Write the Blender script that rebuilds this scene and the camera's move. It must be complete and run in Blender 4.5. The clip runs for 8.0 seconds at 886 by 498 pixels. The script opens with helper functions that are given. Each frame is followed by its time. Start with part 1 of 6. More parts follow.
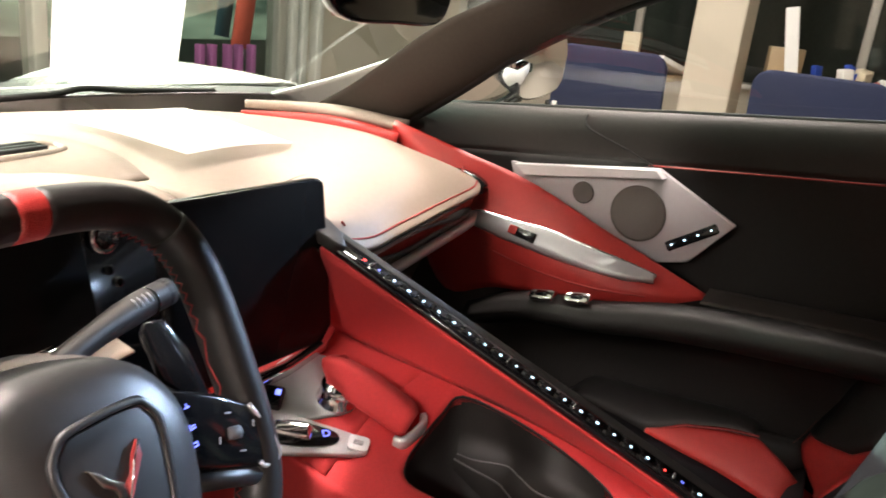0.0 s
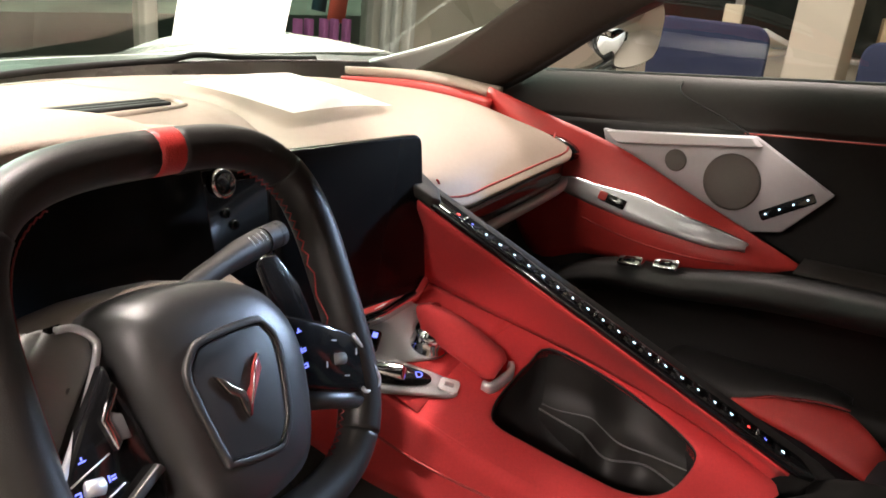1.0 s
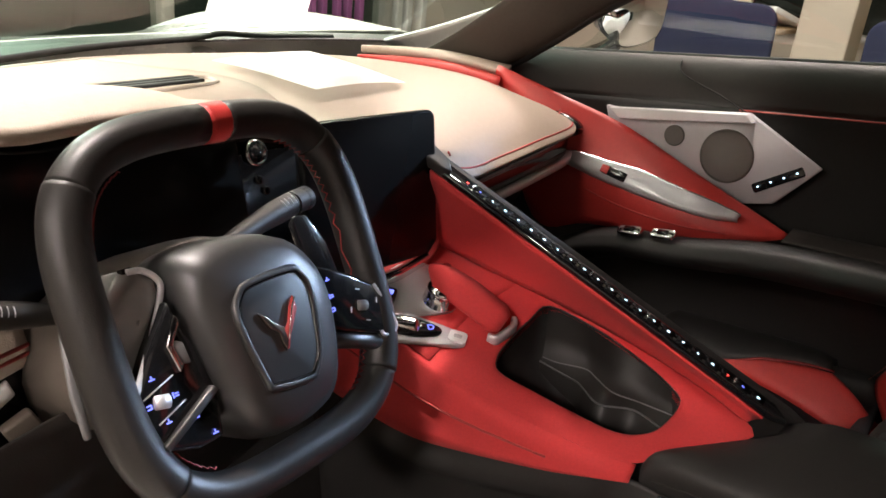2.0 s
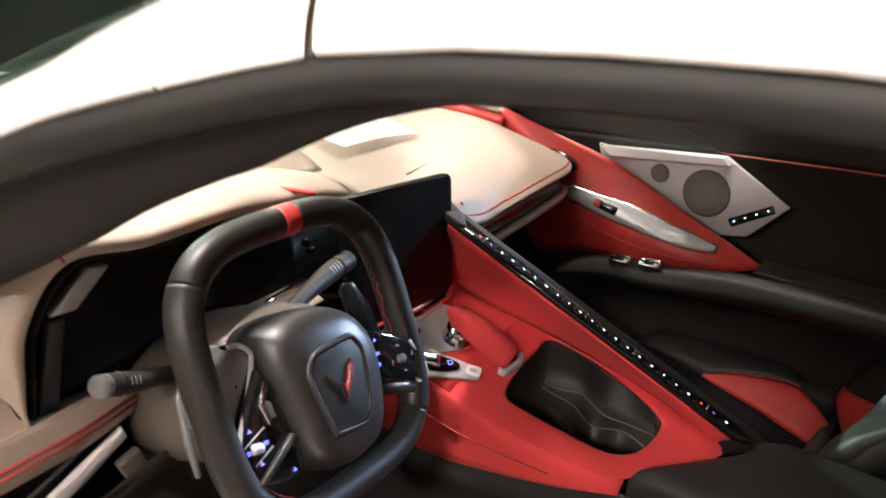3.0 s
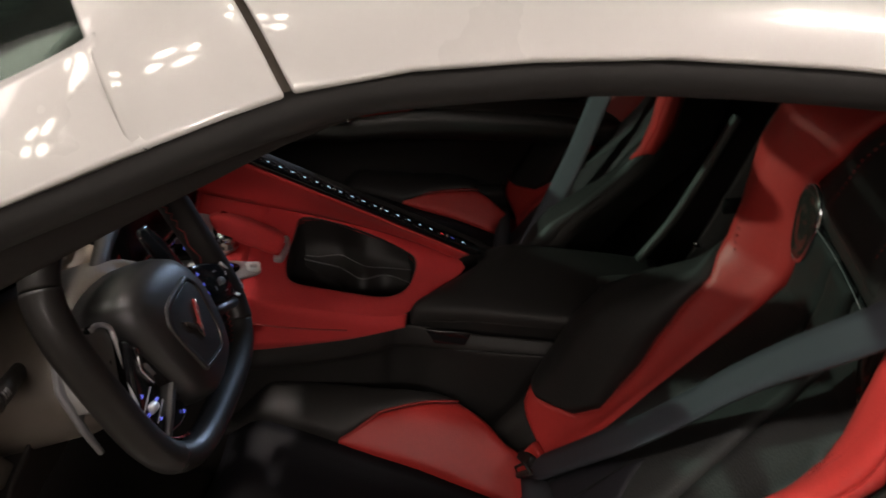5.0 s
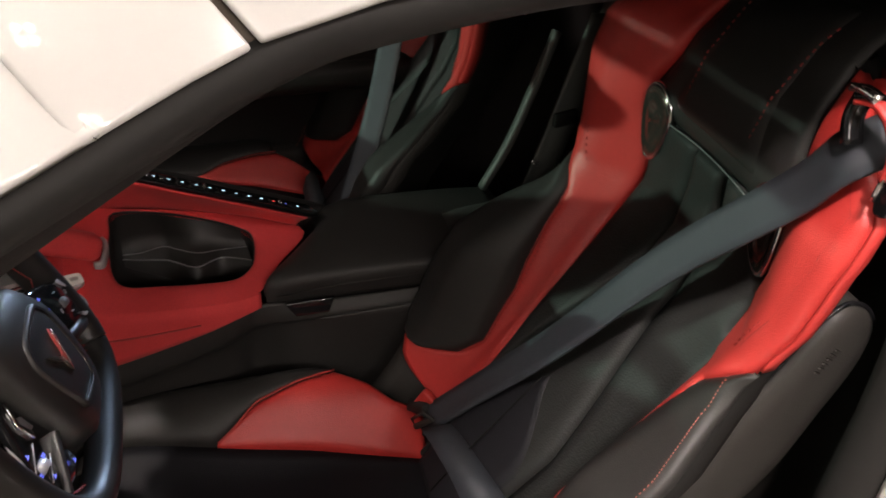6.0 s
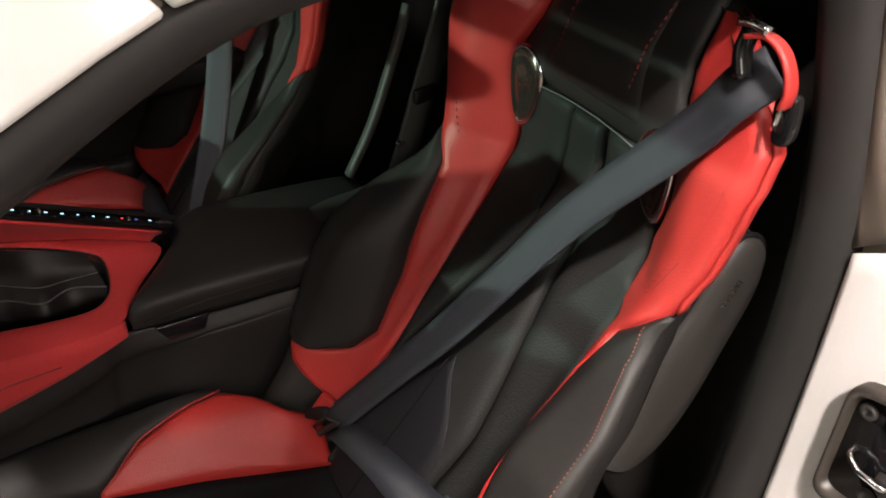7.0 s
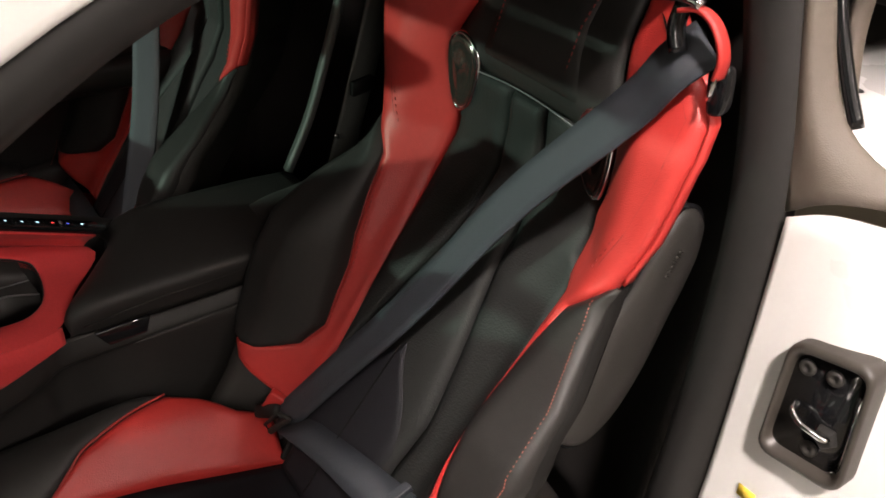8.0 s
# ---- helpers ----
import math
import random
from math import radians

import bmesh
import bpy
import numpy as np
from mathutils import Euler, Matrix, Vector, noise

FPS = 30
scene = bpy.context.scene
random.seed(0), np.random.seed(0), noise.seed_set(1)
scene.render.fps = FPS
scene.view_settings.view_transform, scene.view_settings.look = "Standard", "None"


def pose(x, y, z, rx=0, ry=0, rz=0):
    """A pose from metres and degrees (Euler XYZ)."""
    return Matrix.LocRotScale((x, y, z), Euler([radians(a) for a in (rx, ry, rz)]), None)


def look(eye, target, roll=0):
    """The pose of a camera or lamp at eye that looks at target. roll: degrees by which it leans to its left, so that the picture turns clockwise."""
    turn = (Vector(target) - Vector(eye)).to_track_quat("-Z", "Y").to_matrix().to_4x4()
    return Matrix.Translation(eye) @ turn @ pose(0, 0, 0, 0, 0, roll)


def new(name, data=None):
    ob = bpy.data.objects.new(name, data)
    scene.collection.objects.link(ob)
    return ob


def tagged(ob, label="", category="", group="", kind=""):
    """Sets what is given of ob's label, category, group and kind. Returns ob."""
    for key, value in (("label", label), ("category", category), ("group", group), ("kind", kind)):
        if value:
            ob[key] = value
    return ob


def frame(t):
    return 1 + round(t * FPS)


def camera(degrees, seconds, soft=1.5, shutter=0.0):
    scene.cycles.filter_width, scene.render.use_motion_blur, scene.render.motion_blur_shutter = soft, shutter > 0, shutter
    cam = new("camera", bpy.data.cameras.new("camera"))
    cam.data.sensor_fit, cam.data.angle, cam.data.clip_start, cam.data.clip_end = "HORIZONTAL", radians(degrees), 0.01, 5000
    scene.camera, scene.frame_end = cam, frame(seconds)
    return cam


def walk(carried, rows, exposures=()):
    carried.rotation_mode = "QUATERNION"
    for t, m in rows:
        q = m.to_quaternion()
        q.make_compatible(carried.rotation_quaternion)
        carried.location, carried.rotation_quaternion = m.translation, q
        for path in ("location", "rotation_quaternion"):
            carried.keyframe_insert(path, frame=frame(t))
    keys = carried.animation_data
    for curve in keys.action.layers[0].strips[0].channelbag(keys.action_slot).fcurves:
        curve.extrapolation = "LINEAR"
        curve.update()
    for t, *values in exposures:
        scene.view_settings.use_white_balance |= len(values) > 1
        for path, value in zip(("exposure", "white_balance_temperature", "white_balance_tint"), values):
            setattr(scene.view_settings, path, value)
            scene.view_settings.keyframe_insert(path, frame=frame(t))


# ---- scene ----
cam = camera(59.2, 8.0, soft=1.6, shutter=0.35)
PATH = [
    (0, (-0.6575, 0.1410, 1.0985), (0.5715, 0.8649, 0.6343), 6.22),
    (0.5, (-0.6788, 0.1422, 1.0940), (0.4833, 0.9483, 0.5942), 6.08),
    (1, (-0.6955, 0.1214, 1.0846), (0.4291, 0.9669, 0.5646), 5.70),
    (1.5, (-0.7262, 0.0957, 1.0816), (0.3818, 0.9498, 0.5405), 5.59),
    (3, (-0.8812, 0.0307, 1.2403), (0.2212, 0.8582, 0.6489), 5.85),
    (3.5, (-0.9570, 0.0361, 1.3306), (0.1846, 0.7843, 0.7085), 4.92),
    (4, (-0.9715, 0.0691, 1.3563), (0.2003, 0.6154, 0.5959), 5.27),
    (4.5, (-1.0059, 0.1252, 1.3626), (0.2173, 0.4743, 0.5677), 5.70),
    (5, (-1.0292, 0.1886, 1.3471), (0.2249, 0.2852, 0.5299), 5.88),
    (6.5, (-0.9518, 0.3683, 1.2879), (0.1606, -0.1763, 0.4417), 6.37),
    (7, (-0.9346, 0.3755, 1.2721), (0.1217, -0.2881, 0.4390), 6.31),
    (7.5, (-0.9322, 0.3889, 1.2683), (0.0848, -0.3383, 0.4395), 6.30),
    (8, (-0.9380, 0.3933, 1.2589), (0.0532, -0.3789, 0.4397), 6.81),
]
EXPOSURES = [(0.0, 0.98), (1.5, 0.58), (3.0, 0.76), (3.5, -0.1), (4.0, -1.0), (4.5, -1.02), (5.0, -1.1), (6.5, -0.2), (8.0, -0.3)]
walk(cam, [(t, look(eye, target, roll)) for t, eye, target, roll in PATH], EXPOSURES)

# ---- light ----
world = bpy.data.worlds.new("world")
world.use_nodes = True
world.node_tree.nodes["Background"].inputs["Color"].default_value = (0.55, 0.62, 0.7, 1)
world.node_tree.nodes["Background"].inputs["Strength"].default_value = 0.05
scene.world = world


def lamp(kind, name, at, to, power, size, color, angle=70):
    data = bpy.data.lights.new(name, kind)
    data.energy, data.color = power, color
    if kind == "SPOT":
        data.shadow_soft_size, data.spot_size, data.spot_blend = size, radians(angle), 0.3
    else:
        data.shape, data.size = "DISK", size
    ob = new(name, data)
    ob.matrix_world = look(at, to)
    return ob


WARM = (1.0, 0.868, 0.80)
COOL = (0.55, 0.73, 1.0)
CEIL = 3.3
CLUSTERS = [(-5.0, 2.0), (1.6, 3.2), (-1.9, 0.9), (-0.45, -0.75), (-0.9, 3.0), (-0.85, 2.35), (0.36, 0.76), (-0.55, 1.35), (1.7, 1.4), (-4.2, -0.7), (6.25, -1.0)]
lamp("SPOT", "lamp_front", (1.6, 3.2, CEIL - 0.12), (0.62, 2.0, 0.80), 1500, 0.09, WARM, 24)
lamp("SPOT", "lamp_dash", (0.36, 0.76, CEIL - 0.12), (0.34, 0.64, 0.85), 190, 0.03, WARM, 18)
lamp("SPOT", "lamp_dash_b", (-0.55, 1.35, CEIL - 0.12), (-0.42, 0.57, 0.84), 360, 0.04, WARM, 15)
lamp("SPOT", "lamp_side", (-1.9, 0.9, CEIL - 0.12), (-0.95, -0.15, 0.85), 980, 0.10, WARM, 23)
lamp("SPOT", "lamp_roof", (-0.45, -0.75, CEIL - 0.12), (-0.2, 0.1, 1.2), 125, 0.12, WARM, 75)
lamp("SPOT", "lamp_hood", (-0.9, 3.0, CEIL - 0.12), (-0.45, 1.6, 0.9), 300, 0.1, WARM, 34)
lamp("SPOT", "lamp_seat", (-4.2, -0.7, CEIL - 0.12), (-0.06, 0.50, 0.68), 480, 0.22, WARM, 10)
lamp("SPOT", "lamp_cool", (6.25, -1.0, CEIL - 0.25), (-0.42, 0.48, 0.79), 5000, 0.35, COOL, 4.2)
# unseen spot added to light the seats, tinted green for the windscreen
lamp("SPOT", "fill_seats", (0.75, 8.4, 3.05), (0.0, -0.05, 0.82), 3000, 0.06, (0.72, 1.0, 0.80), 17)
# extra narrow spot, added only to brighten the knee panel
lamp("SPOT", "fill_knee", (-4.2, -0.7, CEIL - 0.12), (-0.62, 0.66, 0.735), 220, 0.08, WARM, 3.2)
# soft area fill, added to lift the cabin and the room
lamp("AREA", "fill_door", (-5.0, 2.0, CEIL - 0.1), (-0.4, 0.1, 0.8), 85, 1.5, WARM)
lamp("AREA", "fill_aisle", (-3.0, 0.8, CEIL - 0.05), (-1.2, 0.6, 0), 35, 1.2, WARM)
lamp("AREA", "lamp_room", (1.7, 1.4, CEIL - 0.11), (1.5, 1.3, 0), 65, 0.5, WARM)
lamp("AREA", "fill_glass", (0.2, 3.6, CEIL - 0.05), (0.2, 2.6, 0), 45, 1.4, WARM)

# ---- materials ----


def mat(name, color, rough=0.5, metal=0.0, spots=0.12, scale=6.0, grain=0.0, grain_scale=400.0, coat=0.0, sheen=0.0, emit=None, strength=0.0, weave=0.0, wear=0.15, spec=0.5):
    """Base colour with cloudy and fine variation, gloss variation and fine relief, at metre scale."""
    m = bpy.data.materials.new(name)
    m.use_nodes = True
    nt = m.node_tree
    b = nt.nodes["Principled BSDF"]
    tc = nt.nodes.new("ShaderNodeTexCoord")
    big = nt.nodes.new("ShaderNodeTexNoise")
    big.inputs["Scale"].default_value, big.inputs["Detail"].default_value = scale, 5
    fine = nt.nodes.new("ShaderNodeTexNoise")
    fine.inputs["Scale"].default_value, fine.inputs["Detail"].default_value = scale * 23, 3
    nt.links.new(tc.outputs["Object"], big.inputs["Vector"])
    nt.links.new(tc.outputs["Object"], fine.inputs["Vector"])
    add = nt.nodes.new("ShaderNodeMath")
    add.operation = "ADD"
    nt.links.new(big.outputs["Fac"], add.inputs[0])
    nt.links.new(fine.outputs["Fac"], add.inputs[1])
    ramp = nt.nodes.new("ShaderNodeMapRange")
    ramp.inputs["From Min"].default_value, ramp.inputs["From Max"].default_value = 0.6, 1.4
    ramp.inputs["To Min"].default_value, ramp.inputs["To Max"].default_value = 1 - spots, 1 + spots
    nt.links.new(add.outputs[0], ramp.inputs["Value"])
    mul = nt.nodes.new("ShaderNodeVectorMath")
    mul.operation = "SCALE"
    mul.inputs[0].default_value = color
    nt.links.new(ramp.outputs[0], mul.inputs["Scale"])
    nt.links.new(mul.outputs[0], b.inputs["Base Color"])
    gl = nt.nodes.new("ShaderNodeMapRange")
    gl.inputs["To Min"].default_value, gl.inputs["To Max"].default_value = rough * (1 - wear), min(1.0, rough * (1 + wear))
    nt.links.new(big.outputs["Fac"], gl.inputs["Value"])
    nt.links.new(gl.outputs[0], b.inputs["Roughness"])
    b.inputs["Metallic"].default_value = metal
    b.inputs["Specular IOR Level"].default_value = spec
    b.inputs["Coat Weight"].default_value = coat
    b.inputs["Coat Roughness"].default_value = 0.04
    b.inputs["Sheen Weight"].default_value = sheen
    if emit:
        b.inputs["Emission Color"].default_value = (*emit, 1)
        b.inputs["Emission Strength"].default_value = strength
    if grain:
        if weave:
            tex = nt.nodes.new("ShaderNodeTexWave")
            tex.inputs["Scale"].default_value = weave
            tex.inputs["Distortion"].default_value = 1.5
            out = tex.outputs["Fac"]
        else:
            tex = nt.nodes.new("ShaderNodeTexVoronoi")
            tex.inputs["Scale"].default_value = grain_scale
            out = tex.outputs["Distance"]
        nt.links.new(tc.outputs["Object"], tex.inputs["Vector"])
        bump = nt.nodes.new("ShaderNodeBump")
        bump.inputs["Strength"].default_value, bump.inputs["Distance"].default_value = grain, 0.001
        nt.links.new(out, bump.inputs["Height"])
        nt.links.new(bump.outputs[0], b.inputs["Normal"])
    return m


def pane_mat(name, tint, gloss=0.9):
    m = bpy.data.materials.new(name)
    m.use_nodes = True
    nt = m.node_tree
    nt.nodes.remove(nt.nodes["Principled BSDF"])
    clear = nt.nodes.new("ShaderNodeBsdfTransparent")
    clear.inputs["Color"].default_value = (*tint, 1)
    shine = nt.nodes.new("ShaderNodeBsdfGlossy")
    shine.inputs["Roughness"].default_value = 0.01
    fres = nt.nodes.new("ShaderNodeFresnel")
    fres.inputs["IOR"].default_value = 1.5
    sc = nt.nodes.new("ShaderNodeMath")
    sc.operation = "MULTIPLY"
    sc.inputs[1].default_value = gloss
    mix = nt.nodes.new("ShaderNodeMixShader")
    nt.links.new(fres.outputs[0], sc.inputs[0])
    nt.links.new(sc.outputs[0], mix.inputs["Fac"])
    nt.links.new(clear.outputs[0], mix.inputs[1])
    nt.links.new(shine.outputs[0], mix.inputs[2])
    nt.links.new(mix.outputs[0], nt.nodes["Material Output"].inputs["Surface"])
    return m


M_PAINT = mat("white_paint", (0.80, 0.79, 0.78), 0.28, spots=0.015, coat=1.0)
M_DASH = mat("greige_leather", (0.33, 0.265, 0.215), 0.5, spots=0.06, grain=0.25, grain_scale=700)
M_RED = mat("red_leather", (0.46, 0.034, 0.030), 0.42, spots=0.07, grain=0.25, grain_scale=700)
M_SUEDE = mat("red_suede", (0.55, 0.036, 0.038), 0.85, spots=0.10, scale=14, grain=0.2, grain_scale=1500, sheen=0.04)
M_BLACK = mat("black_leather", (0.0200, 0.0190, 0.0182), 0.5, spec=0.28, spots=0.15, grain=0.12, grain_scale=750)
M_INSERT = mat("black_insert_leather", (0.0155, 0.0165, 0.016), 0.62, spec=0.25, spots=0.12, grain=0.3, grain_scale=420)
M_PIANO = mat("piano_black", (0.0030, 0.0030, 0.0032), 0.14, spots=0.02, spec=0.3)
# grey plastic; the greenish light on it is put into the colour
M_TUNNEL = mat("grey_plastic_green_lit", (0.050, 0.054, 0.049), 0.5, spots=0.08, grain=0.2, grain_scale=900)
# insert leather darkened: the shade low in the seat is in its colour
M_LOWER = mat("shaded_navy_leather", (0.0100, 0.0102, 0.0125), 0.6, spec=0.2, spots=0.12, grain=0.2, grain_scale=600)
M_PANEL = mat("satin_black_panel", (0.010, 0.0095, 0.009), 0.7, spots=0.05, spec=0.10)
M_LEDGE = mat("pale_satin_silver", (0.84, 0.82, 0.84), 0.3, metal=0.25, spots=0.03)
# passenger pillar lining, with the light on it put into the colour
M_PILLAR = mat("lit_pillar_cloth", (0.052, 0.043, 0.036), 0.85, spots=0.1, grain=0.2, grain_scale=1200, spec=0.2)
M_PULL = mat("brushed_silver_plastic", (0.55, 0.54, 0.57), 0.34, metal=0.35, spots=0.04)
M_RIM = mat("rim_leather", (0.016, 0.0148, 0.014), 0.42, spec=0.42, spots=0.1, grain=0.1, grain_scale=900)
M_BROWN = mat("dark_brown_leather", (0.026, 0.0225, 0.020), 0.5, spec=0.35, spots=0.12, grain=0.2, grain_scale=800)
M_COVER = mat("soft_black_plastic", (0.0185, 0.0182, 0.0182), 0.41, spec=0.75, spots=0.08, grain=0.1, grain_scale=1300)
M_GREY = mat("satin_grey_plastic", (0.13, 0.13, 0.135), 0.35, spots=0.05)
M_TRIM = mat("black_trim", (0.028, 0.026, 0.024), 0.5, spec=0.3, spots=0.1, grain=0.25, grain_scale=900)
M_RUBBER = mat("black_rubber", (0.018, 0.017, 0.0165), 0.6, spec=0.25, spots=0.1)
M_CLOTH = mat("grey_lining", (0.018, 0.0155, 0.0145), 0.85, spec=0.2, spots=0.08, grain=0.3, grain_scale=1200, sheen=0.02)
M_GLOSS = mat("gloss_black", (0.008, 0.008, 0.009), 0.12, spots=0.03, coat=0.4)
M_SCREEN = mat("screen_glass", (0.009, 0.009, 0.0095), 0.22, spots=0.02, spec=0.16)
M_SILVER = mat("satin_silver", (0.62, 0.62, 0.64), 0.38, metal=0.6, spots=0.03)
M_CHROME = mat("chrome", (0.8, 0.8, 0.82), 0.1, metal=1.0, spots=0.02)
M_SMOKE = mat("smoked_chrome", (0.16, 0.13, 0.115), 0.16, metal=0.85, spots=0.2, scale=60)
M_LINER = mat("brown_black_liner", (0.013, 0.0115, 0.0105), 0.5, spec=0.3, spots=0.1)
M_COLUMN = mat("taupe_column_plastic", (0.080, 0.067, 0.055), 0.5, spots=0.08, grain=0.2, grain_scale=900)
M_PADGREY = mat("light_grey_satin", (0.26, 0.26, 0.255), 0.3, spots=0.04)
M_RIMB = mat("grey_brown_rim", (0.040, 0.035, 0.030), 0.4, spots=0.08, grain=0.1, grain_scale=1300)
M_STALK = mat("taupe_stalk", (0.021, 0.0185, 0.0165), 0.5, spec=0.3, spots=0.08, grain=0.1, grain_scale=1300)
M_MESH = mat("speaker_mesh", (0.62, 0.59, 0.62), 0.5, metal=0.35, spots=0.03, grain=0.2, grain_scale=900)
M_CONE = mat("speaker_cone", (0.16, 0.14, 0.13), 0.6, metal=0.3, spots=0.03, grain=0.2, grain_scale=900)
M_BELT = mat("belt_webbing", (0.026, 0.031, 0.039), 0.6, spots=0.05, grain=0.5, weave=260)
M_PAPER = mat("paper", (0.86, 0.86, 0.87), 0.8, spots=0.02)
M_SHEET = mat("thin_paper", (0.88, 0.88, 0.88), 0.85, spots=0.02)
_nt = M_SHEET.node_tree
_tl, _mx = _nt.nodes.new("ShaderNodeBsdfTranslucent"), _nt.nodes.new("ShaderNodeMixShader")
_tl.inputs["Color"].default_value, _mx.inputs["Fac"].default_value = (0.9, 0.9, 0.88, 1), 0.5
_nt.links.new(_nt.nodes["Principled BSDF"].outputs[0], _mx.inputs[1])
_nt.links.new(_tl.outputs[0], _mx.inputs[2])
_nt.links.new(_mx.outputs[0], _nt.nodes["Material Output"].inputs["Surface"])
M_THREAD = mat("orange_red_thread", (0.34, 0.085, 0.06), 0.6, spots=0.1)
M_STITCH = mat("red_thread", (0.32, 0.03, 0.028), 0.6, spots=0.1)
M_GLOW = mat("lit_icon_white", (0.3, 0.35, 0.4), 0.5, emit=(0.55, 0.82, 1.0), strength=3.2)
M_GLOWB = mat("lit_icon_blue", (0.1, 0.1, 0.4), 0.5, emit=(0.16, 0.2, 1.0), strength=1.5)
M_GLOWR = mat("lit_icon_red", (0.4, 0.05, 0.05), 0.5, emit=(1.0, 0.06, 0.05), strength=3.0)
M_GLASS = pane_mat("windscreen_glass", (0.66, 0.77, 0.70), 0.14)
M_SIDE = pane_mat("side_glass", (0.86, 0.90, 0.87), 0.10)
M_TAUPE = mat("taupe_plastic", (0.105, 0.086, 0.070), 0.6, spots=0.08, grain=0.2, grain_scale=900)
M_FLOORT = mat("floor_tile", (0.42, 0.38, 0.33), 0.3, spots=0.06, scale=2)
M_WALL = mat("cream_wall", (0.62, 0.56, 0.47), 0.7, spots=0.04, scale=2)
M_CEIL = mat("ceiling_white", (0.55, 0.52, 0.48), 0.8, spots=0.03)
M_NAVY = mat("navy_fabric", (0.012, 0.018, 0.055), 0.85, spots=0.12, grain=0.4, grain_scale=900)
M_ALU = mat("window_aluminium", (0.62, 0.60, 0.57), 0.4, metal=0.3, spots=0.04)
M_PURPLE = mat("purple_paint", (0.30, 0.09, 0.26), 0.5, spots=0.06)
M_CREAM = mat("cream_card", (0.70, 0.62, 0.47), 0.7, spots=0.05)
M_WOOD = mat("desk_wood", (0.45, 0.33, 0.20), 0.5, spots=0.12, scale=9)
M_BANNER = mat("orange_banner", (0.75, 0.14, 0.09), 0.7, spots=0.04)
M_TEAL = mat("teal_banner", (0.03, 0.09, 0.11), 0.7, spots=0.04)
M_BLUE = mat("blue_card", (0.02, 0.07, 0.45), 0.5, spots=0.03)
M_LAMPGLOW = mat("lamp_glow", (0.9, 0.9, 0.9), 0.5, emit=(1.0, 0.9, 0.78), strength=48)
M_NIGHTGLASS = mat("night_window", (0.02, 0.025, 0.022), 0.06, spots=0.2, scale=1.5)
M_MIRROR = mat("mirror_glass", (0.85, 0.86, 0.87), 0.02, metal=1.0, spots=0.0, wear=0.0)

# ---- mesh helpers ----


def part(name, bm, material, parent=None, label="", solid=0.0, bevel=0.0, sub=0, smooth=True, side=-1.0):
    me = bpy.data.meshes.new(name)
    if smooth:
        for f in bm.faces:
            f.smooth = True
    bmesh.ops.recalc_face_normals(bm, faces=bm.faces)
    bm.to_mesh(me)
    bm.free()
    me.materials.append(material)
    ob = new(name, me)
    if sub:
        s = ob.modifiers.new("sub", "SUBSURF")
        s.levels = s.render_levels = sub
    if solid and solid <= 0.03:
        solid, side = (0.006 if material == M_PAINT else 0.003), 0.0
    if solid:
        s = ob.modifiers.new("solid", "SOLIDIFY")
        s.thickness, s.offset = solid, side
    if bevel:
        s = ob.modifiers.new("bevel", "BEVEL")
        s.width, s.segments, s.limit_method, s.angle_limit = bevel, 2, "ANGLE", radians(35)
    if parent:
        ob.parent = parent
        ob.matrix_parent_inverse = parent.matrix_world.inverted()
    if label:
        ob["label"] = label
    return ob


def thing(name, label, category, at=(0, 0, 0), group="", kind=""):
    ob = new(name)
    ob.empty_display_size = 0.05
    ob.matrix_world = Matrix.Translation(at)
    bpy.context.view_layer.update()
    return tagged(ob, label, category, group, kind)


def spline(pts, n=8, closed=False):
    """Catmull-Rom through the points (any dimension)."""
    pts = [Vector(p) for p in pts]
    out, k = [], len(pts)
    for i in range(k if closed else k - 1):
        p1, p2 = pts[i], pts[(i + 1) % k]
        p0 = pts[i - 1] if closed or i > 0 else p1 * 2 - p2
        p3 = pts[(i + 2) % k] if closed or i + 2 < k else p2 * 2 - p1
        for j in range(n):
            t = j / n
            out.append(0.5 * (2 * p1 + (p2 - p0) * t + (2 * p0 - 5 * p1 + 4 * p2 - p3) * t * t + (3 * p1 - p0 - 3 * p2 + p3) * t ** 3))
    if not closed:
        out.append(pts[-1])
    return out


def loft(rows, wrap=False, caps=False):
    bm = bmesh.new()
    vs = [[bm.verts.new(p) for p in row] for row in rows]
    for a, b in zip(vs[:-1], vs[1:]):
        for i in range(len(a) if wrap else len(a) - 1):
            j = (i + 1) % len(a)
            bm.faces.new((a[i], a[j], b[j], b[i]))
    if caps:
        bm.faces.new(vs[0])
        bm.faces.new(vs[-1])
    return bm


def sheet(rows, nu=6, nv=6):
    """A smooth surface through a coarse net of points."""
    lines = [spline(r, nu) for r in rows]
    cols = [spline([ln[i] for ln in lines], nv) for i in range(len(lines[0]))]
    return loft([[c[j] for c in cols] for j in range(len(cols[0]))])


def sweep(path, section, closed=False, up=(0, 0, 1)):
    """A section (list of (side, up)) swept along a path."""
    path = [Vector(p) for p in path]
    n, rows = len(path), []
    ref = Vector(up)
    for i, p in enumerate(path):
        a = path[i - 1] if closed or i else path[0]
        b = path[(i + 1) % n] if closed or i + 1 < n else path[-1]
        d = (b - a).normalized()
        s = d.cross(ref).normalized()
        u = s.cross(d)
        sec = section(i / max(1, n - 1)) if callable(section) else section
        rows.append([p + s * x + u * y for x, y in sec])
    if closed:
        rows.append(rows[0])
        bm = loft(rows, wrap=True)
        bmesh.ops.remove_doubles(bm, verts=bm.verts, dist=1e-6)
        return bm
    return loft(rows, wrap=True, caps=True)


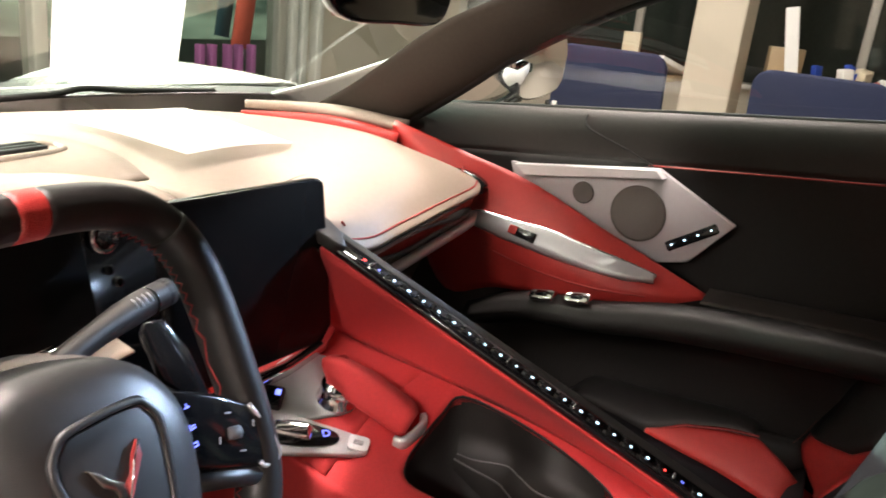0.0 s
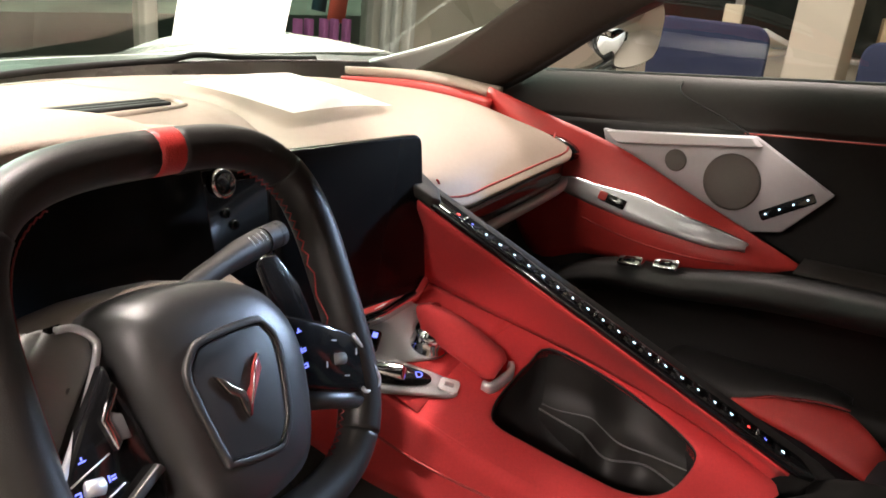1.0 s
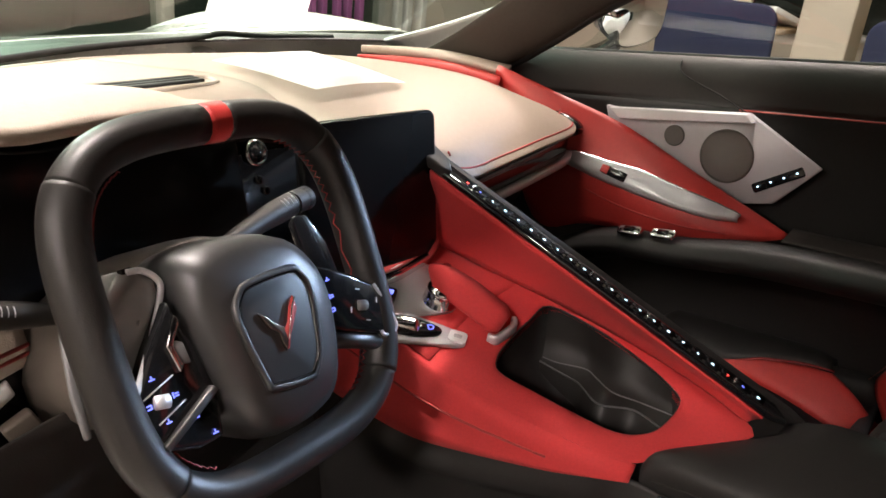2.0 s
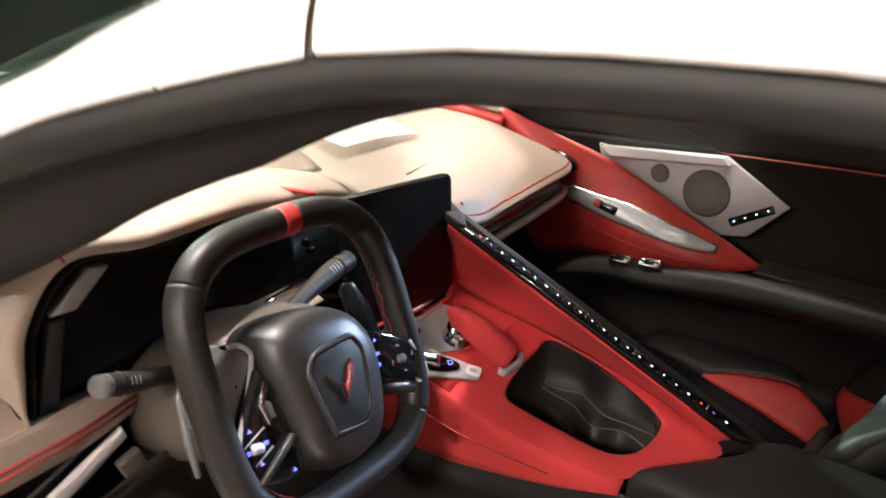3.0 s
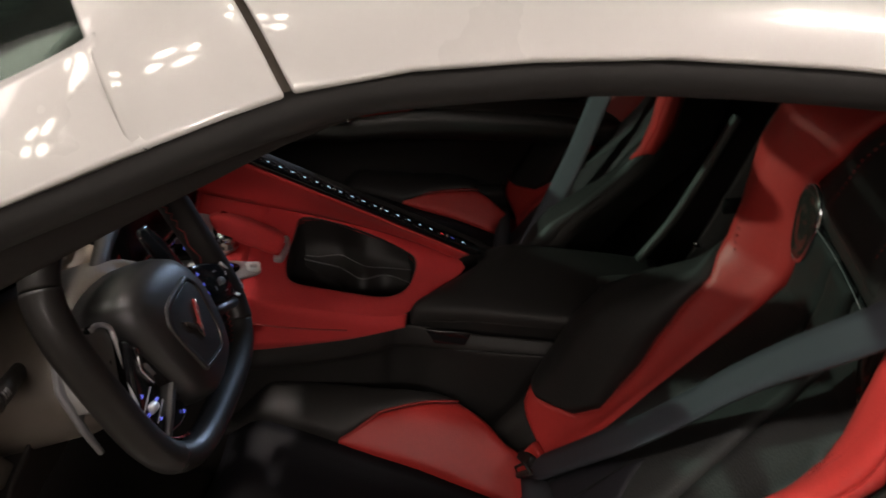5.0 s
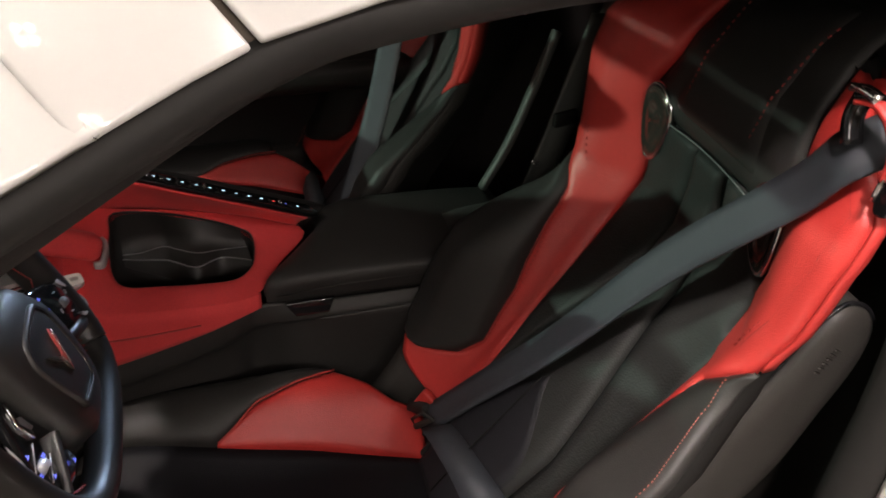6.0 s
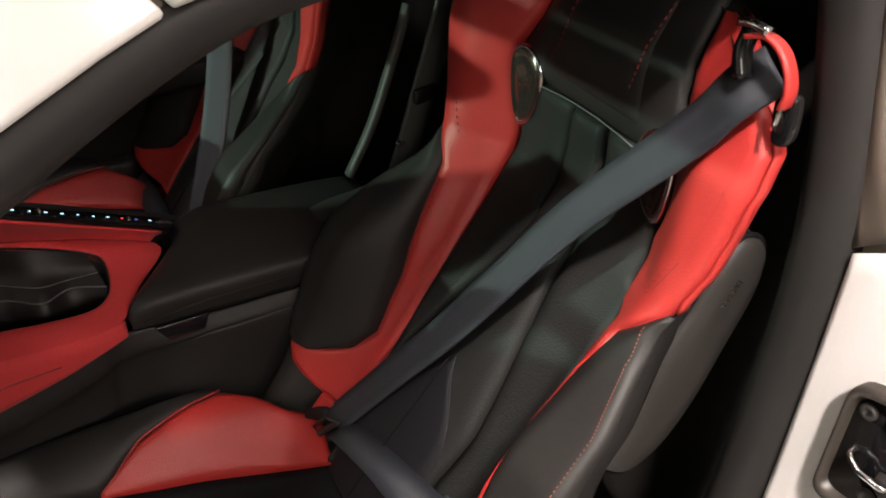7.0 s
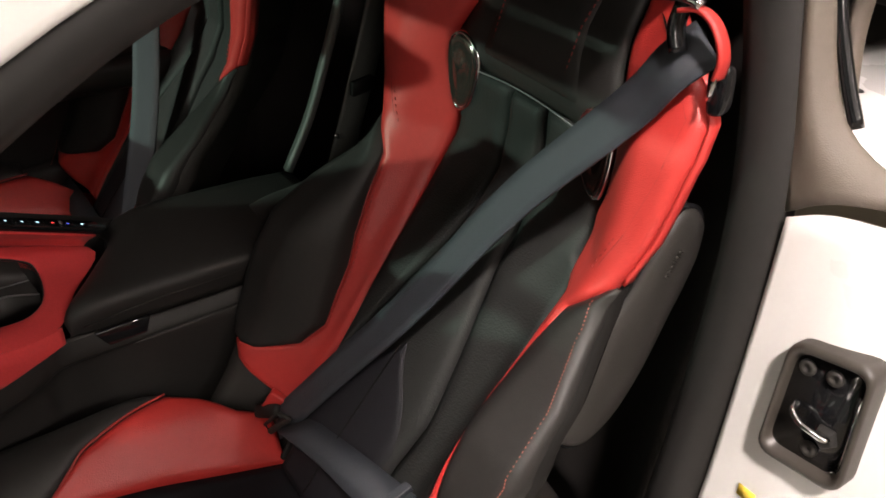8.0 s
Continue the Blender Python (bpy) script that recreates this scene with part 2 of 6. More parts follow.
def ring(rx, ry=None, n=10):
    ry = ry or rx
    return [(rx * math.cos(2 * math.pi * i / n), ry * math.sin(2 * math.pi * i / n)) for i in range(n)]


def flat(w, h, r=0.3):
    """A rounded strip section."""
    w, h = w / 2, h / 2
    return [(-w, -h * r), (-w * 0.9, -h), (w * 0.9, -h), (w, -h * r), (w, h * r), (w * 0.9, h), (-w * 0.9, h), (-w, h * r)]


def prism(outline, m, depth, taper=1.0):
    """Outline in the plane of m, raised along its z by depth; taper shrinks the raised face."""
    bm = bmesh.new()
    c = Vector((sum(p[0] for p in outline) / len(outline), sum(p[1] for p in outline) / len(outline)))
    low = [bm.verts.new(m @ Vector((p[0], p[1], 0))) for p in outline]
    high = [bm.verts.new(m @ Vector((c.x + (p[0] - c.x) * taper, c.y + (p[1] - c.y) * taper, depth))) for p in outline]
    n = len(outline)
    for i in range(n):
        bm.faces.new((low[i], low[(i + 1) % n], high[(i + 1) % n], high[i]))
    bm.faces.new(low)
    bm.faces.new(high)
    return bm


def box(m, sx, sy, sz):
    bm = bmesh.new()
    bmesh.ops.create_cube(bm, size=1, matrix=m @ Matrix.Diagonal((sx, sy, sz, 1)))
    return bm


def lathe(profile, m, n=24):
    """Profile of (radius, height) turned about m's z."""
    rows = [[m @ Vector((r * math.cos(2 * math.pi * i / n), r * math.sin(2 * math.pi * i / n), h)) for i in range(n)] for r, h in profile]
    return loft(rows, wrap=True, caps=True)


def rounded(w, h, r, n=5):
    out = []
    for cx, cy, a in ((w / 2 - r, h / 2 - r, 0), (-w / 2 + r, h / 2 - r, 90), (-w / 2 + r, -h / 2 + r, 180), (w / 2 - r, -h / 2 + r, 270)):
        out += [(cx + r * math.cos(radians(a + 90 * i / n)), cy + r * math.sin(radians(a + 90 * i / n))) for i in range(n + 1)]
    return out


def axes(origin, x, y):
    """A pose from an origin, its x way and a way in its xy plane."""
    x = Vector(x).normalized()
    z = x.cross(Vector(y)).normalized()
    y = z.cross(x)
    m = Matrix((x, y, z)).transposed().to_4x4()
    m.translation = origin
    return m


def lerp(table, v):
    """Piecewise smooth reading of a small table of (key, value)."""
    if v <= table[0][0]:
        return table[0][1]
    for (a, fa), (b, fb) in zip(table[:-1], table[1:]):
        if v <= b:
            t = (v - a) / (b - a)
            return fa + (fb - fa) * t
    return table[-1][1]


def ease(a, b, v):
    t = min(1, max(0, (v - a) / (b - a)))
    return t * t * (3 - 2 * t)

# ---- showroom ----
X0, X1, Y0, Y1 = -6.0, 6.5, -6.0, 4.6
floor = tagged(part("floor", box(pose((X0 + X1) / 2, (Y0 + Y1) / 2, -0.05), X1 - X0, Y1 - Y0, 0.1), M_FLOORT, smooth=False), "polished beige tiled showroom floor", "floor", kind="structure")
ceiling = tagged(part("ceiling", box(pose((X0 + X1) / 2, (Y0 + Y1) / 2, CEIL + 0.05), X1 - X0, Y1 - Y0, 0.1), M_CEIL, smooth=False), "plain off-white showroom ceiling", "ceiling", kind="structure")
tagged(part("wall_east", box(pose(X1 + 0.05, (Y0 + Y1) / 2, CEIL / 2), 0.1, Y1 - Y0, CEIL), M_WALL, smooth=False), "cream painted showroom wall", "wall", kind="structure")
tagged(part("wall_west", box(pose(X0 - 0.05, (Y0 + Y1) / 2, CEIL / 2), 0.1, Y1 - Y0, CEIL), M_WALL, smooth=False), "cream painted showroom wall", "wall", kind="structure")
tagged(part("wall_south", box(pose((X0 + X1) / 2, Y0 - 0.05, CEIL / 2), X1 - X0, 0.1, CEIL), M_WALL, smooth=False), "cream painted showroom wall", "wall", kind="structure")

dark = thing("window_2", "dark night window in an aluminium frame", "window", (X1, 1.5, 1.0), kind="structure")
part("pane", box(pose(X1 - 0.02, 1.6, 1.95), 0.02, 5.6, 2.6), M_NIGHTGLASS, dark, smooth=False)
for y in (-1.2, 0.7, 2.55, 4.4):
    part("window_frame", box(pose(X1 - 0.04, y, 1.95), 0.06, 0.07, 2.66), M_ALU, dark, bevel=0.008)
part("window_sill", box(pose(X1 - 0.07, 1.6, 0.62), 0.14, 5.7, 0.05), M_ALU, dark, bevel=0.008)

# night outside the glazed front
M_NIGHT = bpy.data.materials.new("night_outside")
M_NIGHT.use_nodes = True
nt = M_NIGHT.node_tree
nb = nt.nodes["Principled BSDF"]
tcn = nt.nodes.new("ShaderNodeTexCoord")
mp = nt.nodes.new("ShaderNodeMapping")
mp.inputs["Scale"].default_value = (0.35, 1, 1.6)
nz = nt.nodes.new("ShaderNodeTexNoise")
nz.inputs["Scale"].default_value, nz.inputs["Detail"].default_value = 1.6, 6
cr = nt.nodes.new("ShaderNodeValToRGB")
cr.color_ramp.elements[0].position, cr.color_ramp.elements[0].color = 0.35, (0.035, 0.045, 0.035, 1)
cr.color_ramp.elements[1].position, cr.color_ramp.elements[1].color = 0.72, (0.20, 0.22, 0.17, 1)
nt.links.new(tcn.outputs["Object"], mp.inputs["Vector"])
nt.links.new(mp.outputs[0], nz.inputs["Vector"])
nt.links.new(nz.outputs["Fac"], cr.inputs["Fac"])
nb.inputs["Base Color"].default_value = (0.02, 0.02, 0.02, 1)
nt.links.new(cr.outputs[0], nb.inputs["Emission Color"])
nb.inputs["Emission Strength"].default_value = 1.5
tagged(part("backdrop", box(pose(0, Y1 + 6, 1.5), 40, 0.05, 14), M_NIGHT, smooth=False), "dim grey-green night street outside the glass", "backdrop", kind="structure")
tagged(part("ground", box(pose(0, Y1 + 3, -0.06), 40, 6, 0.08), M_RUBBER, smooth=False), "dark asphalt outside the glazed front", "ground", kind="structure")

# lamp post added out of view to carry the spot on the seats
street = thing("added_lamp_post", "tall grey lamp post, added unseen outside the glazed front", "street lamp", (0.75, 8.6, -0.02))
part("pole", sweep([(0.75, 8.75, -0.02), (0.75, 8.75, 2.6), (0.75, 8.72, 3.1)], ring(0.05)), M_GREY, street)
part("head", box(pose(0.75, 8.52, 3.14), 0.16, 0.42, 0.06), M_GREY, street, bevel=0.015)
M_YELLOW = mat("yellow_card", (0.75, 0.52, 0.06), 0.6, spots=0.05)
window = thing("window_1", "tall showroom glazing in aluminium frames", "window", (0, Y1, 0), kind="structure")
for x in (-5.9, -3.9, -1.9, 0.1, 2.03, 4.0):
    part("window_frame", box(pose(x, Y1, CEIL / 2), 0.09, 0.14, CEIL), M_ALU, window, bevel=0.01)
part("window_frame", box(pose(-1.0, Y1, 0.06), 9.8, 0.12, 0.12), M_ALU, window, bevel=0.01)
for a, b in ((-5.9, -3.9), (-3.9, -1.9), (-1.9, 0.1), (0.1, 2.03), (2.03, 4.0)):
    p = part("pane", box(pose((a + b) / 2, Y1, CEIL / 2), b - a - 0.09, 0.012, CEIL), M_SIDE, window, smooth=False)
    p.visible_shadow = False
tagged(part("wall_north", box(pose(5.45, Y1 + 0.05, CEIL / 2), 2.3, 0.1, CEIL), M_WALL, smooth=False), "bright cream wall panel beside the glazing", "wall", kind="structure")
door = thing("door_1", "white framed door beside the showroom glazing", "door", (4.2, Y1 - 0.03, 0), kind="structure")
for x in (4.12, 4.24, 4.42):
    part("door_frame", box(pose(x, Y1 - 0.04, 1.2), 0.07, 0.1, 2.4), M_PAINT, door, bevel=0.012)

# ceiling lamps in fours
for cx, cy in CLUSTERS:
    lampt = thing("ceiling_lamp", "off-white framed cluster of four round ceiling spotlights", "ceiling lamp", (cx, cy, CEIL), group="ceiling spotlights")
    part("frame", box(pose(cx, cy, CEIL - 0.03), 0.42, 0.42, 0.06), M_CEIL, lampt, bevel=0.01)
    for dx in (-0.1, 0.1):
        for dy in (-0.1, 0.1):
            part("lens", lathe([(0.06, 0), (0.062, 0.02)], pose(cx + dx, cy + dy, CEIL - 0.075)), M_LAMPGLOW, lampt)


def chair(at, turn):
    """Meeting chair with padded back and seat on round steel legs."""
    c = thing("office_chair", "navy blue fabric meeting chair with grey steel legs", "chair", (0, 0, 0), group="meeting chairs")
    back = rounded(0.50, 0.42, 0.07)
    part("backrest", prism(back, axes((0, 0.24, 0.745), (1, 0, 0), (0, 0.12, 1)), 0.05, 0.97), M_NAVY, c, bevel=0.012)
    part("seat", prism(rounded(0.5, 0.48, 0.08), pose(0, 0, 0.42), 0.07, 0.97), M_NAVY, c, bevel=0.015)
    for x in (-0.22, 0.22):
        part("leg", sweep(spline([(x, -0.2, 0.0), (x, -0.2, 0.4), (x, 0.1, 0.43)], 6), ring(0.012)), M_ALU, c)
        part("leg", sweep(spline([(x, 0.27, 0.0), (x, 0.22, 0.42), (x, 0.24, 0.7)], 6), ring(0.012)), M_ALU, c)
        part("armrest", sweep(spline([(x * 1.15, -0.15, 0.66), (x * 1.15, 0.0, 0.68), (x * 1.15, 0.2, 0.68)], 5), flat(0.05, 0.025)), M_RUBBER, c)
    bpy.context.view_layer.update()
    c.matrix_world = pose(*at, 0, 0, turn)
    return c


chair((2.84, 1.36, 0), 94)
chair((2.84, 0.50, 0), 88)

pillar = tagged(part("pillar", box(pose(4.45, 1.34, CEIL / 2), 0.30, 0.30, CEIL), M_WALL, bevel=0.01, smooth=False), "square cream painted pillar standing on the tiled floor", "pillar", kind="structure")


def table(at, w, d):
    t = thing("meeting_table", "light wooden meeting table with steel legs", "table", at)
    part("tabletop", box(pose(at[0], at[1], 0.74), w, d, 0.035), M_WOOD, t, bevel=0.006)
    for x in (-1, 1):
        for y in (-1, 1):
            part("leg", sweep([(at[0] + x * (w / 2 - 0.06), at[1] + y * (d / 2 - 0.06), 0), (at[0] + x * (w / 2 - 0.06), at[1] + y * (d / 2 - 0.06), 0.72)], ring(0.02)), M_ALU, t)


table((4.55, 2.10, 0), 0.8, 1.1)
table((4.85, 0.35, 0), 0.9, 1.5)
tagged(part("card_box", box(pose(4.55, 1.93, 0.875, 0, 0, 12), 0.10, 0.11, 0.23), M_CREAM, bevel=0.003), "tall cream card box standing on the table", "box")
for i, (x, y, r) in enumerate(((4.45, 1.80, 10), (4.5, 1.70, 40), (4.4, 1.66, 70))):
    tagged(part("paper_stack", box(pose(x, y, 0.775 + 0.02 * i, 8 * i, 5, r), 0.22, 0.3, 0.035), M_PAPER, bevel=0.004), "loose stack of white papers on the table", "paper")
random.seed(4)
for i in range(70):
    y = -0.05 + random.random() * 0.95
    col = random.choice((M_BANNER, M_CREAM, M_CREAM, M_PAPER, M_PAPER, M_BLUE, M_WOOD, M_TRIM, M_TRIM, M_YELLOW))
    h = 0.03 + random.random() * 0.06
    lift = random.choice((0, 0, 0.05, 0.09)) * (1 if 0.15 < y < 0.8 else 0)
    tagged(part("packet", box(pose(4.48 + random.random() * 0.4, y + 0.02, 0.758 + h / 2 + lift, random.uniform(-14, 14), random.uniform(-14, 14), random.random() * 90), 0.035 + random.random() * 0.04, 0.05 + random.random() * 0.05, h), col, bevel=0.004), "small coloured packet heaped on the table", "packet", group="packets on the table")
tagged(part("brown_carton", box(pose(4.75, 1.0, 0.88, 0, 0, 15), 0.2, 0.2, 0.24), M_WOOD, bevel=0.004), "brown carton standing on the table end", "box")
tagged(part("white_board", box(pose(4.50, 0.94, 1.03, -11, 0, 0), 0.02, 0.075, 0.42), M_PAPER, bevel=0.003), "narrow white board leaning by the table", "board")

# purple rack with white rolls, seen through the windscreen
rack = thing("purple_rack", "purple upright rack with posts", "rack", (3.3, 4.3, 0))
for x in (2.98, 3.08, 3.22, 3.32, 3.44):
    part("post", box(pose(x, 4.3, 0.31), 0.045, 0.06, 0.62), M_PURPLE, rack, bevel=0.006)
part("shelf", box(pose(3.25, 4.25, 0.10), 0.62, 0.34, 0.04), M_PURPLE, rack, bevel=0.006)
part("side_panel", box(pose(3.0, 4.14, 0.2), 0.06, 0.03, 0.38), M_PURPLE, rack, bevel=0.004)
for i in range(7):
    tagged(part("paper_roll", lathe([(0.02, 0), (0.032, 0.004), (0.032, 0.62), (0.02, 0.624)], axes((3.05 + 0.065 * (i % 4), 4.18 - 0.05 * (i % 3), 0.155 + 0.06 * (i // 4)), (0, -0.25, 1), (0, 1, 0.2)), 14), M_CREAM), "long cream paper roll lying on the rack", "paper roll", group="rolls on the rack")
banner = thing("banner_stand", "orange and dark teal cloth banner on a floor stand", "banner", (3.4, 4.42, 0))
part("foot", box(pose(3.45, 4.42, 0.015), 0.4, 0.2, 0.03), M_ALU, banner, bevel=0.005)
part("pole", sweep([(3.45, 4.44, 0), (3.62, 4.44, 2.2)], ring(0.012)), M_ALU, banner)
part("panel", box(pose(3.40, 4.42, 1.45, 0, 9, 0), 0.13, 0.01, 1.6), M_TEAL, banner)
part("panel", box(pose(3.56, 4.41, 1.35, 0, 9, 0), 0.17, 0.01, 1.55), M_BANNER, banner)

# ---- car body ----
car = thing("sports_car_body", "white painted low sports car shell with open driver doorway", "car", (0, 0.6, 0))
# lower white edge of the side rails, pillar foot to rear: y, x, z
RAIL_D = [(1.55, -0.80, 0.70), (1.2, -0.785, 0.79), (0.95, -0.77, 0.875), (0.8, -0.755, 0.935), (0.7, -0.742, 0.985), (0.6, -0.725, 1.04), (0.52, -0.712, 1.082), (0.45, -0.694, 1.118), (0.38, -0.66, 1.148), (0.314, -0.623, 1.172), (0.25, -0.595, 1.184), (0.1, -0.56, 1.199), (-0.1, -0.55, 1.205), (-0.3, -0.555, 1.192), (-0.5, -0.57, 1.155), (-0.75, -0.60, 1.07)]
RAIL_P = [(1.55, 0.76, 0.72), (1.2, 0.70, 0.80), (1.036, 0.668, 0.868), (0.913, 0.655, 0.945), (0.803, 0.642, 1.02), (0.645, 0.622, 1.104), (0.54, 0.605, 1.150), (0.42, 0.59, 1.185), (0.25, 0.575, 1.205), (0.05, 0.57, 1.212), (-0.15, 0.57, 1.20), (-0.4, 0.58, 1.155), (-0.62, 0.60, 1.07)]
HINGE = Vector((-0.726, 0.096, 1.08))


def drawn(p, s):
    """The point moved towards the doorway by the factor s."""
    return HINGE + (Vector(p) - HINGE) * s


RAIL_P = [tuple(drawn((x, y, z), 1 - 0.05 * ease(0.15, 0.6, y)).yxz) for y, x, z in RAIL_P]
RAIL_D, RAIL_P = [[tuple(p) for p in spline(r, 3)] for r in (RAIL_D, RAIL_P)]


def rail(table, y):
    for (a, xa, za), (b, xb, zb) in zip(table[:-1], table[1:]):
        if b <= y <= a:
            t = (y - a) / (b - a)
            return Vector((xa + (xb - xa) * t, y, za + (zb - za) * t))
    y, x, z = table[-1] if y < 0 else table[0]
    return Vector((x, y, z))


def crown(s):
    return 0.044 * (1 - abs(s) ** 14) + 0.030 * (1 - s * s)


def roof_row(y, lift=0.0, n=40, bow=0.21):
    """Cross-section of the roof at y, bowed forward in the middle."""
    a, b = rail(RAIL_D, y), rail(RAIL_P, y + 0.13)
    row = []
    for i in range(n + 1):
        s = math.sin(math.pi * (i / n - 0.5))
        p = a + (b - a) * (0.5 + 0.5 * s)
        row.append(p + Vector((0, bow * (1 - s * s) ** 0.9, lift + crown(s))))
    return row


part("roof_panel", loft([roof_row(y) for y in (0.3135, 0.25, 0.18, 0.1, 0.0, -0.1, -0.2, -0.3, -0.4, -0.5, -0.62, -0.75)]), M_PAINT, car, "glossy white lift-off roof panel", solid=0.02, bevel=0.004)
part("roof_header", loft([roof_row(y, -0.001) for y in (0.3175, 0.345, 0.37, 0.392)]), M_PAINT, car, "glossy white windscreen header", solid=0.02, bevel=0.004)
part("roof_seal", loft([roof_row(y, -0.008) for y in (0.325, 0.305)]), M_TAUPE, car, "dark rubber seal across the roof seam", solid=0.012)

GLASS_D = [(0.375, -0.626, 1.190), (0.41, -0.616, 1.196), (0.444, -0.612, 1.180), (0.50, -0.632, 1.149), (0.60, -0.642, 1.10), (0.80, -0.668, 1.01), (1.05, -0.70, 0.915), (1.25, -0.725, 0.85)]
for table, lower in ((GLASS_D, RAIL_D), ([(y + 0.11, -x - 0.12, z + 0.005) for y, x, z in GLASS_D[2:]], RAIL_P)):
    rows = []
    if lower is RAIL_D:
        hr = roof_row(0.386, -0.001)
        rows.append([hr[0], hr[2], hr[4], hr[6]])
        table = table[2:]
    for y, x, z in table:
        g = Vector((x, y, z))
        off = -0.055 if y < 0.6 else -0.05
        lo = rail(lower, y + off)
        out = Vector((math.copysign(0.012, x), 0, 0.008)) * ease(0.42, 0.7, y)
        rows.append([lo, lo * 0.8 + g * 0.2 + out, lo * 0.45 + g * 0.55 + out * 1.4, g])
    part("windscreen_pillar", sheet(rows, 5, 4), M_PAINT, car, "glossy white windscreen pillar", solid=0.010)
for sgn, table in ((-1, RAIL_D), (1, RAIL_P)):
    # dark weather seal and inner lining under the rail
    path = spline([(x - sgn * 0.006, y, z - 0.013) for y, x, z in table], 4)
    part("door_seal", sweep(path, ring(0.013, 0.013, 8)), M_RUBBER, car, "black rubber door seal")
    rows = []
    for y, x, z in table:
        if sgn < 0:
            d = lerp([(0.1, 0.014), (0.25, 0.022), (0.314, 0.035), (0.38, 0.05), (0.45, 0.06), (0.52, 0.07), (0.6, 0.076), (0.9, 0.095)], y)
            f = ease(0.2, 0.6, y)
            k = lerp([(0.1, 0.014), (0.25, 0.024), (0.314, 0.038), (0.38, 0.06), (0.45, 0.07), (0.52, 0.08), (0.6, 0.09), (0.9, 0.095)], y)
            rows.append([(x + 0.012, y, z - 0.012), (x + 0.5 * k, y, z - 0.012 - d * 0.55), (x + k, y, z - 0.002 - d), (x + k + 0.03, y + 0.06 * f, z - 0.002 - d * 0.5), (x + k + 0.045, y + 0.12 * f, z + 0.012)])
        else:
            f = ease(0.2, 0.6, y - 0.14)
            rows.append([(x - 0.010, y - 0.01 * f, z - 0.014), (x - 0.035, y + 0.02 * f, z - 0.018), (x - 0.060, y + 0.07 * f, z - 0.008), (x - 0.075, y + 0.13 * f, z + 0.014)])
    # one lining both sides; the passenger copy is coloured as lit
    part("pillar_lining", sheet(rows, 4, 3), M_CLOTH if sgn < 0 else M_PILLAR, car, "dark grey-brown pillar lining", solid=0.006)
part("roof_lining", loft([[(p[0] * 0.90, p[1], p[2] - 0.024) for p in roof_row(y)] for y in (0.33, 0.2, 0.0, -0.2, -0.4, -0.6)]), M_CLOTH, car, "dark fabric roof lining", solid=0.01)

# windscreen, curved, from header to cowl
head = roof_row(0.388, -0.003, 16)
rows = []
for k in range(11):
    t = k / 10
    row = []
    for i, h in enumerate(head):
        s = math.sin(math.pi * (i / 16 - 0.5))
        low = Vector((0.71 * s, 1.20 + 0.10 * s + 0.24 * (1 - s * s), 0.858))
        row.append(h + (low - h) * t + Vector((0, 0, 0.028 * math.sin(math.pi * t))))
    rows.append(row)
ws = part("windscreen", loft(rows), M_GLASS, car, "lightly tinted curved windscreen")
ws.visible_shadow = False
part("glass_border", loft([[p + Vector((0, 0, -0.004)) for p in r] for r in rows[:2]]), M_GLOSS, car, "black painted band along the windscreen header")
part("glass_border", loft([[p + Vector((0, 0, -0.003)) for p in r[:3]] for r in rows]), M_GLOSS, car, "black painted band along the windscreen side")


def across(y, z, w, skew=0.10, bow=0.24):
    return [(w * s, y + skew * s + bow * (1 - s * s), z) for s in (-1, -0.75, -0.5, -0.25, 0, 0.25, 0.5, 0.75, 1)]


part("cowl", sheet([across(1.20, 0.854, 0.72), across(1.26, 0.851, 0.74), across(1.38, 0.842, 0.78)]), M_TRIM, car, "dark plastic cowl under the windscreen", solid=0.01)
# front deck with raised wings
rows = []
for y, z, wing in ((1.36, 0.842, 0.004), (1.6, 0.806, 0.052), (1.9, 0.742, 0.095), (2.25, 0.66, 0.07), (2.55, 0.55, 0.0)):
    rows.append([(s * 0.93, y + 0.10 * s + 0.25 * (1 - s * s), z + wing * math.exp(-((abs(s) - 0.78) / 0.2) ** 2) - 0.12 * max(0, abs(s) - 0.9) / 0.1) for s in (-1, -0.95, -0.9, -0.8, -0.7, -0.6, -0.3, 0, 0.3, 0.6, 0.7, 0.8, 0.9, 0.95, 1)])
part("front_deck", sheet(rows, 4, 5), M_PAINT, car, "glossy white front deck with raised wings", solid=0.02)
part("wiper", sweep(spline([(-0.45, 1.27, 0.856), (-0.1, 1.40, 0.860), (0.15, 1.45, 0.860), (0.22, 1.45, 0.868), (0.32, 1.45, 0.860), (0.50, 1.42, 0.856)], 6), ring(0.006)), M_RUBBER, car, "black wiper arm")

# driver side doorway: sill, jamb and rear quarter
part("floor_pan", box(pose(0, 0.35, 0.17), 1.4, 1.9, 0.04), M_CLOTH, car, "dark carpeted floor")
part("firewall", sheet([[(x, 1.22 - 0.1 * abs(x), z) for x in (-0.72, -0.3, 0, 0.3, 0.72)] for z in (0.16, 0.5, 0.84)]), M_CLOTH, car, "dark lining at the front of the footwells", solid=0.01)
part("sill", sheet([[(-0.60, y, 0.36), (-0.63, y, 0.40), (-0.70, y, 0.40), (-0.80, y, 0.36), (-0.84, y, 0.22)] for y in (1.2, 0.6, 0.1, -0.15)]), M_PAINT, car, "white painted door sill", solid=0.02)
part("quarter_panel", sheet([[(0.62, y, z) for y in (0.0, -0.25, -0.5)] for z in (0.2, 0.6, 0.9, 1.15)]), M_CLOTH, car, "dark lining behind the passenger door", solid=0.01)

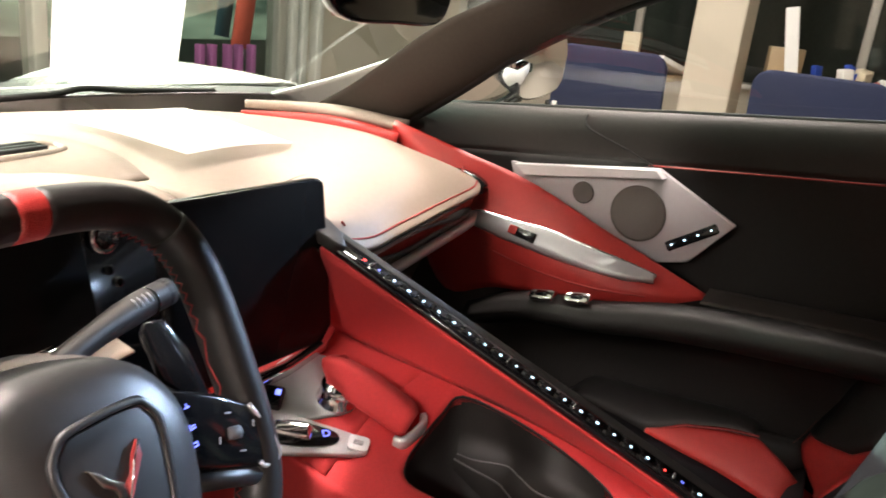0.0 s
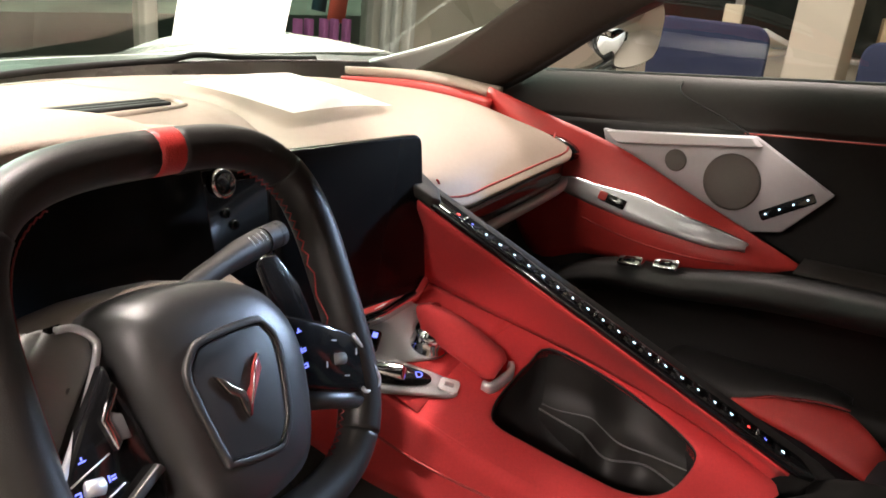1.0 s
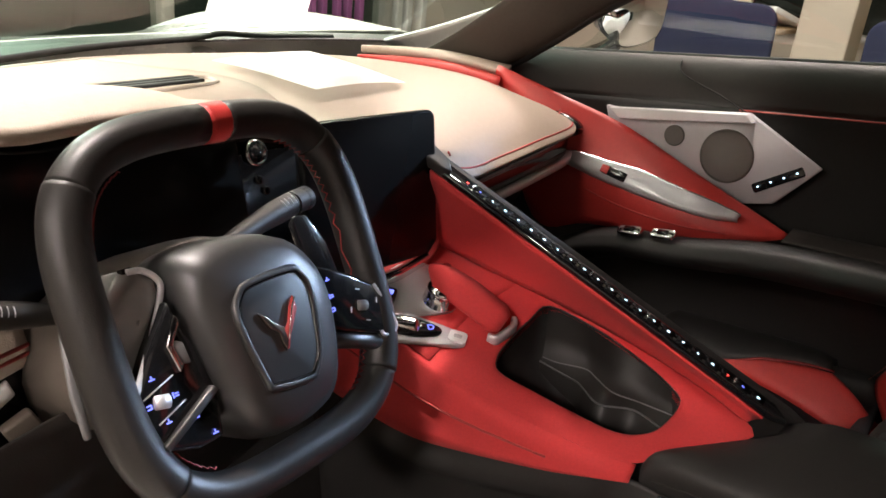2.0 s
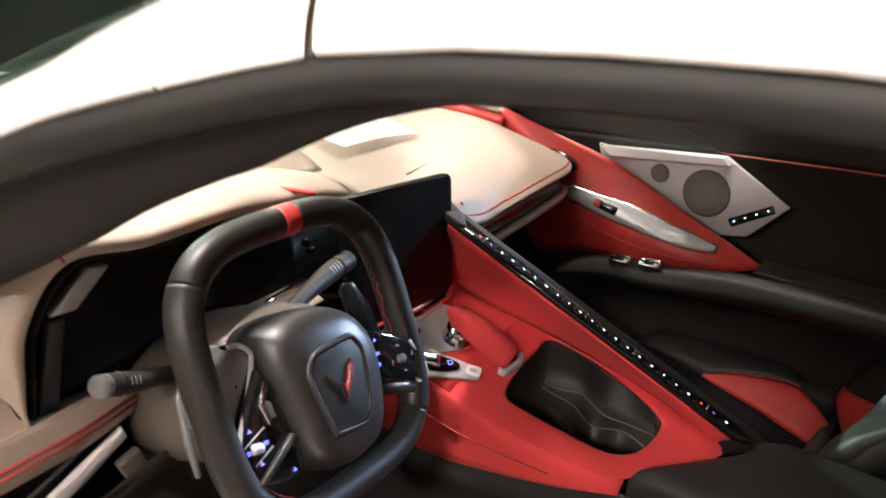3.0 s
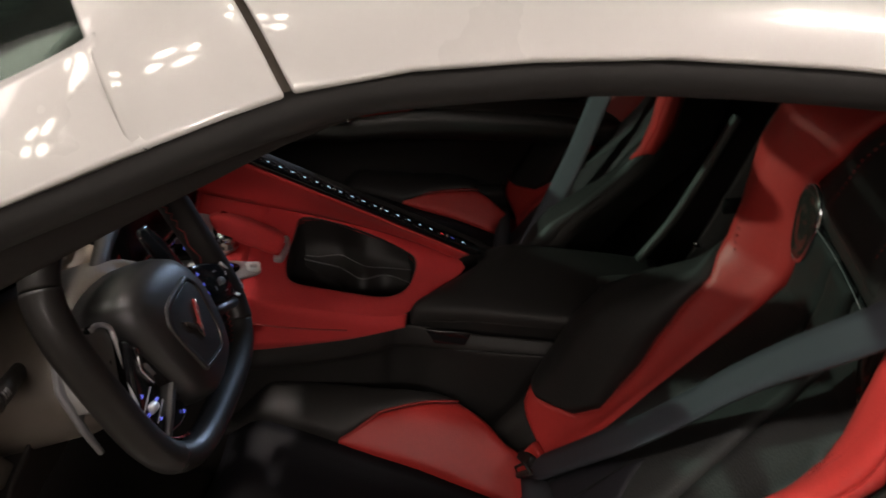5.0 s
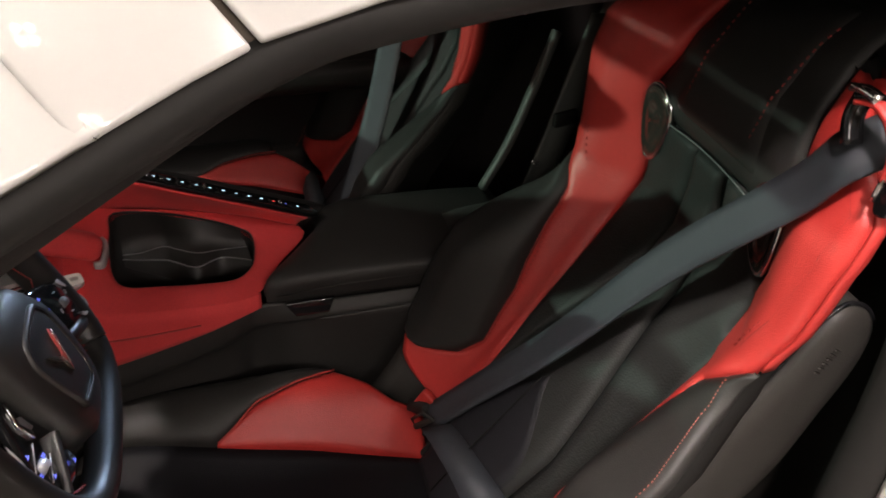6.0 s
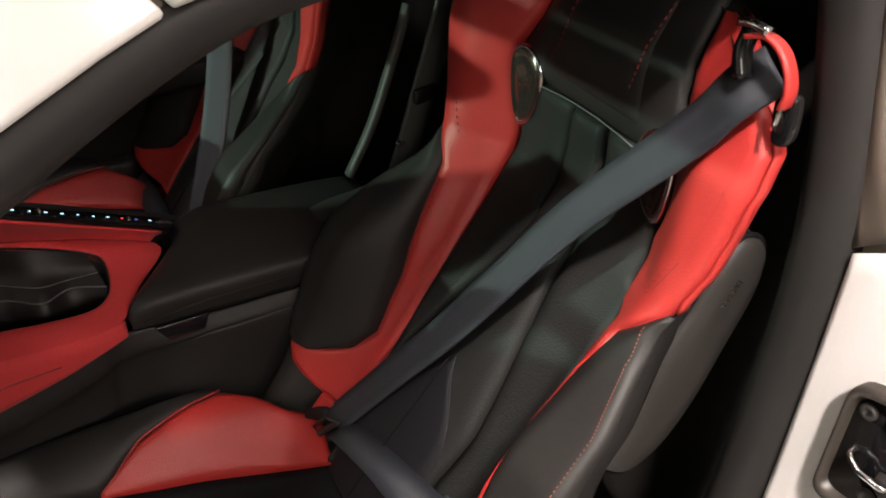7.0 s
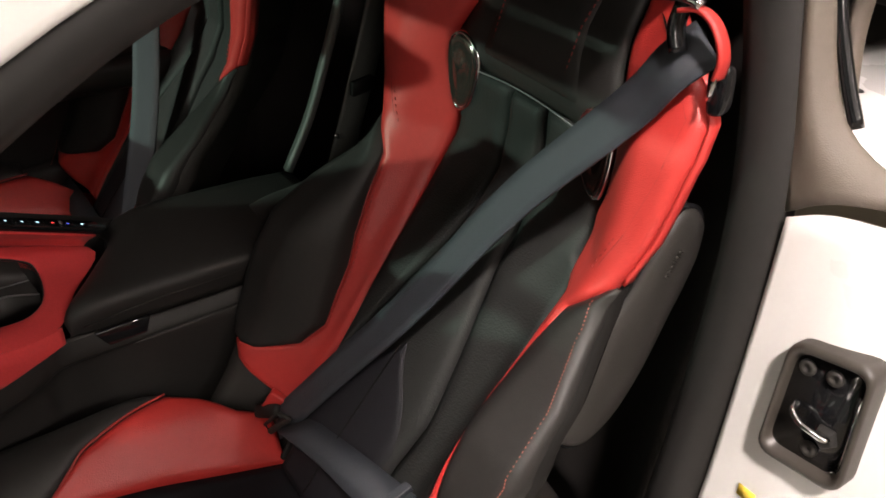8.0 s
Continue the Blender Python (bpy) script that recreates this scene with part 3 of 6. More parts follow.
# flanks, tail and wheels
FRONT_AXLE, REAR_AXLE, WHEEL_R = 1.72, -1.02, 0.345


def skirt(y):
    """Lower edge of the body side, cut out over the wheels."""
    z = 0.24
    for c in (FRONT_AXLE, REAR_AXLE):
        if abs(y - c) < 0.40:
            z = max(z, WHEEL_R - 0.02 + math.sqrt(0.40 ** 2 - (y - c) ** 2))
    return z


for sgn in (-1, 1):
    for name, label, y0, y1, top0, top1 in (("front_wing", "glossy white front wing", 1.22, 2.5, 0.80, 0.66), ("rear_flank", "glossy white rear flank", -0.42, -1.95, 0.95, 0.86)):
        cols = []
        for i in range(41):
            y = y0 + (y1 - y0) * i / 40
            zt = top0 + (top1 - top0) * i / 40
            zl = min(skirt(y), zt - 0.05)
            nip = 0.10 * ease(2.1, 2.55, y) + 0.06 * ease(-1.5, -1.95, y)
            cols.append([(sgn * (0.94 + 0.02 * math.sin(math.pi * k / 5) - nip), y, zt + (zl - zt) * k / 5) for k in range(6)])
        part(name, loft(cols), M_PAINT, car, label, solid=0.02)
part("rear_deck", sheet([[(x, y, 0.975 + 0.03 * (1 - x * x) - 0.10 * max(0, -1.3 - y)) for x in (-0.50, -0.25, 0, 0.25, 0.5, 0.8, 0.95)] for y in (-1.16, -1.4, -1.7, -1.95)]), M_PAINT, car, "glossy white rear deck", solid=0.02)
part("rear_window", sheet([[(x, -0.62, 1.13) for x in (-0.5, 0, 0.5)], [(x, -0.9, 1.08) for x in (-0.5, 0, 0.5)], [(x, -1.16, 1.005) for x in (-0.5, 0, 0.5)]]), M_GLOSS, car, "dark rear window over the engine", solid=0.01)
part("rear_wing_top", sheet([[(0.5, -0.5, 1.12), (0.62, -0.5, 1.05), (0.95, -0.42, 0.96)], [(0.5, -0.9, 1.07), (0.65, -0.9, 1.0), (0.96, -0.9, 0.95)], [(0.5, -1.18, 1.0), (0.65, -1.18, 0.99), (0.95, -1.18, 0.93)]]), M_PAINT, car, "glossy white rear shoulder", solid=0.02)
part("tail_panel", sheet([[(x, -1.95 + 0.05 * x * x, 0.91) for x in (-0.9, -0.45, 0, 0.45, 0.9)], [(x, -2.02 + 0.08 * x * x, 0.7) for x in (-0.92, -0.45, 0, 0.45, 0.92)], [(x, -1.95 + 0.08 * x * x, 0.28) for x in (-0.9, -0.45, 0, 0.45, 0.9)]]), M_TRIM, car, "dark rear panel", solid=0.02)
part("nose_panel", sheet([[(x, 2.78 - 0.22 * x * x, 0.62) for x in (-0.9, -0.45, 0, 0.45, 0.9)], [(x, 2.86 - 0.25 * x * x, 0.42) for x in (-0.88, -0.45, 0, 0.45, 0.88)], [(x, 2.80 - 0.25 * x * x, 0.16) for x in (-0.85, -0.45, 0, 0.45, 0.85)]]), M_PAINT, car, "glossy white nose panel", solid=0.02)
for sgn in (-1, 1):
    for yc in (FRONT_AXLE, REAR_AXLE):
        hubm = axes((sgn * 0.80, yc, WHEEL_R), (0, 1, 0), (0, 0, sgn))
        tyre = part("wheel", lathe([(0.24, -0.12), (0.31, -0.13), (WHEEL_R, -0.10), (WHEEL_R, 0.10), (0.31, 0.13), (0.24, 0.12)], hubm, 36), M_RUBBER, car, "black tyre on a dark alloy wheel")
        part("rim", lathe([(0.24, -0.11), (0.25, 0.115), (0.235, 0.12), (0.22, 0.09)], hubm, 36), M_GREY, tyre)
        for k in range(5):
            part("spoke", box(hubm @ pose(0, 0, 0.08, 0, 0, 72 * k) @ pose(0, 0.125, 0), 0.05, 0.21, 0.03), M_GREY, tyre, bevel=0.006)
# rear jamb: black seal band, white jamb plate, grey quarter lining above it
band = [(-0.562, -0.20, 1.145), (-0.602, -0.20, 1.03), (-0.632, -0.195, 0.90), (-0.646, -0.19, 0.72), (-0.655, -0.18, 0.5), (-0.655, -0.16, 0.36)]
part("jamb_seal", sweep(spline(band, 6), ring(0.030, 0.022, 10), up=(0, 1, 0)), M_RUBBER, car, "thick black rubber jamb seal")
part("bulkhead", sheet([[(-0.60, -0.22, z), (-0.45, -0.34, z), (0, -0.38, z), (0.45, -0.34, z), (0.62, -0.22, z)] for z in (0.2, 0.7, 1.15)]), M_CLOTH, car, "dark lining of the rear bulkhead", solid=0.02)
part("jamb_plate", sheet([[(-0.656, -0.185, 0.955), (-0.69, -0.182, 0.975), (-0.74, -0.19, 0.985), (-0.84, -0.25, 0.985), (-0.93, -0.36, 0.97)], [(-0.668, -0.182, 0.83), (-0.70, -0.180, 0.83), (-0.76, -0.182, 0.83), (-0.87, -0.22, 0.83), (-0.96, -0.35, 0.83)], [(-0.682, -0.180, 0.62), (-0.72, -0.178, 0.62), (-0.78, -0.180, 0.62), (-0.89, -0.21, 0.60), (-0.96, -0.33, 0.60)], [(-0.69, -0.17, 0.36), (-0.72, -0.168, 0.36), (-0.78, -0.165, 0.36), (-0.86, -0.18, 0.36), (-0.93, -0.31, 0.36)]]), M_PAINT, car, "glossy white door jamb", solid=0.012)
part("quarter_lining", sheet([[(-0.585, -0.20, 1.15), (-0.595, -0.193, 1.152), (-0.604, -0.207, 1.15)], [(-0.618, -0.196, 1.04), (-0.640, -0.188, 1.04), (-0.662, -0.207, 1.037)], [(-0.650, -0.19, 0.955), (-0.69, -0.187, 0.984), (-0.76, -0.222, 0.996)]]), M_TAUPE, car, "grey-brown upper jamb lining", solid=0.01)
part("lining_edge", sweep(spline([(-0.600, -0.213, 1.17), (-0.618, -0.212, 1.12), (-0.645, -0.212, 1.07), (-0.668, -0.212, 1.035)], 5), ring(0.006)), M_GLOSS, car, "gloss black edge of the jamb lining")
part("rear_wing", sheet([[(-0.92, -0.275, 0.975), (-0.80, -0.262, 0.992), (-0.66, -0.262, 0.994), (-0.52, -0.30, 0.995)], [(-0.96, -0.6, 0.96), (-0.80, -0.6, 0.988), (-0.65, -0.6, 0.996), (-0.47, -0.6, 0.996)], [(-0.97, -1.3, 0.93), (-0.86, -1.3, 0.96), (-0.65, -1.3, 0.965), (-0.45, -1.3, 0.965)]]), M_PAINT, car, "glossy white rear wing", solid=0.02)
part("wing_plug", lathe([(0.010, 0), (0.010, 0.004), (0.006, 0.005)], pose(-0.565, -0.405, 0.996), 16), M_RUBBER, car, "small black rubber plug")
part("lid_stay", sweep(spline([(-0.60, -0.33, 1.0), (-0.585, -0.335, 1.035), (-0.57, -0.345, 1.08), (-0.565, -0.35, 1.14)], 5), flat(0.018, 0.012)), M_TAUPE, car, "grey stay beside the rear wing")
part("rear_cover", box(pose(-0.40, -0.85, 1.06, 8, 0, 0), 0.5, 0.6, 0.10), M_TRIM, car, "dark engine cover behind the cabin", bevel=0.02)
JM = Matrix(((1, 0, 0, 0), (0, 0, 1, -0.1695), (0, 1, 0, 0), (0, 0, 0, 1)))
RECESS = [Vector(p) for p in ((-0.708, 0.871), (-0.717, 0.749), (-0.796, 0.763), (-0.779, 0.890))]
RC0 = sum(RECESS, Vector((0, 0))) / 4
edge = []
for a, b, c in zip(RECESS[-1:] + RECESS[:-1], RECESS, RECESS[1:] + RECESS[:1]):
    p0, p2 = b + (a - b).normalized() * 0.017, b + (c - b).normalized() * 0.017
    edge += [p0 * (1 - t) ** 2 + b * 2 * t * (1 - t) + p2 * t * t for t in (0, 0.2, 0.4, 0.6, 0.8, 1)]
latch = part("latch_recess", loft([[JM @ Vector((*(RC0 + (p - RC0) * k), h)) for p in edge] for k, h in ((1.0, -0.02), (1.0, 0.004), (0.975, 0.008), (0.93, 0.009), (0.89, 0.0085), (0.85, 0.005), (0.80, -0.001))], wrap=True), M_RIMB, car, "grey-brown rimmed latch recess in the jamb")
part("latch_plate", prism([RC0 + (p - RC0) * 0.82 for p in edge], JM @ pose(0, 0, -0.004), 0.004), M_GLOSS, latch, "black plate in the latch recess")
for x, z in ((-0.728, 0.852), (-0.751, 0.858), (-0.757, 0.782)):
    sm = JM @ pose(x, z, 0.0)
    part("screw", lathe([(0.0074, 0), (0.0074, 0.0025), (0.006, 0.0038), (0.003, 0.0038), (0.0026, 0.0022), (0.0002, 0.0022)], sm, 18), M_TRIM, latch)
part("striker", sweep(spline([JM @ Vector(p) for p in ((-0.733, 0.816, 0.0), (-0.735, 0.813, 0.010), (-0.745, 0.808, 0.012), (-0.757, 0.8075, 0.012), (-0.767, 0.807, 0.010), (-0.769, 0.807, 0.0))], 4), ring(0.0032)), M_CHROME, latch, "bright steel latch striker")
part("striker_base", prism([(-0.756, 0.812), (-0.770, 0.814), (-0.776, 0.802), (-0.768, 0.793), (-0.757, 0.798)], JM, 0.008, 0.8), M_RUBBER, latch, "black striker base", bevel=0.001)
part("recess_edge", sweep([JM @ Vector((*(RC0 + (p - RC0) * 0.80), 0.001)) for p in (edge[13], edge[15], edge[17] * 0.9 + edge[18] * 0.1, edge[17] * 0.1 + edge[18] * 0.9)], ring(0.0012, n=6)), M_CHROME, latch, "bright edge in the latch recess")
part("jamb_sticker", box(pose(-0.724, -0.1740, 0.684, 0, 4, 0), 0.018, 0.001, 0.013), M_YELLOW, car, "small yellow and white sticker")

# ---- dashboard ----
dash = thing("dashboard", "greige leather sports car dashboard with red stitching and driver binnacle", "dashboard", (0, 0.95, 0.75))


def toward(p):
    """The passenger end of the dash, drawn in towards the middle."""
    return drawn(p, 1 - 0.077 * min(1.25, max(0, (p[0] - 0.08) / 0.53)))


# passenger sweep of the dash top: each row runs from the windscreen to the rear lip
rows = []
for x, yr, zr, zt in ((-0.10, 0.80, 0.85, 0.868), (0.03, 0.725, 0.800, 0.866), (0.13, 0.725, 0.778, 0.864), (0.25, 0.762, 0.770, 0.862), (0.42, 0.806, 0.768, 0.852), (0.56, 0.842, 0.766, 0.828), (0.62, 0.872, 0.766, 0.800)):
    yr -= 0.07 * max(0, x)
    rows.append([(x, 1.40 - 0.12 * abs(x), zt - 0.022), (x, 1.25, zt - 0.010), (x, 1.07, zt), (x, yr + 0.14, zt - 0.014), (x, yr + 0.05, 0.5 * (zt - 0.016 + zr) + 0.008), (x, yr + 0.008, zr + 0.006), (x, yr, zr - 0.006), (x, yr + 0.02, zr - 0.014)])
part("stitch_line", sweep(spline([Vector(toward(row[5])) + Vector((0, -0.001, 0.001)) for row in rows[1:]], 6), ring(0.0016, n=6)), M_STITCH, dash, "red stitched lip seam")
rows_end = rows[-1]
part("dash_top", sheet([[toward(p) for p in row] for row in rows], 5, 6), M_DASH, dash, "smooth greige leather dash top", solid=0.01)
rows = [[(x, 1.40 - 0.42 * abs(x) ** 1.6, 0.846), (x, 1.2 - 0.1 * abs(x), 0.866), (x, 1.02, 0.884), (x, 0.92, 0.885), (x, 0.86, 0.868)] for x in (-0.70, -0.55, -0.4, -0.25, -0.10)]
part("dash_top", sheet(rows, 5, 5), M_DASH, dash, "greige leather dash top over the binnacle", solid=0.01)
# black edging that also stands in for the shadow gap by the door
part("dash_end_trim", sweep(spline([Vector(toward(p)) + Vector((0.006, -0.002, -0.004)) for p in rows_end[2:]], 5), flat(0.020, 0.014)), M_GLOSS, dash, "gloss black edging at the dash end, also drawn for its shadow gap")
# slim vent under the lip
lip = [(0.08, 0.695, 0.79), (0.13, 0.719, 0.768), (0.25, 0.750, 0.762), (0.42, 0.783, 0.760), (0.56, 0.809, 0.762), (0.61, 0.831, 0.766)]
lip = [toward(p) for p in lip]
part("vent_slot", sweep(spline([(x, y + 0.020, z - 0.026) for x, y, z in lip], 5), flat(0.03, 0.042)), M_GLOSS, dash, "slim black passenger vent")
part("vent_trim", sweep(spline([(x, y + 0.006, z - 0.052) for x, y, z in lip], 5), flat(0.026, 0.012)), M_SILVER, dash, "satin silver vent trim")
part("stitch_line", sweep(spline([(x, y + 0.030, z + 0.026) for x, y, z in lip], 5), ring(0.0016, n=6)), M_STITCH, dash, "red stitched seam")
part("lower_dash", sheet([[(x, y + 0.03, z - 0.06) for x, y, z in lip], [(x, y + 0.10, z - 0.16) for x, y, z in lip], [(x, y + 0.2, z - 0.40) for x, y, z in lip]]), M_TRIM, dash, "black lower dash over the footwell", solid=0.01)
part("stitch_line", sweep(spline([(0.042, 0.812, 0.847), (0.124, 0.829, 0.848), (0.203, 0.838, 0.848), (0.224, 0.843, 0.848), (0.228, 0.850, 0.850)], 6), ring(0.0016, n=6)), M_TAUPE, dash, "fine seam across the airbag lid")
# red blade running to the door
part("red_blade", sweep(spline([(0.355, 1.19, 0.860), (0.41, 1.105, 0.858), (0.465, 1.02, 0.852), (0.510, 0.950, 0.840)], 7), lambda t: flat(0.05 * (0.15 + 0.85 * min(1, t * 2)), 0.022 * (0.2 + 0.8 * min(1, t * 2)), 0.2)), M_RED, dash, "glossy red leather trim blade")
part("blade_cap", sweep(spline([(0.40, 1.225, 0.866), (0.465, 1.125, 0.870), (0.515, 1.035, 0.867), (0.545, 0.96, 0.858)], 7), lambda t: flat(0.075 * (0.12 + 0.88 * min(1, t * 2.2)), 0.014, 0.2)), M_DASH, dash, "greige leather cap")
# demister vent
for k, off in enumerate((0.0, 0.012, 0.024)):
    part("vent_blade", sweep(spline([(-0.36, 0.935 + off, 0.894), (-0.25, 0.950 + off, 0.892), (-0.155, 0.965 + off, 0.890)], 6), flat(0.008, 0.005)), M_RUBBER, dash, "dark demister slat")
part("vent_surround", sweep(spline([(-0.36, 0.920, 0.888), (-0.25, 0.934, 0.888), (-0.155, 0.948, 0.887), (-0.136, 0.968, 0.887), (-0.15, 0.992, 0.887), (-0.25, 0.990, 0.888), (-0.36, 0.980, 0.888)], 6), ring(0.005)), M_DASH, dash, "raised demister vent edge")

# binnacle hood over the driver display
HB = [(-0.637, 0.672, 0.757), (-0.634, 0.668, 0.815), (-0.627, 0.664, 0.876), (-0.592, 0.655, 0.930), (-0.520, 0.650, 0.928), (-0.442, 0.655, 0.931), (-0.36, 0.685, 0.917), (-0.28, 0.735, 0.889), (-0.20, 0.765, 0.872), (-0.12, 0.785, 0.850)]
rows = [[Vector(p) for p in HB]]
for dx, dy, dz, ex in ((-0.014, 0.004, 0.012, 0.012), (-0.040, 0.06, 0.018, 0.01), (-0.06, 0.15, 0.0, -0.02), (-0.06, 0.25, -0.055, -0.06)):
    rows.append([Vector(p) + Vector((dx * (-0.5, 0.6, 1.0)[i] if i < 3 else dx * 0.5 if i == 3 else 0, dy, dz if i > 2 else 0.0)) * 1.0 + Vector((0, 0, ex if i < 3 and dy > 0.1 else 0)) for i, p in enumerate(HB)])
part("binnacle_hood", sheet(rows, 5, 4), M_DASH, dash, "greige leather binnacle hood", solid=0.012)
# dark strip drawn along the hood's lower edge as the shade there
part("hood_gap", sweep(spline([r[0] + Vector((-0.002, 0, -0.004)) for r in rows], 5), ring(0.005, n=8)), M_RUBBER, dash, "dark strip for the gap's shade under the binnacle hood")
part("hood_piping", sweep(spline([(-0.350, 0.880, 0.897), (-0.322, 0.845, 0.900), (-0.292, 0.806, 0.901), (-0.262, 0.765, 0.899), (-0.232, 0.730, 0.896)], 6), ring(0.0034)), M_RED, dash, "thin red piping on the hood")
part("stitch_line", sweep(spline([(-0.594, 0.653, 0.932), (-0.602, 0.660, 0.946), (-0.615, 0.72, 0.952)], 6), ring(0.0018)), M_STITCH, dash, "red stitched seam")
rows = [[Vector(p) + Vector((0.014, 0.012, -0.010 if i > 1 else 0)) for i, p in enumerate(HB)], [Vector((-0.40 + (p[0] + 0.40) * 0.9, max(0.755, p[1] + 0.02), 0.80 + (p[2] - 0.80) * 0.82)) for p in HB]]
part("binnacle_inner", sheet(rows, 5, 3), M_PANEL, dash, "black lining inside the binnacle", solid=0.006)
part("driver_display", prism(rounded(0.34, 0.16, 0.02), axes((-0.42, 0.75, 0.815), (1, 0.06, 0), (0, 0.25, 1)), 0.012), M_SCREEN, dash, "switched-off black driver display", bevel=0.003)
BZ = Matrix(((1, 0, 0, 0), (0, 0, -1, 0.700), (0, 1, 0, 0), (0, 0, 0, 1)))
part("display_bezel", prism([(-0.556, 0.902), (-0.534, 0.898), (-0.570, 0.862), (-0.596, 0.862)], BZ, 0.010), M_SILVER, dash, "satin grey bezel edge", bevel=0.002)
part("display_bezel", prism([(-0.597, 0.859), (-0.582, 0.859), (-0.600, 0.750), (-0.622, 0.742)], BZ, 0.012), M_TRIM, dash, "dark grey bezel edge", bevel=0.002)
part("display_backing", box(pose(-0.33, 0.785, 0.755, -10, 0, 0), 0.50, 0.02, 0.17), M_PIANO, dash, "gloss black panel round the displays")
part("display_sill", sheet([[(-0.51, 0.665, 0.752), (-0.42, 0.67, 0.757), (-0.25, 0.69, 0.765)], [(-0.51, 0.70, 0.755), (-0.45, 0.72, 0.765), (-0.25, 0.75, 0.775)]]), M_DASH, dash, "greige ledge under the driver display", solid=0.01)
part("sill_trim", sweep([(-0.40, 0.695, 0.775), (-0.26, 0.715, 0.787)], flat(0.008, 0.006)), M_CHROME, dash, "thin bright trim line")
# left knee panel with vent and light switches
part("knee_panel", sheet([[(-0.710, 0.660, 0.768), (-0.598, 0.669, 0.771), (-0.524, 0.688, 0.764)], [(-0.710, 0.649, 0.744), (-0.598, 0.658, 0.746), (-0.524, 0.677, 0.744)], [(-0.710, 0.651, 0.724), (-0.598, 0.662, 0.727), (-0.524, 0.682, 0.730)]]), M_DASH, dash, "greige leather knee panel", solid=0.02)
part("knee_shelf", sheet([[(-0.71, 0.660, 0.7685), (-0.597, 0.669, 0.7708), (-0.524, 0.688, 0.764)], [(-0.71, 0.72, 0.752), (-0.597, 0.72, 0.752), (-0.524, 0.73, 0.748)], [(-0.71, 0.82, 0.74), (-0.597, 0.82, 0.74), (-0.524, 0.82, 0.735)]]), M_DASH, dash, "greige leather ledge by the binnacle", solid=0.01)
for dz in (0.0, 0.008):
    part("stitch_line", sweep([(-0.71, 0.6470, 0.7415 + dz), (-0.5975, 0.6560, 0.7437 + dz), (-0.5245, 0.6752, 0.7437 + dz)], ring(0.0019)), M_STITCH, dash, "red stitched seam")
part("left_vent", box(pose(-0.610, 0.690, 0.690, 0, 0, 8), 0.18, 0.04, 0.095), M_GLOSS, dash, "gloss black side vent and switch panel", bevel=0.006)
part("vent_bar", prism([(-0.645, 0.688), (-0.607, 0.7035), (-0.560, 0.7220), (-0.546, 0.7280), (-0.541, 0.7150), (-0.596, 0.6880), (-0.640, 0.6720)], Matrix(((1, 0, 0, 0), (0.15, 0, -1, 0.756), (0, 1, 0, 0), (0, 0, 0, 1))), 0.010, 0.96), M_PAINT, dash, "bright bare trim bar on the vent", bevel=0.002)
for k in range(3):
    part("light_switch", box(pose(-0.650 + 0.028 * k, 0.658 + 0.005 * k, 0.672 + 0.008 * k, 0, -15, 8), 0.018, 0.008, 0.008), M_SILVER, dash, "small light switch key")
part("vent_corner", prism([(-0.560, 0.690), (-0.535, 0.700), (-0.520, 0.668), (-0.545, 0.655)], Matrix(((1, 0, 0, 0), (0, 0, -1, 0.668), (0, 1, 0, 0), (0, 0, 0, 1))), 0.012), M_TAUPE, dash, "taupe trim end by the vent", bevel=0.003)
part("lower_cover", sheet([[(-0.69, 0.58, 0.70), (-0.5, 0.64, 0.70), (-0.2, 0.68, 0.68)], [(-0.69, 0.66, 0.52), (-0.5, 0.70, 0.52), (-0.2, 0.74, 0.5)], [(-0.69, 0.8, 0.3), (-0.5, 0.85, 0.3), (-0.2, 0.9, 0.3)]]), M_TRIM, dash, "black knee bolster under the column", solid=0.01)
# start button
SB = axes((-0.244, 0.744, 0.858), (1, 0.05, 0), (0, 0.25, 1))
start = part("start_button", lathe([(0.015, 0), (0.015, 0.008), (0.0125, 0.011), (0.011, 0.009), (0.0, 0.009)], SB), M_CHROME, dash, "chrome ringed start button")
part("button_face", lathe([(0.0105, 0.0095), (0.0100, 0.0115), (0.0, 0.0118)], SB), M_GLOSS, start)
for k, (x, z) in enumerate(((0.0, -0.03), (0.008, -0.043))):
    part("small_button", lathe([(0.005, 0), (0.005, 0.006), (0.003, 0.007)], SB @ pose(x, z, 0)), M_GLOSS, dash)

# centre touch screen, turned to the driver
SM = axes((-0.118, 0.675, 0.805), (0.985, -0.02, -0.02), (0.13, 0.16, 1))
screen = part("touch_screen", prism(rounded(0.215, 0.185, 0.012), SM @ pose(0, 0, -0.012), 0.016), M_SCREEN, dash, "switched-off black touch screen", bevel=0.003)
part("screen_trim", sweep([SM @ Vector(p) for p in ((-0.06, -0.112, -0.005), (0.04, -0.108, -0.002), (0.09, -0.098, 0.0), (0.108, -0.08, 0.0))], flat(0.014, 0.012)), M_CHROME, dash, "polished trim under the touch screen")

# ---- centre console ----
console = thing("centre_console", "red suede centre console with black cup holder and button strip", "console", (0, 0.4, 0.4))
A0, A1 = Vector((-0.026, 0.668, 0.822)), Vector((0.056, 0.228, 0.636))
way = (A1 - A0).normalized()


def deck(x, y):
    """The console deck, falling to the rear and to the driver."""
    return 0.647 + 0.2 * (x + 0.082) + 0.25 * (y - 0.497)


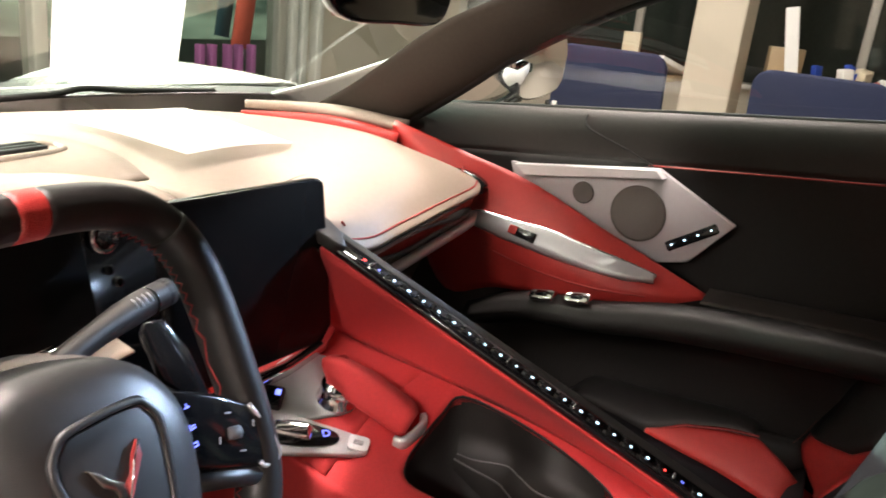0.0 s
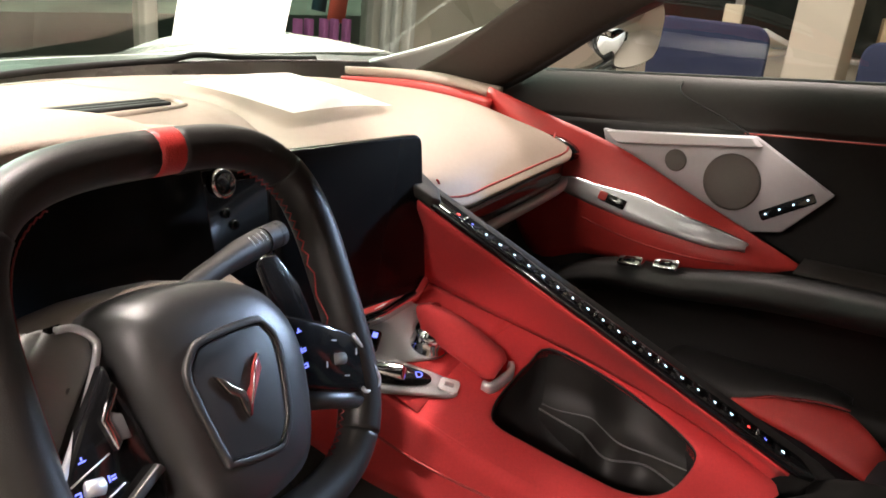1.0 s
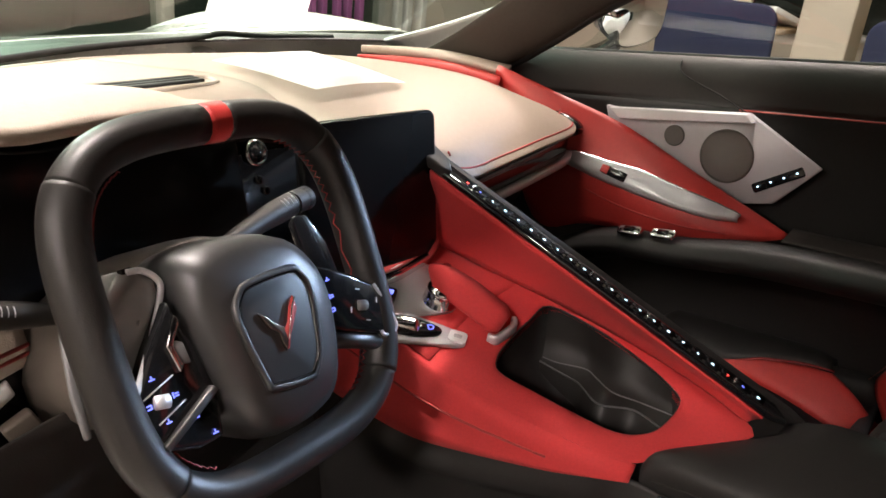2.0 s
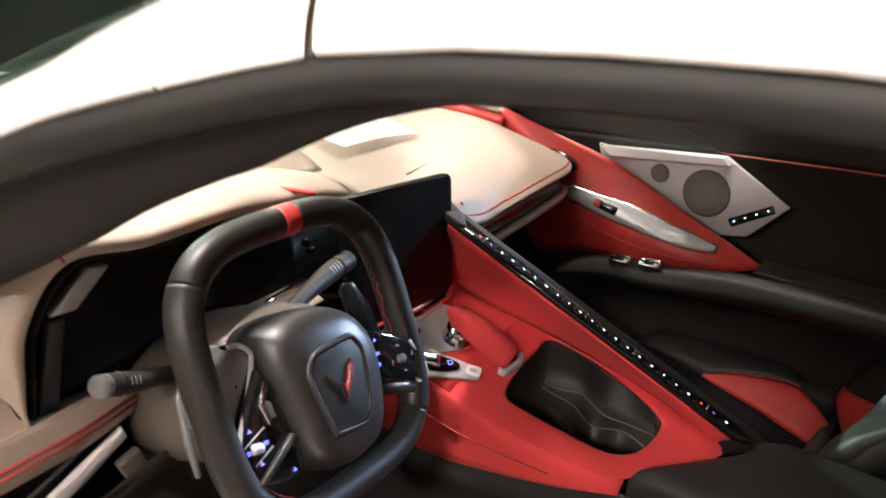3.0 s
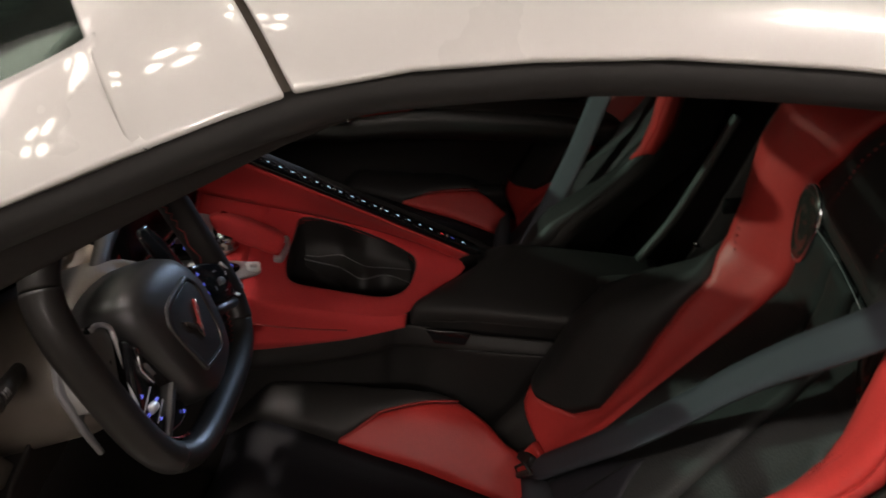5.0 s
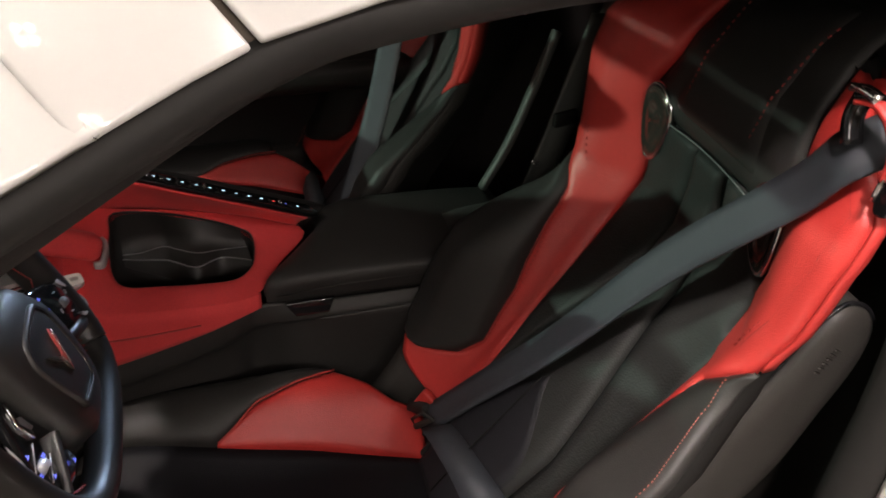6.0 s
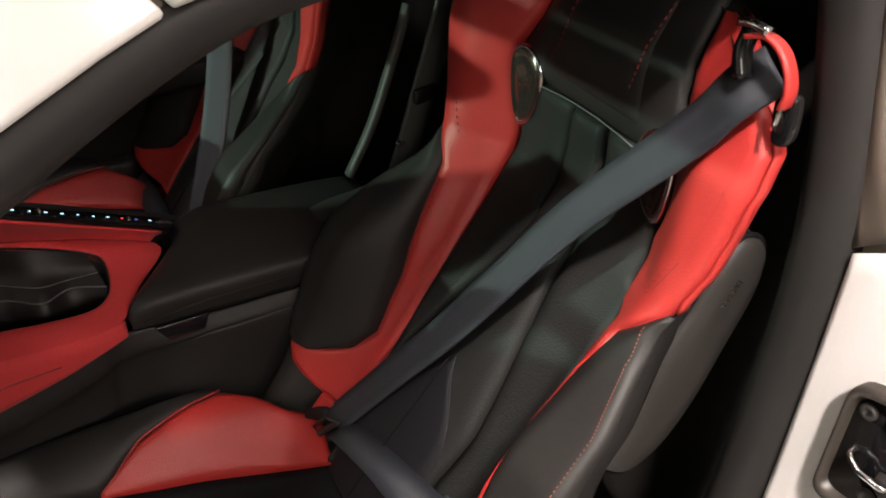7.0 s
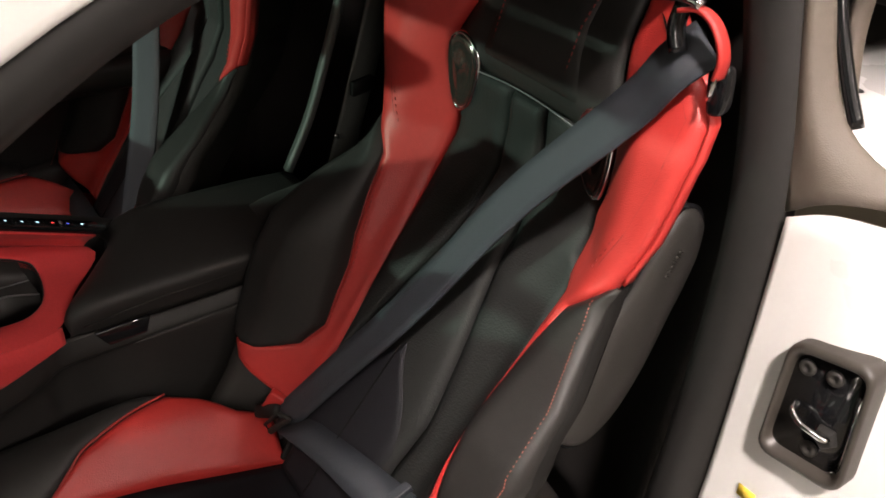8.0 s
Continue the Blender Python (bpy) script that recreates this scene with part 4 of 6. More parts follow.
top = [A0 + (A1 - A0) * t for t in (0, 0.2, 0.4, 0.6, 0.8, 1.0)]
foot = [(x, y, deck(x, y) + 0.004) for x, y in ((0.004, 0.69), (0.022, 0.60), (0.048, 0.49), (0.062, 0.41), (0.070, 0.32), (0.066, 0.245))]
mid = [Vector(a) * 0.5 + Vector(b) * 0.5 + Vector((0.004, 0, 0)) for a, b in zip(top, foot)]
part("red_side_wall", sheet([top, mid, foot], 5, 4), M_SUEDE, console, "red suede flank below the button strip", solid=0.006)
# deck round the cup holder: outer edge to rim of the opening
OPEN = [(0.040, 0.505), (0.0, 0.508), (-0.045, 0.505), (-0.080, 0.498), (-0.096, 0.482), (-0.088, 0.44), (-0.076, 0.39), (-0.062, 0.346), (-0.040, 0.322), (-0.012, 0.312), (0.030, 0.312), (0.046, 0.328), (0.055, 0.38), (0.055, 0.44)]
EDGE = [(0.060, 0.56), (-0.02, 0.57), (-0.10, 0.57), (-0.148, 0.55), (-0.146, 0.50), (-0.130, 0.44), (-0.116, 0.39), (-0.100, 0.345), (-0.078, 0.308), (-0.02, 0.278), (0.058, 0.232), (0.078, 0.29), (0.080, 0.38), (0.074, 0.46)]
o1 = spline([(x, y, deck(x, y)) for x, y in OPEN], 4, True)
e1 = spline([(x, y, deck(x, y)) for x, y in EDGE], 4, True)
lowr = [p + Vector((0, 0, -0.012)) for p in o1]
rows = [[o + (e - o) * t + Vector((0, 0, 0.004 * math.sin(math.pi * min(1, t * 1.3)))) for o, e in zip(o1, e1)] for t in (0, 0.08, 0.3, 0.6, 1)]
part("red_deck", loft([lowr] + rows, wrap=True), M_SUEDE, console, "red suede deck round the cup holder")
part("red_deck_front", sheet([[(x, y, deck(x, y) + 0.0015) for x, y in r] for r in (((-0.148, 0.545), (-0.05, 0.56), (0.045, 0.555)), ((-0.152, 0.63), (-0.06, 0.63), (0.022, 0.62)), ((-0.155, 0.72), (-0.07, 0.72), (0.002, 0.71)))]), M_SUEDE, console, "red suede deck before the shifter", solid=0.008)
# red driver side flank, with stitched seam
e = [(-0.155, 0.72), (-0.152, 0.63), (-0.148, 0.55), (-0.138, 0.475), (-0.116, 0.39), (-0.100, 0.345), (-0.080, 0.308)]
dep = (0.125, 0.11, 0.09, 0.06, 0.03, 0.014, 0.006)
part("red_flank", sheet([[(x, y, deck(x, y)) for x, y in e], [(x - 0.008, y, deck(x, y) - 0.012) for x, y in e], [(x - 0.010, y, deck(x, y) - 0.012 - d) for (x, y), d in zip(e, dep)]]), M_SUEDE, console, "red suede lower flank", solid=0.006)
part("stitch_line", sweep(spline([(x - 0.0115, y, deck(x, y) - 0.014 - 0.35 * d) for (x, y), d in zip(e[:-2], dep)], 5), ring(0.0014, n=6)), M_STITCH, console, "red stitched seam")
low = [(x - 0.006, y, deck(x, y) - 0.010 - d) for (x, y), d in zip(e, dep)]
part("black_flank", sheet([low + [(-0.085, 0.2, 0.585), (-0.085, 0.0, 0.60)], [(x - 0.004, y, z - 0.035) for x, y, z in low] + [(-0.098, 0.2, 0.565), (-0.095, 0.0, 0.575)], [(x + 0.012, y, min(z - 0.06, 0.445 + 0.2 * (0.6 - y))) for x, y, z in low] + [(-0.10, 0.2, 0.525), (-0.10, 0.0, 0.55)], [(-0.12, y, 0.2) for x, y, z in low] + [(-0.10, 0.2, 0.2), (-0.10, 0.0, 0.2)]]), M_BLACK, console, "black leather tunnel side", solid=0.006)
# cup holder
bot = [p + Vector((0, 0, -0.085)) for p in o1]
cup = part("cup_holder", loft([[p + Vector((0, 0, -0.002)) for p in o1], [p + Vector((0, 0, -0.03)) for p in o1], bot, [Vector((-0.02, 0.41, 0.54)) + (p - Vector((-0.02, 0.41, 0.54))) * 0.05 for p in bot]], wrap=True), M_RUBBER, console, "deep black plastic cup holder")
part("holder_rim", sweep([p + Vector((0, 0, -0.002)) for p in o1], ring(0.0018, n=8), closed=True), M_RUBBER, cup)
ledge = spline([(0.034, 0.500, 0.602), (0.036, 0.478, 0.602), (0.050, 0.445, 0.602), (0.044, 0.425, 0.600), (0.030, 0.395, 0.600), (0.038, 0.362, 0.598), (0.042, 0.322, 0.598)], 6)
wav = spline([(0.028, 0.500, 0.598), (0.024, 0.472, 0.598), (0.020, 0.440, 0.598), (0.012, 0.425, 0.598), (-0.002, 0.395, 0.597), (0.020, 0.360, 0.596), (0.008, 0.316, 0.596)], 6)
rimr = spline([(x, y, deck(x, y) - 0.004) for x, y in ((0.034, 0.503), (0.045, 0.488), (0.0525, 0.455), (0.0535, 0.43), (0.0545, 0.40), (0.0535, 0.365), (0.046, 0.33))], 6)
part("holder_liner", loft([rimr, [a * 0.5 + b * 0.5 + Vector((0.002, 0, 0)) for a, b in zip(rimr, ledge)], ledge, wav, [p + Vector((0.002, 0, -0.05)) for p in wav]]), M_LINER, cup, "smooth black sloping liner")
# thin grey lines drawn for the gloss along both divider edges
for edge in (ledge, wav):
    part("divider_edge", sweep(edge, ring(0.0011, n=6)), M_GREY, cup, "pale line for the gloss on the wavy divider's edge")

# button strip down the console ridge
side = way.cross(Vector((0, 0, 1))).normalized() * -1
if side.x < 0:
    side = -side
nrm = side.cross(way)
if nrm.z < 0:
    nrm = -nrm
LEN = (A1 - A0).length
ST = Matrix((way, side, nrm)).transposed().to_4x4()
ST.translation = A0 + side * 0.002 - way * 0.005
strip = part("button_strip", prism([(0.012, 0.0), (LEN + 0.012, 0.0), (LEN + 0.03, 0.012), (LEN + 0.012, 0.030), (0.012, 0.030), (-0.02, 0.022), (-0.02, 0.004)], ST, 0.008), M_GLOSS, console, "gloss black climate button strip", bevel=0.003)
part("strip_edge", prism([(-0.03, 0.030), (LEN + 0.03, 0.030), (LEN + 0.055, 0.044), (LEN + 0.03, 0.052), (-0.03, 0.046)], ST @ pose(0, 0, -0.006), 0.012), M_RUBBER, console, "black padded edge beside the strip", bevel=0.004)
part("strip_cap", prism([(-0.03, -0.004), (0.03, -0.002), (0.04, 0.006), (0.02, 0.03), (-0.03, 0.045)], ST @ pose(-0.01, 0, 0.0), 0.014), M_TRIM, console, "black cap at the strip's upper end", bevel=0.004)
KEY_COUNT = 22
for k in range(KEY_COUNT):
    u = 0.052 + (LEN - 0.062) * k / (KEY_COUNT - 1)
    key = part("key", prism(rounded(0.0165, 0.019, 0.002, 2), ST @ pose(u, 0.014, 0.0075), 0.0010), M_SCREEN, strip)
    glow = M_GLOWR if k in (0, 19) else M_GLOWB if k in (1, 20) else M_GLOW
    g = 0.0014 if glow == M_GLOW else 0.0014
    if k in (2, 7, 8, 17):
        shapes = [(0, 0, 1.9, 0.7), (0.6, -0.9, 0.7, 1.4)]
    elif k % 3 == 0:
        shapes = [(-0.9, 0, 0.6, 2.0), (0.5, -0.6, 1.4, 0.5), (0.5, 0.6, 1.4, 0.5)]
    elif k % 3 == 1:
        shapes = [(0, 0, 2.2, 0.5), (0, 0, 0.5, 2.2)]
    else:
        shapes = [(-0.6, 0.3, 0.9, 1.4), (0.8, -0.2, 0.5, 1.8), (0.1, -0.9, 1.4, 0.45)]
    for sx, sy, w, h in shapes:
        part("icon", prism(rounded(w * g, h * g, 0.2 * g, 2), ST @ pose(u + sx * g, 0.013 + sy * g, 0.0092), 0.0004), glow, key)
for k in (0.5, 9.5, 13.6, 19.5):
    u = 0.052 + (LEN - 0.062) * k / (KEY_COUNT - 1)
    part("toggle", prism([(-0.0016, -0.007), (0.0016, -0.007), (0.002, 0.007), (-0.002, 0.007)], ST @ pose(u, 0.014, 0.008), 0.004, 0.6), M_CHROME, strip, "small chrome toggle")
part("passenger_flank", sheet([[A0 + side * 0.048, A0 + side * 0.048 + way * LEN * 0.5, A1 + side * 0.048 + way * 0.03], [A0 + side * 0.055 + Vector((0.01, 0, -0.06)), A0 + side * 0.055 + way * LEN * 0.5 + Vector((0.01, 0, -0.06)), A1 + side * 0.05 + way * 0.03 + Vector((0, 0, -0.04))], [A0 + side * 0.06 + Vector((0.02, 0, -0.5)), A0 + side * 0.06 + way * LEN * 0.5 + Vector((0.02, 0, -0.42)), A1 + side * 0.06 + way * 0.03 + Vector((0.01, 0, -0.36))]]), M_BLACK, console, "black leather passenger side of the console", solid=0.006)

# shifter plate, palm rest and selector pod
def on_deck(x, y, lift=0.0):
    return Vector((x, y, deck(x, y) + lift))


DK = axes(on_deck(0, 0.55), (1, 0, 0.2), (0, 1, 0.25))     # the deck's own plane


def deck_plate(name, pts, lift, depth, material, parent, label="", bevel=0.002, smooth=4):
    return part(name, prism(spline([((x), (y - 0.55)) for x, y in pts], smooth, True), DK @ pose(0, 0, lift), depth), material, parent, label, bevel=bevel)


deck_plate("shifter_plate", [(-0.152, 0.640), (-0.118, 0.668), (-0.060, 0.680), (-0.028, 0.650), (-0.034, 0.612), (-0.064, 0.578), (-0.098, 0.592)], 0.002, 0.004, M_SILVER, console, "satin silver control plate")
KN = DK @ pose(-0.068, 0.050, 0.005)
part("mode_knob", lathe([(0.0225, 0), (0.0225, 0.002), (0.0195, 0.003), (0.0195, 0.020), (0.0175, 0.024), (0.0, 0.025)], KN, 32), M_CHROME, console, "knurled chrome drive mode knob")
spine = spline([(-0.0735, 0.612, 0.708), (-0.070, 0.603, 0.711), (-0.066, 0.580, 0.704), (-0.060, 0.555, 0.694), (-0.053, 0.532, 0.682), (-0.048, 0.514, 0.674)], 5)
PALM = [(0, 0.006), (0.04, 0.0115), (0.12, 0.0145), (0.35, 0.017), (0.55, 0.0205), (0.9, 0.0205), (0.97, 0.018), (1, 0.012)]
part("palm_rest", sweep(spine, lambda t: [(lerp(PALM, t) * math.copysign(abs(math.cos(a)) ** 0.6, math.cos(a)), lerp([(0, 0.006), (0.06, 0.014), (0.5, 0.019), (0.9, 0.018), (1, 0.012)], t) * math.copysign(abs(math.sin(a)) ** 0.6, math.sin(a))) for a in [2 * math.pi * i / 20 for i in range(20)]], up=(0.2, 0.25, 1)), M_SUEDE, console, "padded red suede palm rest")
part("palm_badge", prism(rounded(0.009, 0.020, 0.004), axes((-0.0675, 0.598, 0.7255), (0.3, -0.9, -0.25), (-0.9, -0.3, -0.1)) @ pose(0, 0, 0, 0, 0, 25), 0.002), M_CHROME, console, "small chrome badge plate", bevel=0.001)
part("palm_trim", sweep(spline([(-0.072, 0.520, 0.660), (-0.066, 0.510, 0.660), (-0.035, 0.508, 0.667), (-0.026, 0.516, 0.670)], 4), flat(0.006, 0.012)), M_SILVER, console, "satin silver clip")
pod = deck_plate("selector_pod", [(-0.165, 0.630), (-0.128, 0.628), (-0.108, 0.588), (-0.094, 0.548), (-0.098, 0.535), (-0.110, 0.532), (-0.136, 0.560), (-0.168, 0.600)], 0.002, 0.006, M_SILVER, console, "satin silver gear selector surround")
deck_plate("selector_well", [(-0.155, 0.620), (-0.132, 0.618), (-0.114, 0.588), (-0.108, 0.566), (-0.118, 0.560), (-0.138, 0.575), (-0.158, 0.602)], 0.0082, 0.0012, M_GLOSS, pod)
part("selector_key", prism([(-0.010, -0.022), (0.010, -0.022), (0.008, 0.022), (-0.008, 0.022)], DK @ pose(-0.137, 0.052, 0.009, 0, 0, 30), 0.007, 0.75), M_CHROME, pod, "bright gear pull key", bevel=0.002)
fc = bpy.data.curves.new("gear_letter", "FONT")
fc.body, fc.size, fc.extrude = "D", 0.012, 0.0002
fo = bpy.data.objects.new("gear_letter", fc)
me = bpy.data.meshes.new_from_object(fo)
bm = bmesh.new()
bm.from_mesh(me)
bm.transform(DK @ pose(-0.122, 0.024, 0.0097, 0, 0, -35))
part("gear_letter", bm, M_GLOWB, pod, "lit blue gear letter D", smooth=False)
bpy.data.objects.remove(fo)
part("park_key", prism(rounded(0.019, 0.022, 0.005), DK @ pose(-0.1035, -0.007, 0.008, 0, 0, 25), 0.0025), M_PAPER, pod, "white parking brake key", bevel=0.001)
part("park_mark", prism(rounded(0.006, 0.010, 0.001), DK @ pose(-0.1035, -0.007, 0.0106, 0, 0, 25), 0.0004), M_SILVER, pod)
part("mode_key", prism(rounded(0.030, 0.024, 0.004), DK @ pose(-0.118, 0.096, 0.006, 0, 0, 30), 0.008, 0.9), M_GLOSS, console, "black mode key", bevel=0.002)
part("mode_icon", prism(rounded(0.008, 0.006, 0.001), DK @ pose(-0.112, 0.094, 0.0142, 0, 0, 30), 0.0005), M_GLOWB, console, "lit blue icon")

# armrest lid
rows = []
for y, zc in ((0.30, 0.606), (0.29, 0.622), (0.25, 0.634), (0.15, 0.644), (0.0, 0.652), (-0.08, 0.652)):
    xl = lerp([(-0.1, -0.082), (0.2, -0.084), (0.30, -0.078)], y)
    f = -0.085 * ease(0.12, 0.30, y)
    rows.append([(xl + 0.002, y, zc - 0.056), (xl - 0.004, y, zc - 0.018), (xl + 0.012, y, zc - 0.004), (-0.02, y + 0.4 * f, zc), (0.06, y + f, zc), (0.108, y + f, zc - 0.008), (0.118, y + f, zc - 0.035)])
armrest = part("armrest_lid", sheet(rows, 4, 4), M_BLACK, console, "black leather armrest lid", solid=0.008)
part("lid_stitch", sweep([(-0.0885, 0.285, 0.597), (-0.0895, 0.2, 0.612), (-0.087, 0.0, 0.627)], ring(0.0009, n=6)), M_TRIM, armrest)
part("lid_latch", prism([(-0.036, 0.012), (0.036, 0.012), (0.026, -0.012), (-0.022, -0.012)], axes((-0.091, 0.238, 0.578), (0, -1, 0.1), (0.15, 0, 1)), 0.006), M_GLOSS, armrest, bevel=0.002)
part("console_rear", sheet([[(-0.085, 0.02, 0.60), (0.0, 0.02, 0.655), (0.11, 0.02, 0.60)], [(-0.08, -0.12, 0.62), (0.0, -0.12, 0.70), (0.10, -0.12, 0.62)], [(-0.08, -0.30, 0.75), (0.0, -0.30, 0.85), (0.10, -0.30, 0.75)]]), M_CLOTH, console, "dark trim behind the armrest", solid=0.01)
part("tunnel_panel", sheet([[(x + 0.003 * (i == 0), y - 0.22 * (z - 0.72), z) for z in (0.62, 0.72, 0.80, 0.885, 0.985)] for i, (x, y) in enumerate(((-0.012, -0.098), (-0.004, -0.138), (0.04, -0.168), (0.12, -0.185)))]), M_TUNNEL, console, "grey panel between the seats", solid=0.006)
part("tunnel_slot", prism(rounded(0.040, 0.022, 0.003), axes((-0.014, -0.142, 0.832), (0.2, -0.9, 0.1), (0, -0.2, 1)), 0.006), M_PANEL, console, "black recess in the panel")
part("tunnel_edge", sweep(spline([(-0.010, -0.030, 0.715), (-0.010, -0.062, 0.790), (-0.010, -0.086, 0.872), (-0.010, -0.108, 0.960)], 6), flat(0.014, 0.010)), M_TUNNEL, console, "grey edge strip")
part("tunnel_badge", prism([(-0.011, 0.002), (-0.004, 0.006), (0.0, 0.001), (0.006, 0.005), (0.012, -0.001), (0.004, -0.006), (-0.004, -0.003)], axes((-0.014, -0.108, 0.757), (0.3, -0.75, -0.25), (0, -0.2, 1)), 0.003), M_CHROME, console, "small chrome badge")
# ---- steering wheel ----
WO = Vector((-0.402, 0.522, 0.818))
WX = Vector((math.cos(radians(4)), math.sin(radians(4)), 0))
WU = Vector((-math.sin(radians(4)) * 0.44, math.cos(radians(4)) * 0.44, 0.898))
WM = axes(WO, WX, WU)          # its z faces the driver
wheel = thing("steering_wheel", "squared black leather steering wheel with red top marker", "steering wheel", WO)


RM = WM @ pose(-0.005, 0.010, 0)


def rimpoint(a, w=0.134, h=0.134, n=3.5):
    c, s = math.cos(a), math.sin(a)
    return Vector((w * math.copysign(abs(c) ** (2 / n), c), (h if s > 0 else h + 0.012) * math.copysign(abs(s) ** (2 / n), s), -0.012))


def rim_piece(name, a0, a1, material, r=0.0165, label="", n=40):
    pts = [RM @ rimpoint(radians(a0 + (a1 - a0) * i / n)) for i in range(n + 1)]
    return part(name, sweep(pts, ring(r, r * 1.1, 14), up=RM.to_3x3() @ Vector((0, 0, 1))), material, wheel, label)


rim_piece("rim", 40, 87.4, M_RIM, label="smooth black leather rim")
rim_piece("rim", 89.95, 140, M_RIM, label="smooth black leather rim")
rim_piece("marker", 87.4, 89.95, M_RED, 0.0168, "red leather marker at twelve o'clock", 8)
rim_piece("rim_grip", 140.5, 222, M_RIM, 0.0172, "black leather grip")
rim_piece("rim_grip", -42, 39.5, M_RIM, 0.0172, "black leather grip")
rim_piece("rim_lower", 222.5, 317.5, M_RIM, 0.0162, "black leather lower rim")
for a0 in (-62, 118):
    for half in (0,):
        inner = [RM @ (rimpoint(radians(a0 + 124 * i / 60), 0.1145 + 0.0015 * (i % 2), 0.1175 + 0.0015 * (i % 2)) + Vector((0, 0, -0.002 + 0.004 * (i % 2)))) for i in range(61)]
        part("rim_stitch", sweep(inner, ring(0.0007, n=5)), M_STITCH, wheel, "red baseball stitching inside the rim")
# padded hub
HUB = spline([(-0.02, 0.055), (0.035, 0.042), (0.064, 0.005), (0.066, -0.04), (0.048, -0.095), (0.015, -0.112), (-0.03, -0.110), (-0.060, -0.08), (-0.072, -0.03), (-0.074, 0.02), (-0.062, 0.050)], 4, True)
rows = [[WM @ Vector((-0.005 + (p.x + 0.005) * k, -0.028 + (p.y + 0.028) * k, z)) for p in HUB] for k, z in ((1.0, -0.06), (1.02, -0.035), (1.0, -0.014), (0.94, 0.003), (0.8, 0.012), (0.55, 0.0175), (0.1, 0.0185))]
part("airbag_cover", loft(rows, wrap=True, caps=True), M_COVER, wheel, "smooth black airbag cover")
SH = spline([(-0.0438, -0.0086), (-0.0365, 0.0090), (-0.0245, 0.0145), (0.0168, 0.0146), (0.0265, 0.0085), (0.032, -0.0082), (0.0245, -0.0528), (0.0148, -0.0695), (0.0052, -0.0745), (-0.0290, -0.0685), (-0.0345, -0.062)], 3, True)
part("cover_groove", sweep([WM @ Vector((p.x, p.y, 0.0172)) for p in SH], ring(0.0034, n=10), closed=True, up=WM.to_3x3() @ Vector((0, 0, 1))), M_COVER, wheel, "raised five-sided badge border")
part("groove_edge", sweep([WM @ Vector((-0.005 + (p.x + 0.005) * 0.955, -0.03 + (p.y + 0.03) * 0.955, 0.0190)) for p in SH], ring(0.0010, n=6), closed=True, up=WM.to_3x3() @ Vector((0, 0, 1))), M_GLOSS, wheel, "shiny inner edge of the badge border")
part("badge_plate", prism([(-0.005 + (p.x + 0.005) * 0.95, -0.03 + (p.y + 0.03) * 0.95) for p in SH], WM @ pose(0, 0, 0.010), 0.0088, 0.97), M_COVER, wheel, bevel=0.001)
BM_ = WM @ pose(0, 0, 0.0182)
badge = part("badge", prism([(-0.0275, -0.0085), (-0.0205, -0.0135), (-0.0155, -0.0200), (-0.0066, -0.0270), (-0.0061, -0.0393), (-0.0100, -0.0465), (-0.0122, -0.0376), (-0.0130, -0.0300), (-0.0205, -0.0236)], BM_, 0.0035, 0.9), M_SMOKE, wheel, "small dark chrome and red winged badge", bevel=0.0005)
part("badge_wing", prism([(-0.0085, -0.0455), (-0.0050, -0.0385), (0.0035, -0.0270), (0.0112, -0.0165), (0.0112, -0.0060), (0.0045, -0.0140), (-0.0005, -0.0245), (-0.0056, -0.0290)], BM_, 0.0030, 0.92), M_STITCH, badge)
part("badge_line", sweep([BM_ @ Vector(p) for p in ((0.0102, -0.0075, 0.004), (0.0030, -0.0180, 0.0042), (-0.0010, -0.0265, 0.0042), (-0.0066, -0.0370, 0.004))], ring(0.0007, n=5)), M_CHROME, badge)
part("cover_mark", box(WM @ pose(0.0, -0.096, 0.010), 0.018, 0.0025, 0.001), M_TRIM, wheel)
# spokes with control pads
SPOKE_R = [(0.058, 0.008), (0.080, -0.002), (0.0943, -0.0095), (0.1194, -0.0265), (0.1293, -0.0500), (0.1352, -0.0720), (0.1277, -0.0785), (0.1153, -0.0770), (0.054, -0.0505)]
SPOKE_L = [(-0.0800, 0.0240), (-0.0790, 0.0073), (-0.0705, -0.0206), (-0.0640, -0.0542), (-0.0700, -0.090), (-0.0920, -0.0900), (-0.1201, -0.0800), (-0.1350, -0.0815), (-0.1345, -0.0558), (-0.1299, -0.0370), (-0.1070, -0.0068)]


def key_icon(x, y, z, material, parent, kind):
    """A small lit key mark made of two or three strokes."""
    strokes = (((0, 0, 4.6, 0.9), (0, 1.8, 0.9, 2.2)), ((-1.5, 0, 0.9, 4.2), (1.3, 0.6, 3.0, 0.9), (1.3, -1.2, 3.0, 0.9)), ((0, 1.3, 3.6, 0.9), (0, -1.3, 3.6, 0.9), (1.6, 0, 0.9, 3.0)))[kind % 3]
    for sx, sy, w, h in strokes:
        part("icon", box(WM @ pose(x + sx * 0.001, y + sy * 0.001, z), w * 0.001, h * 0.001, 0.0005), material, parent, smooth=False)


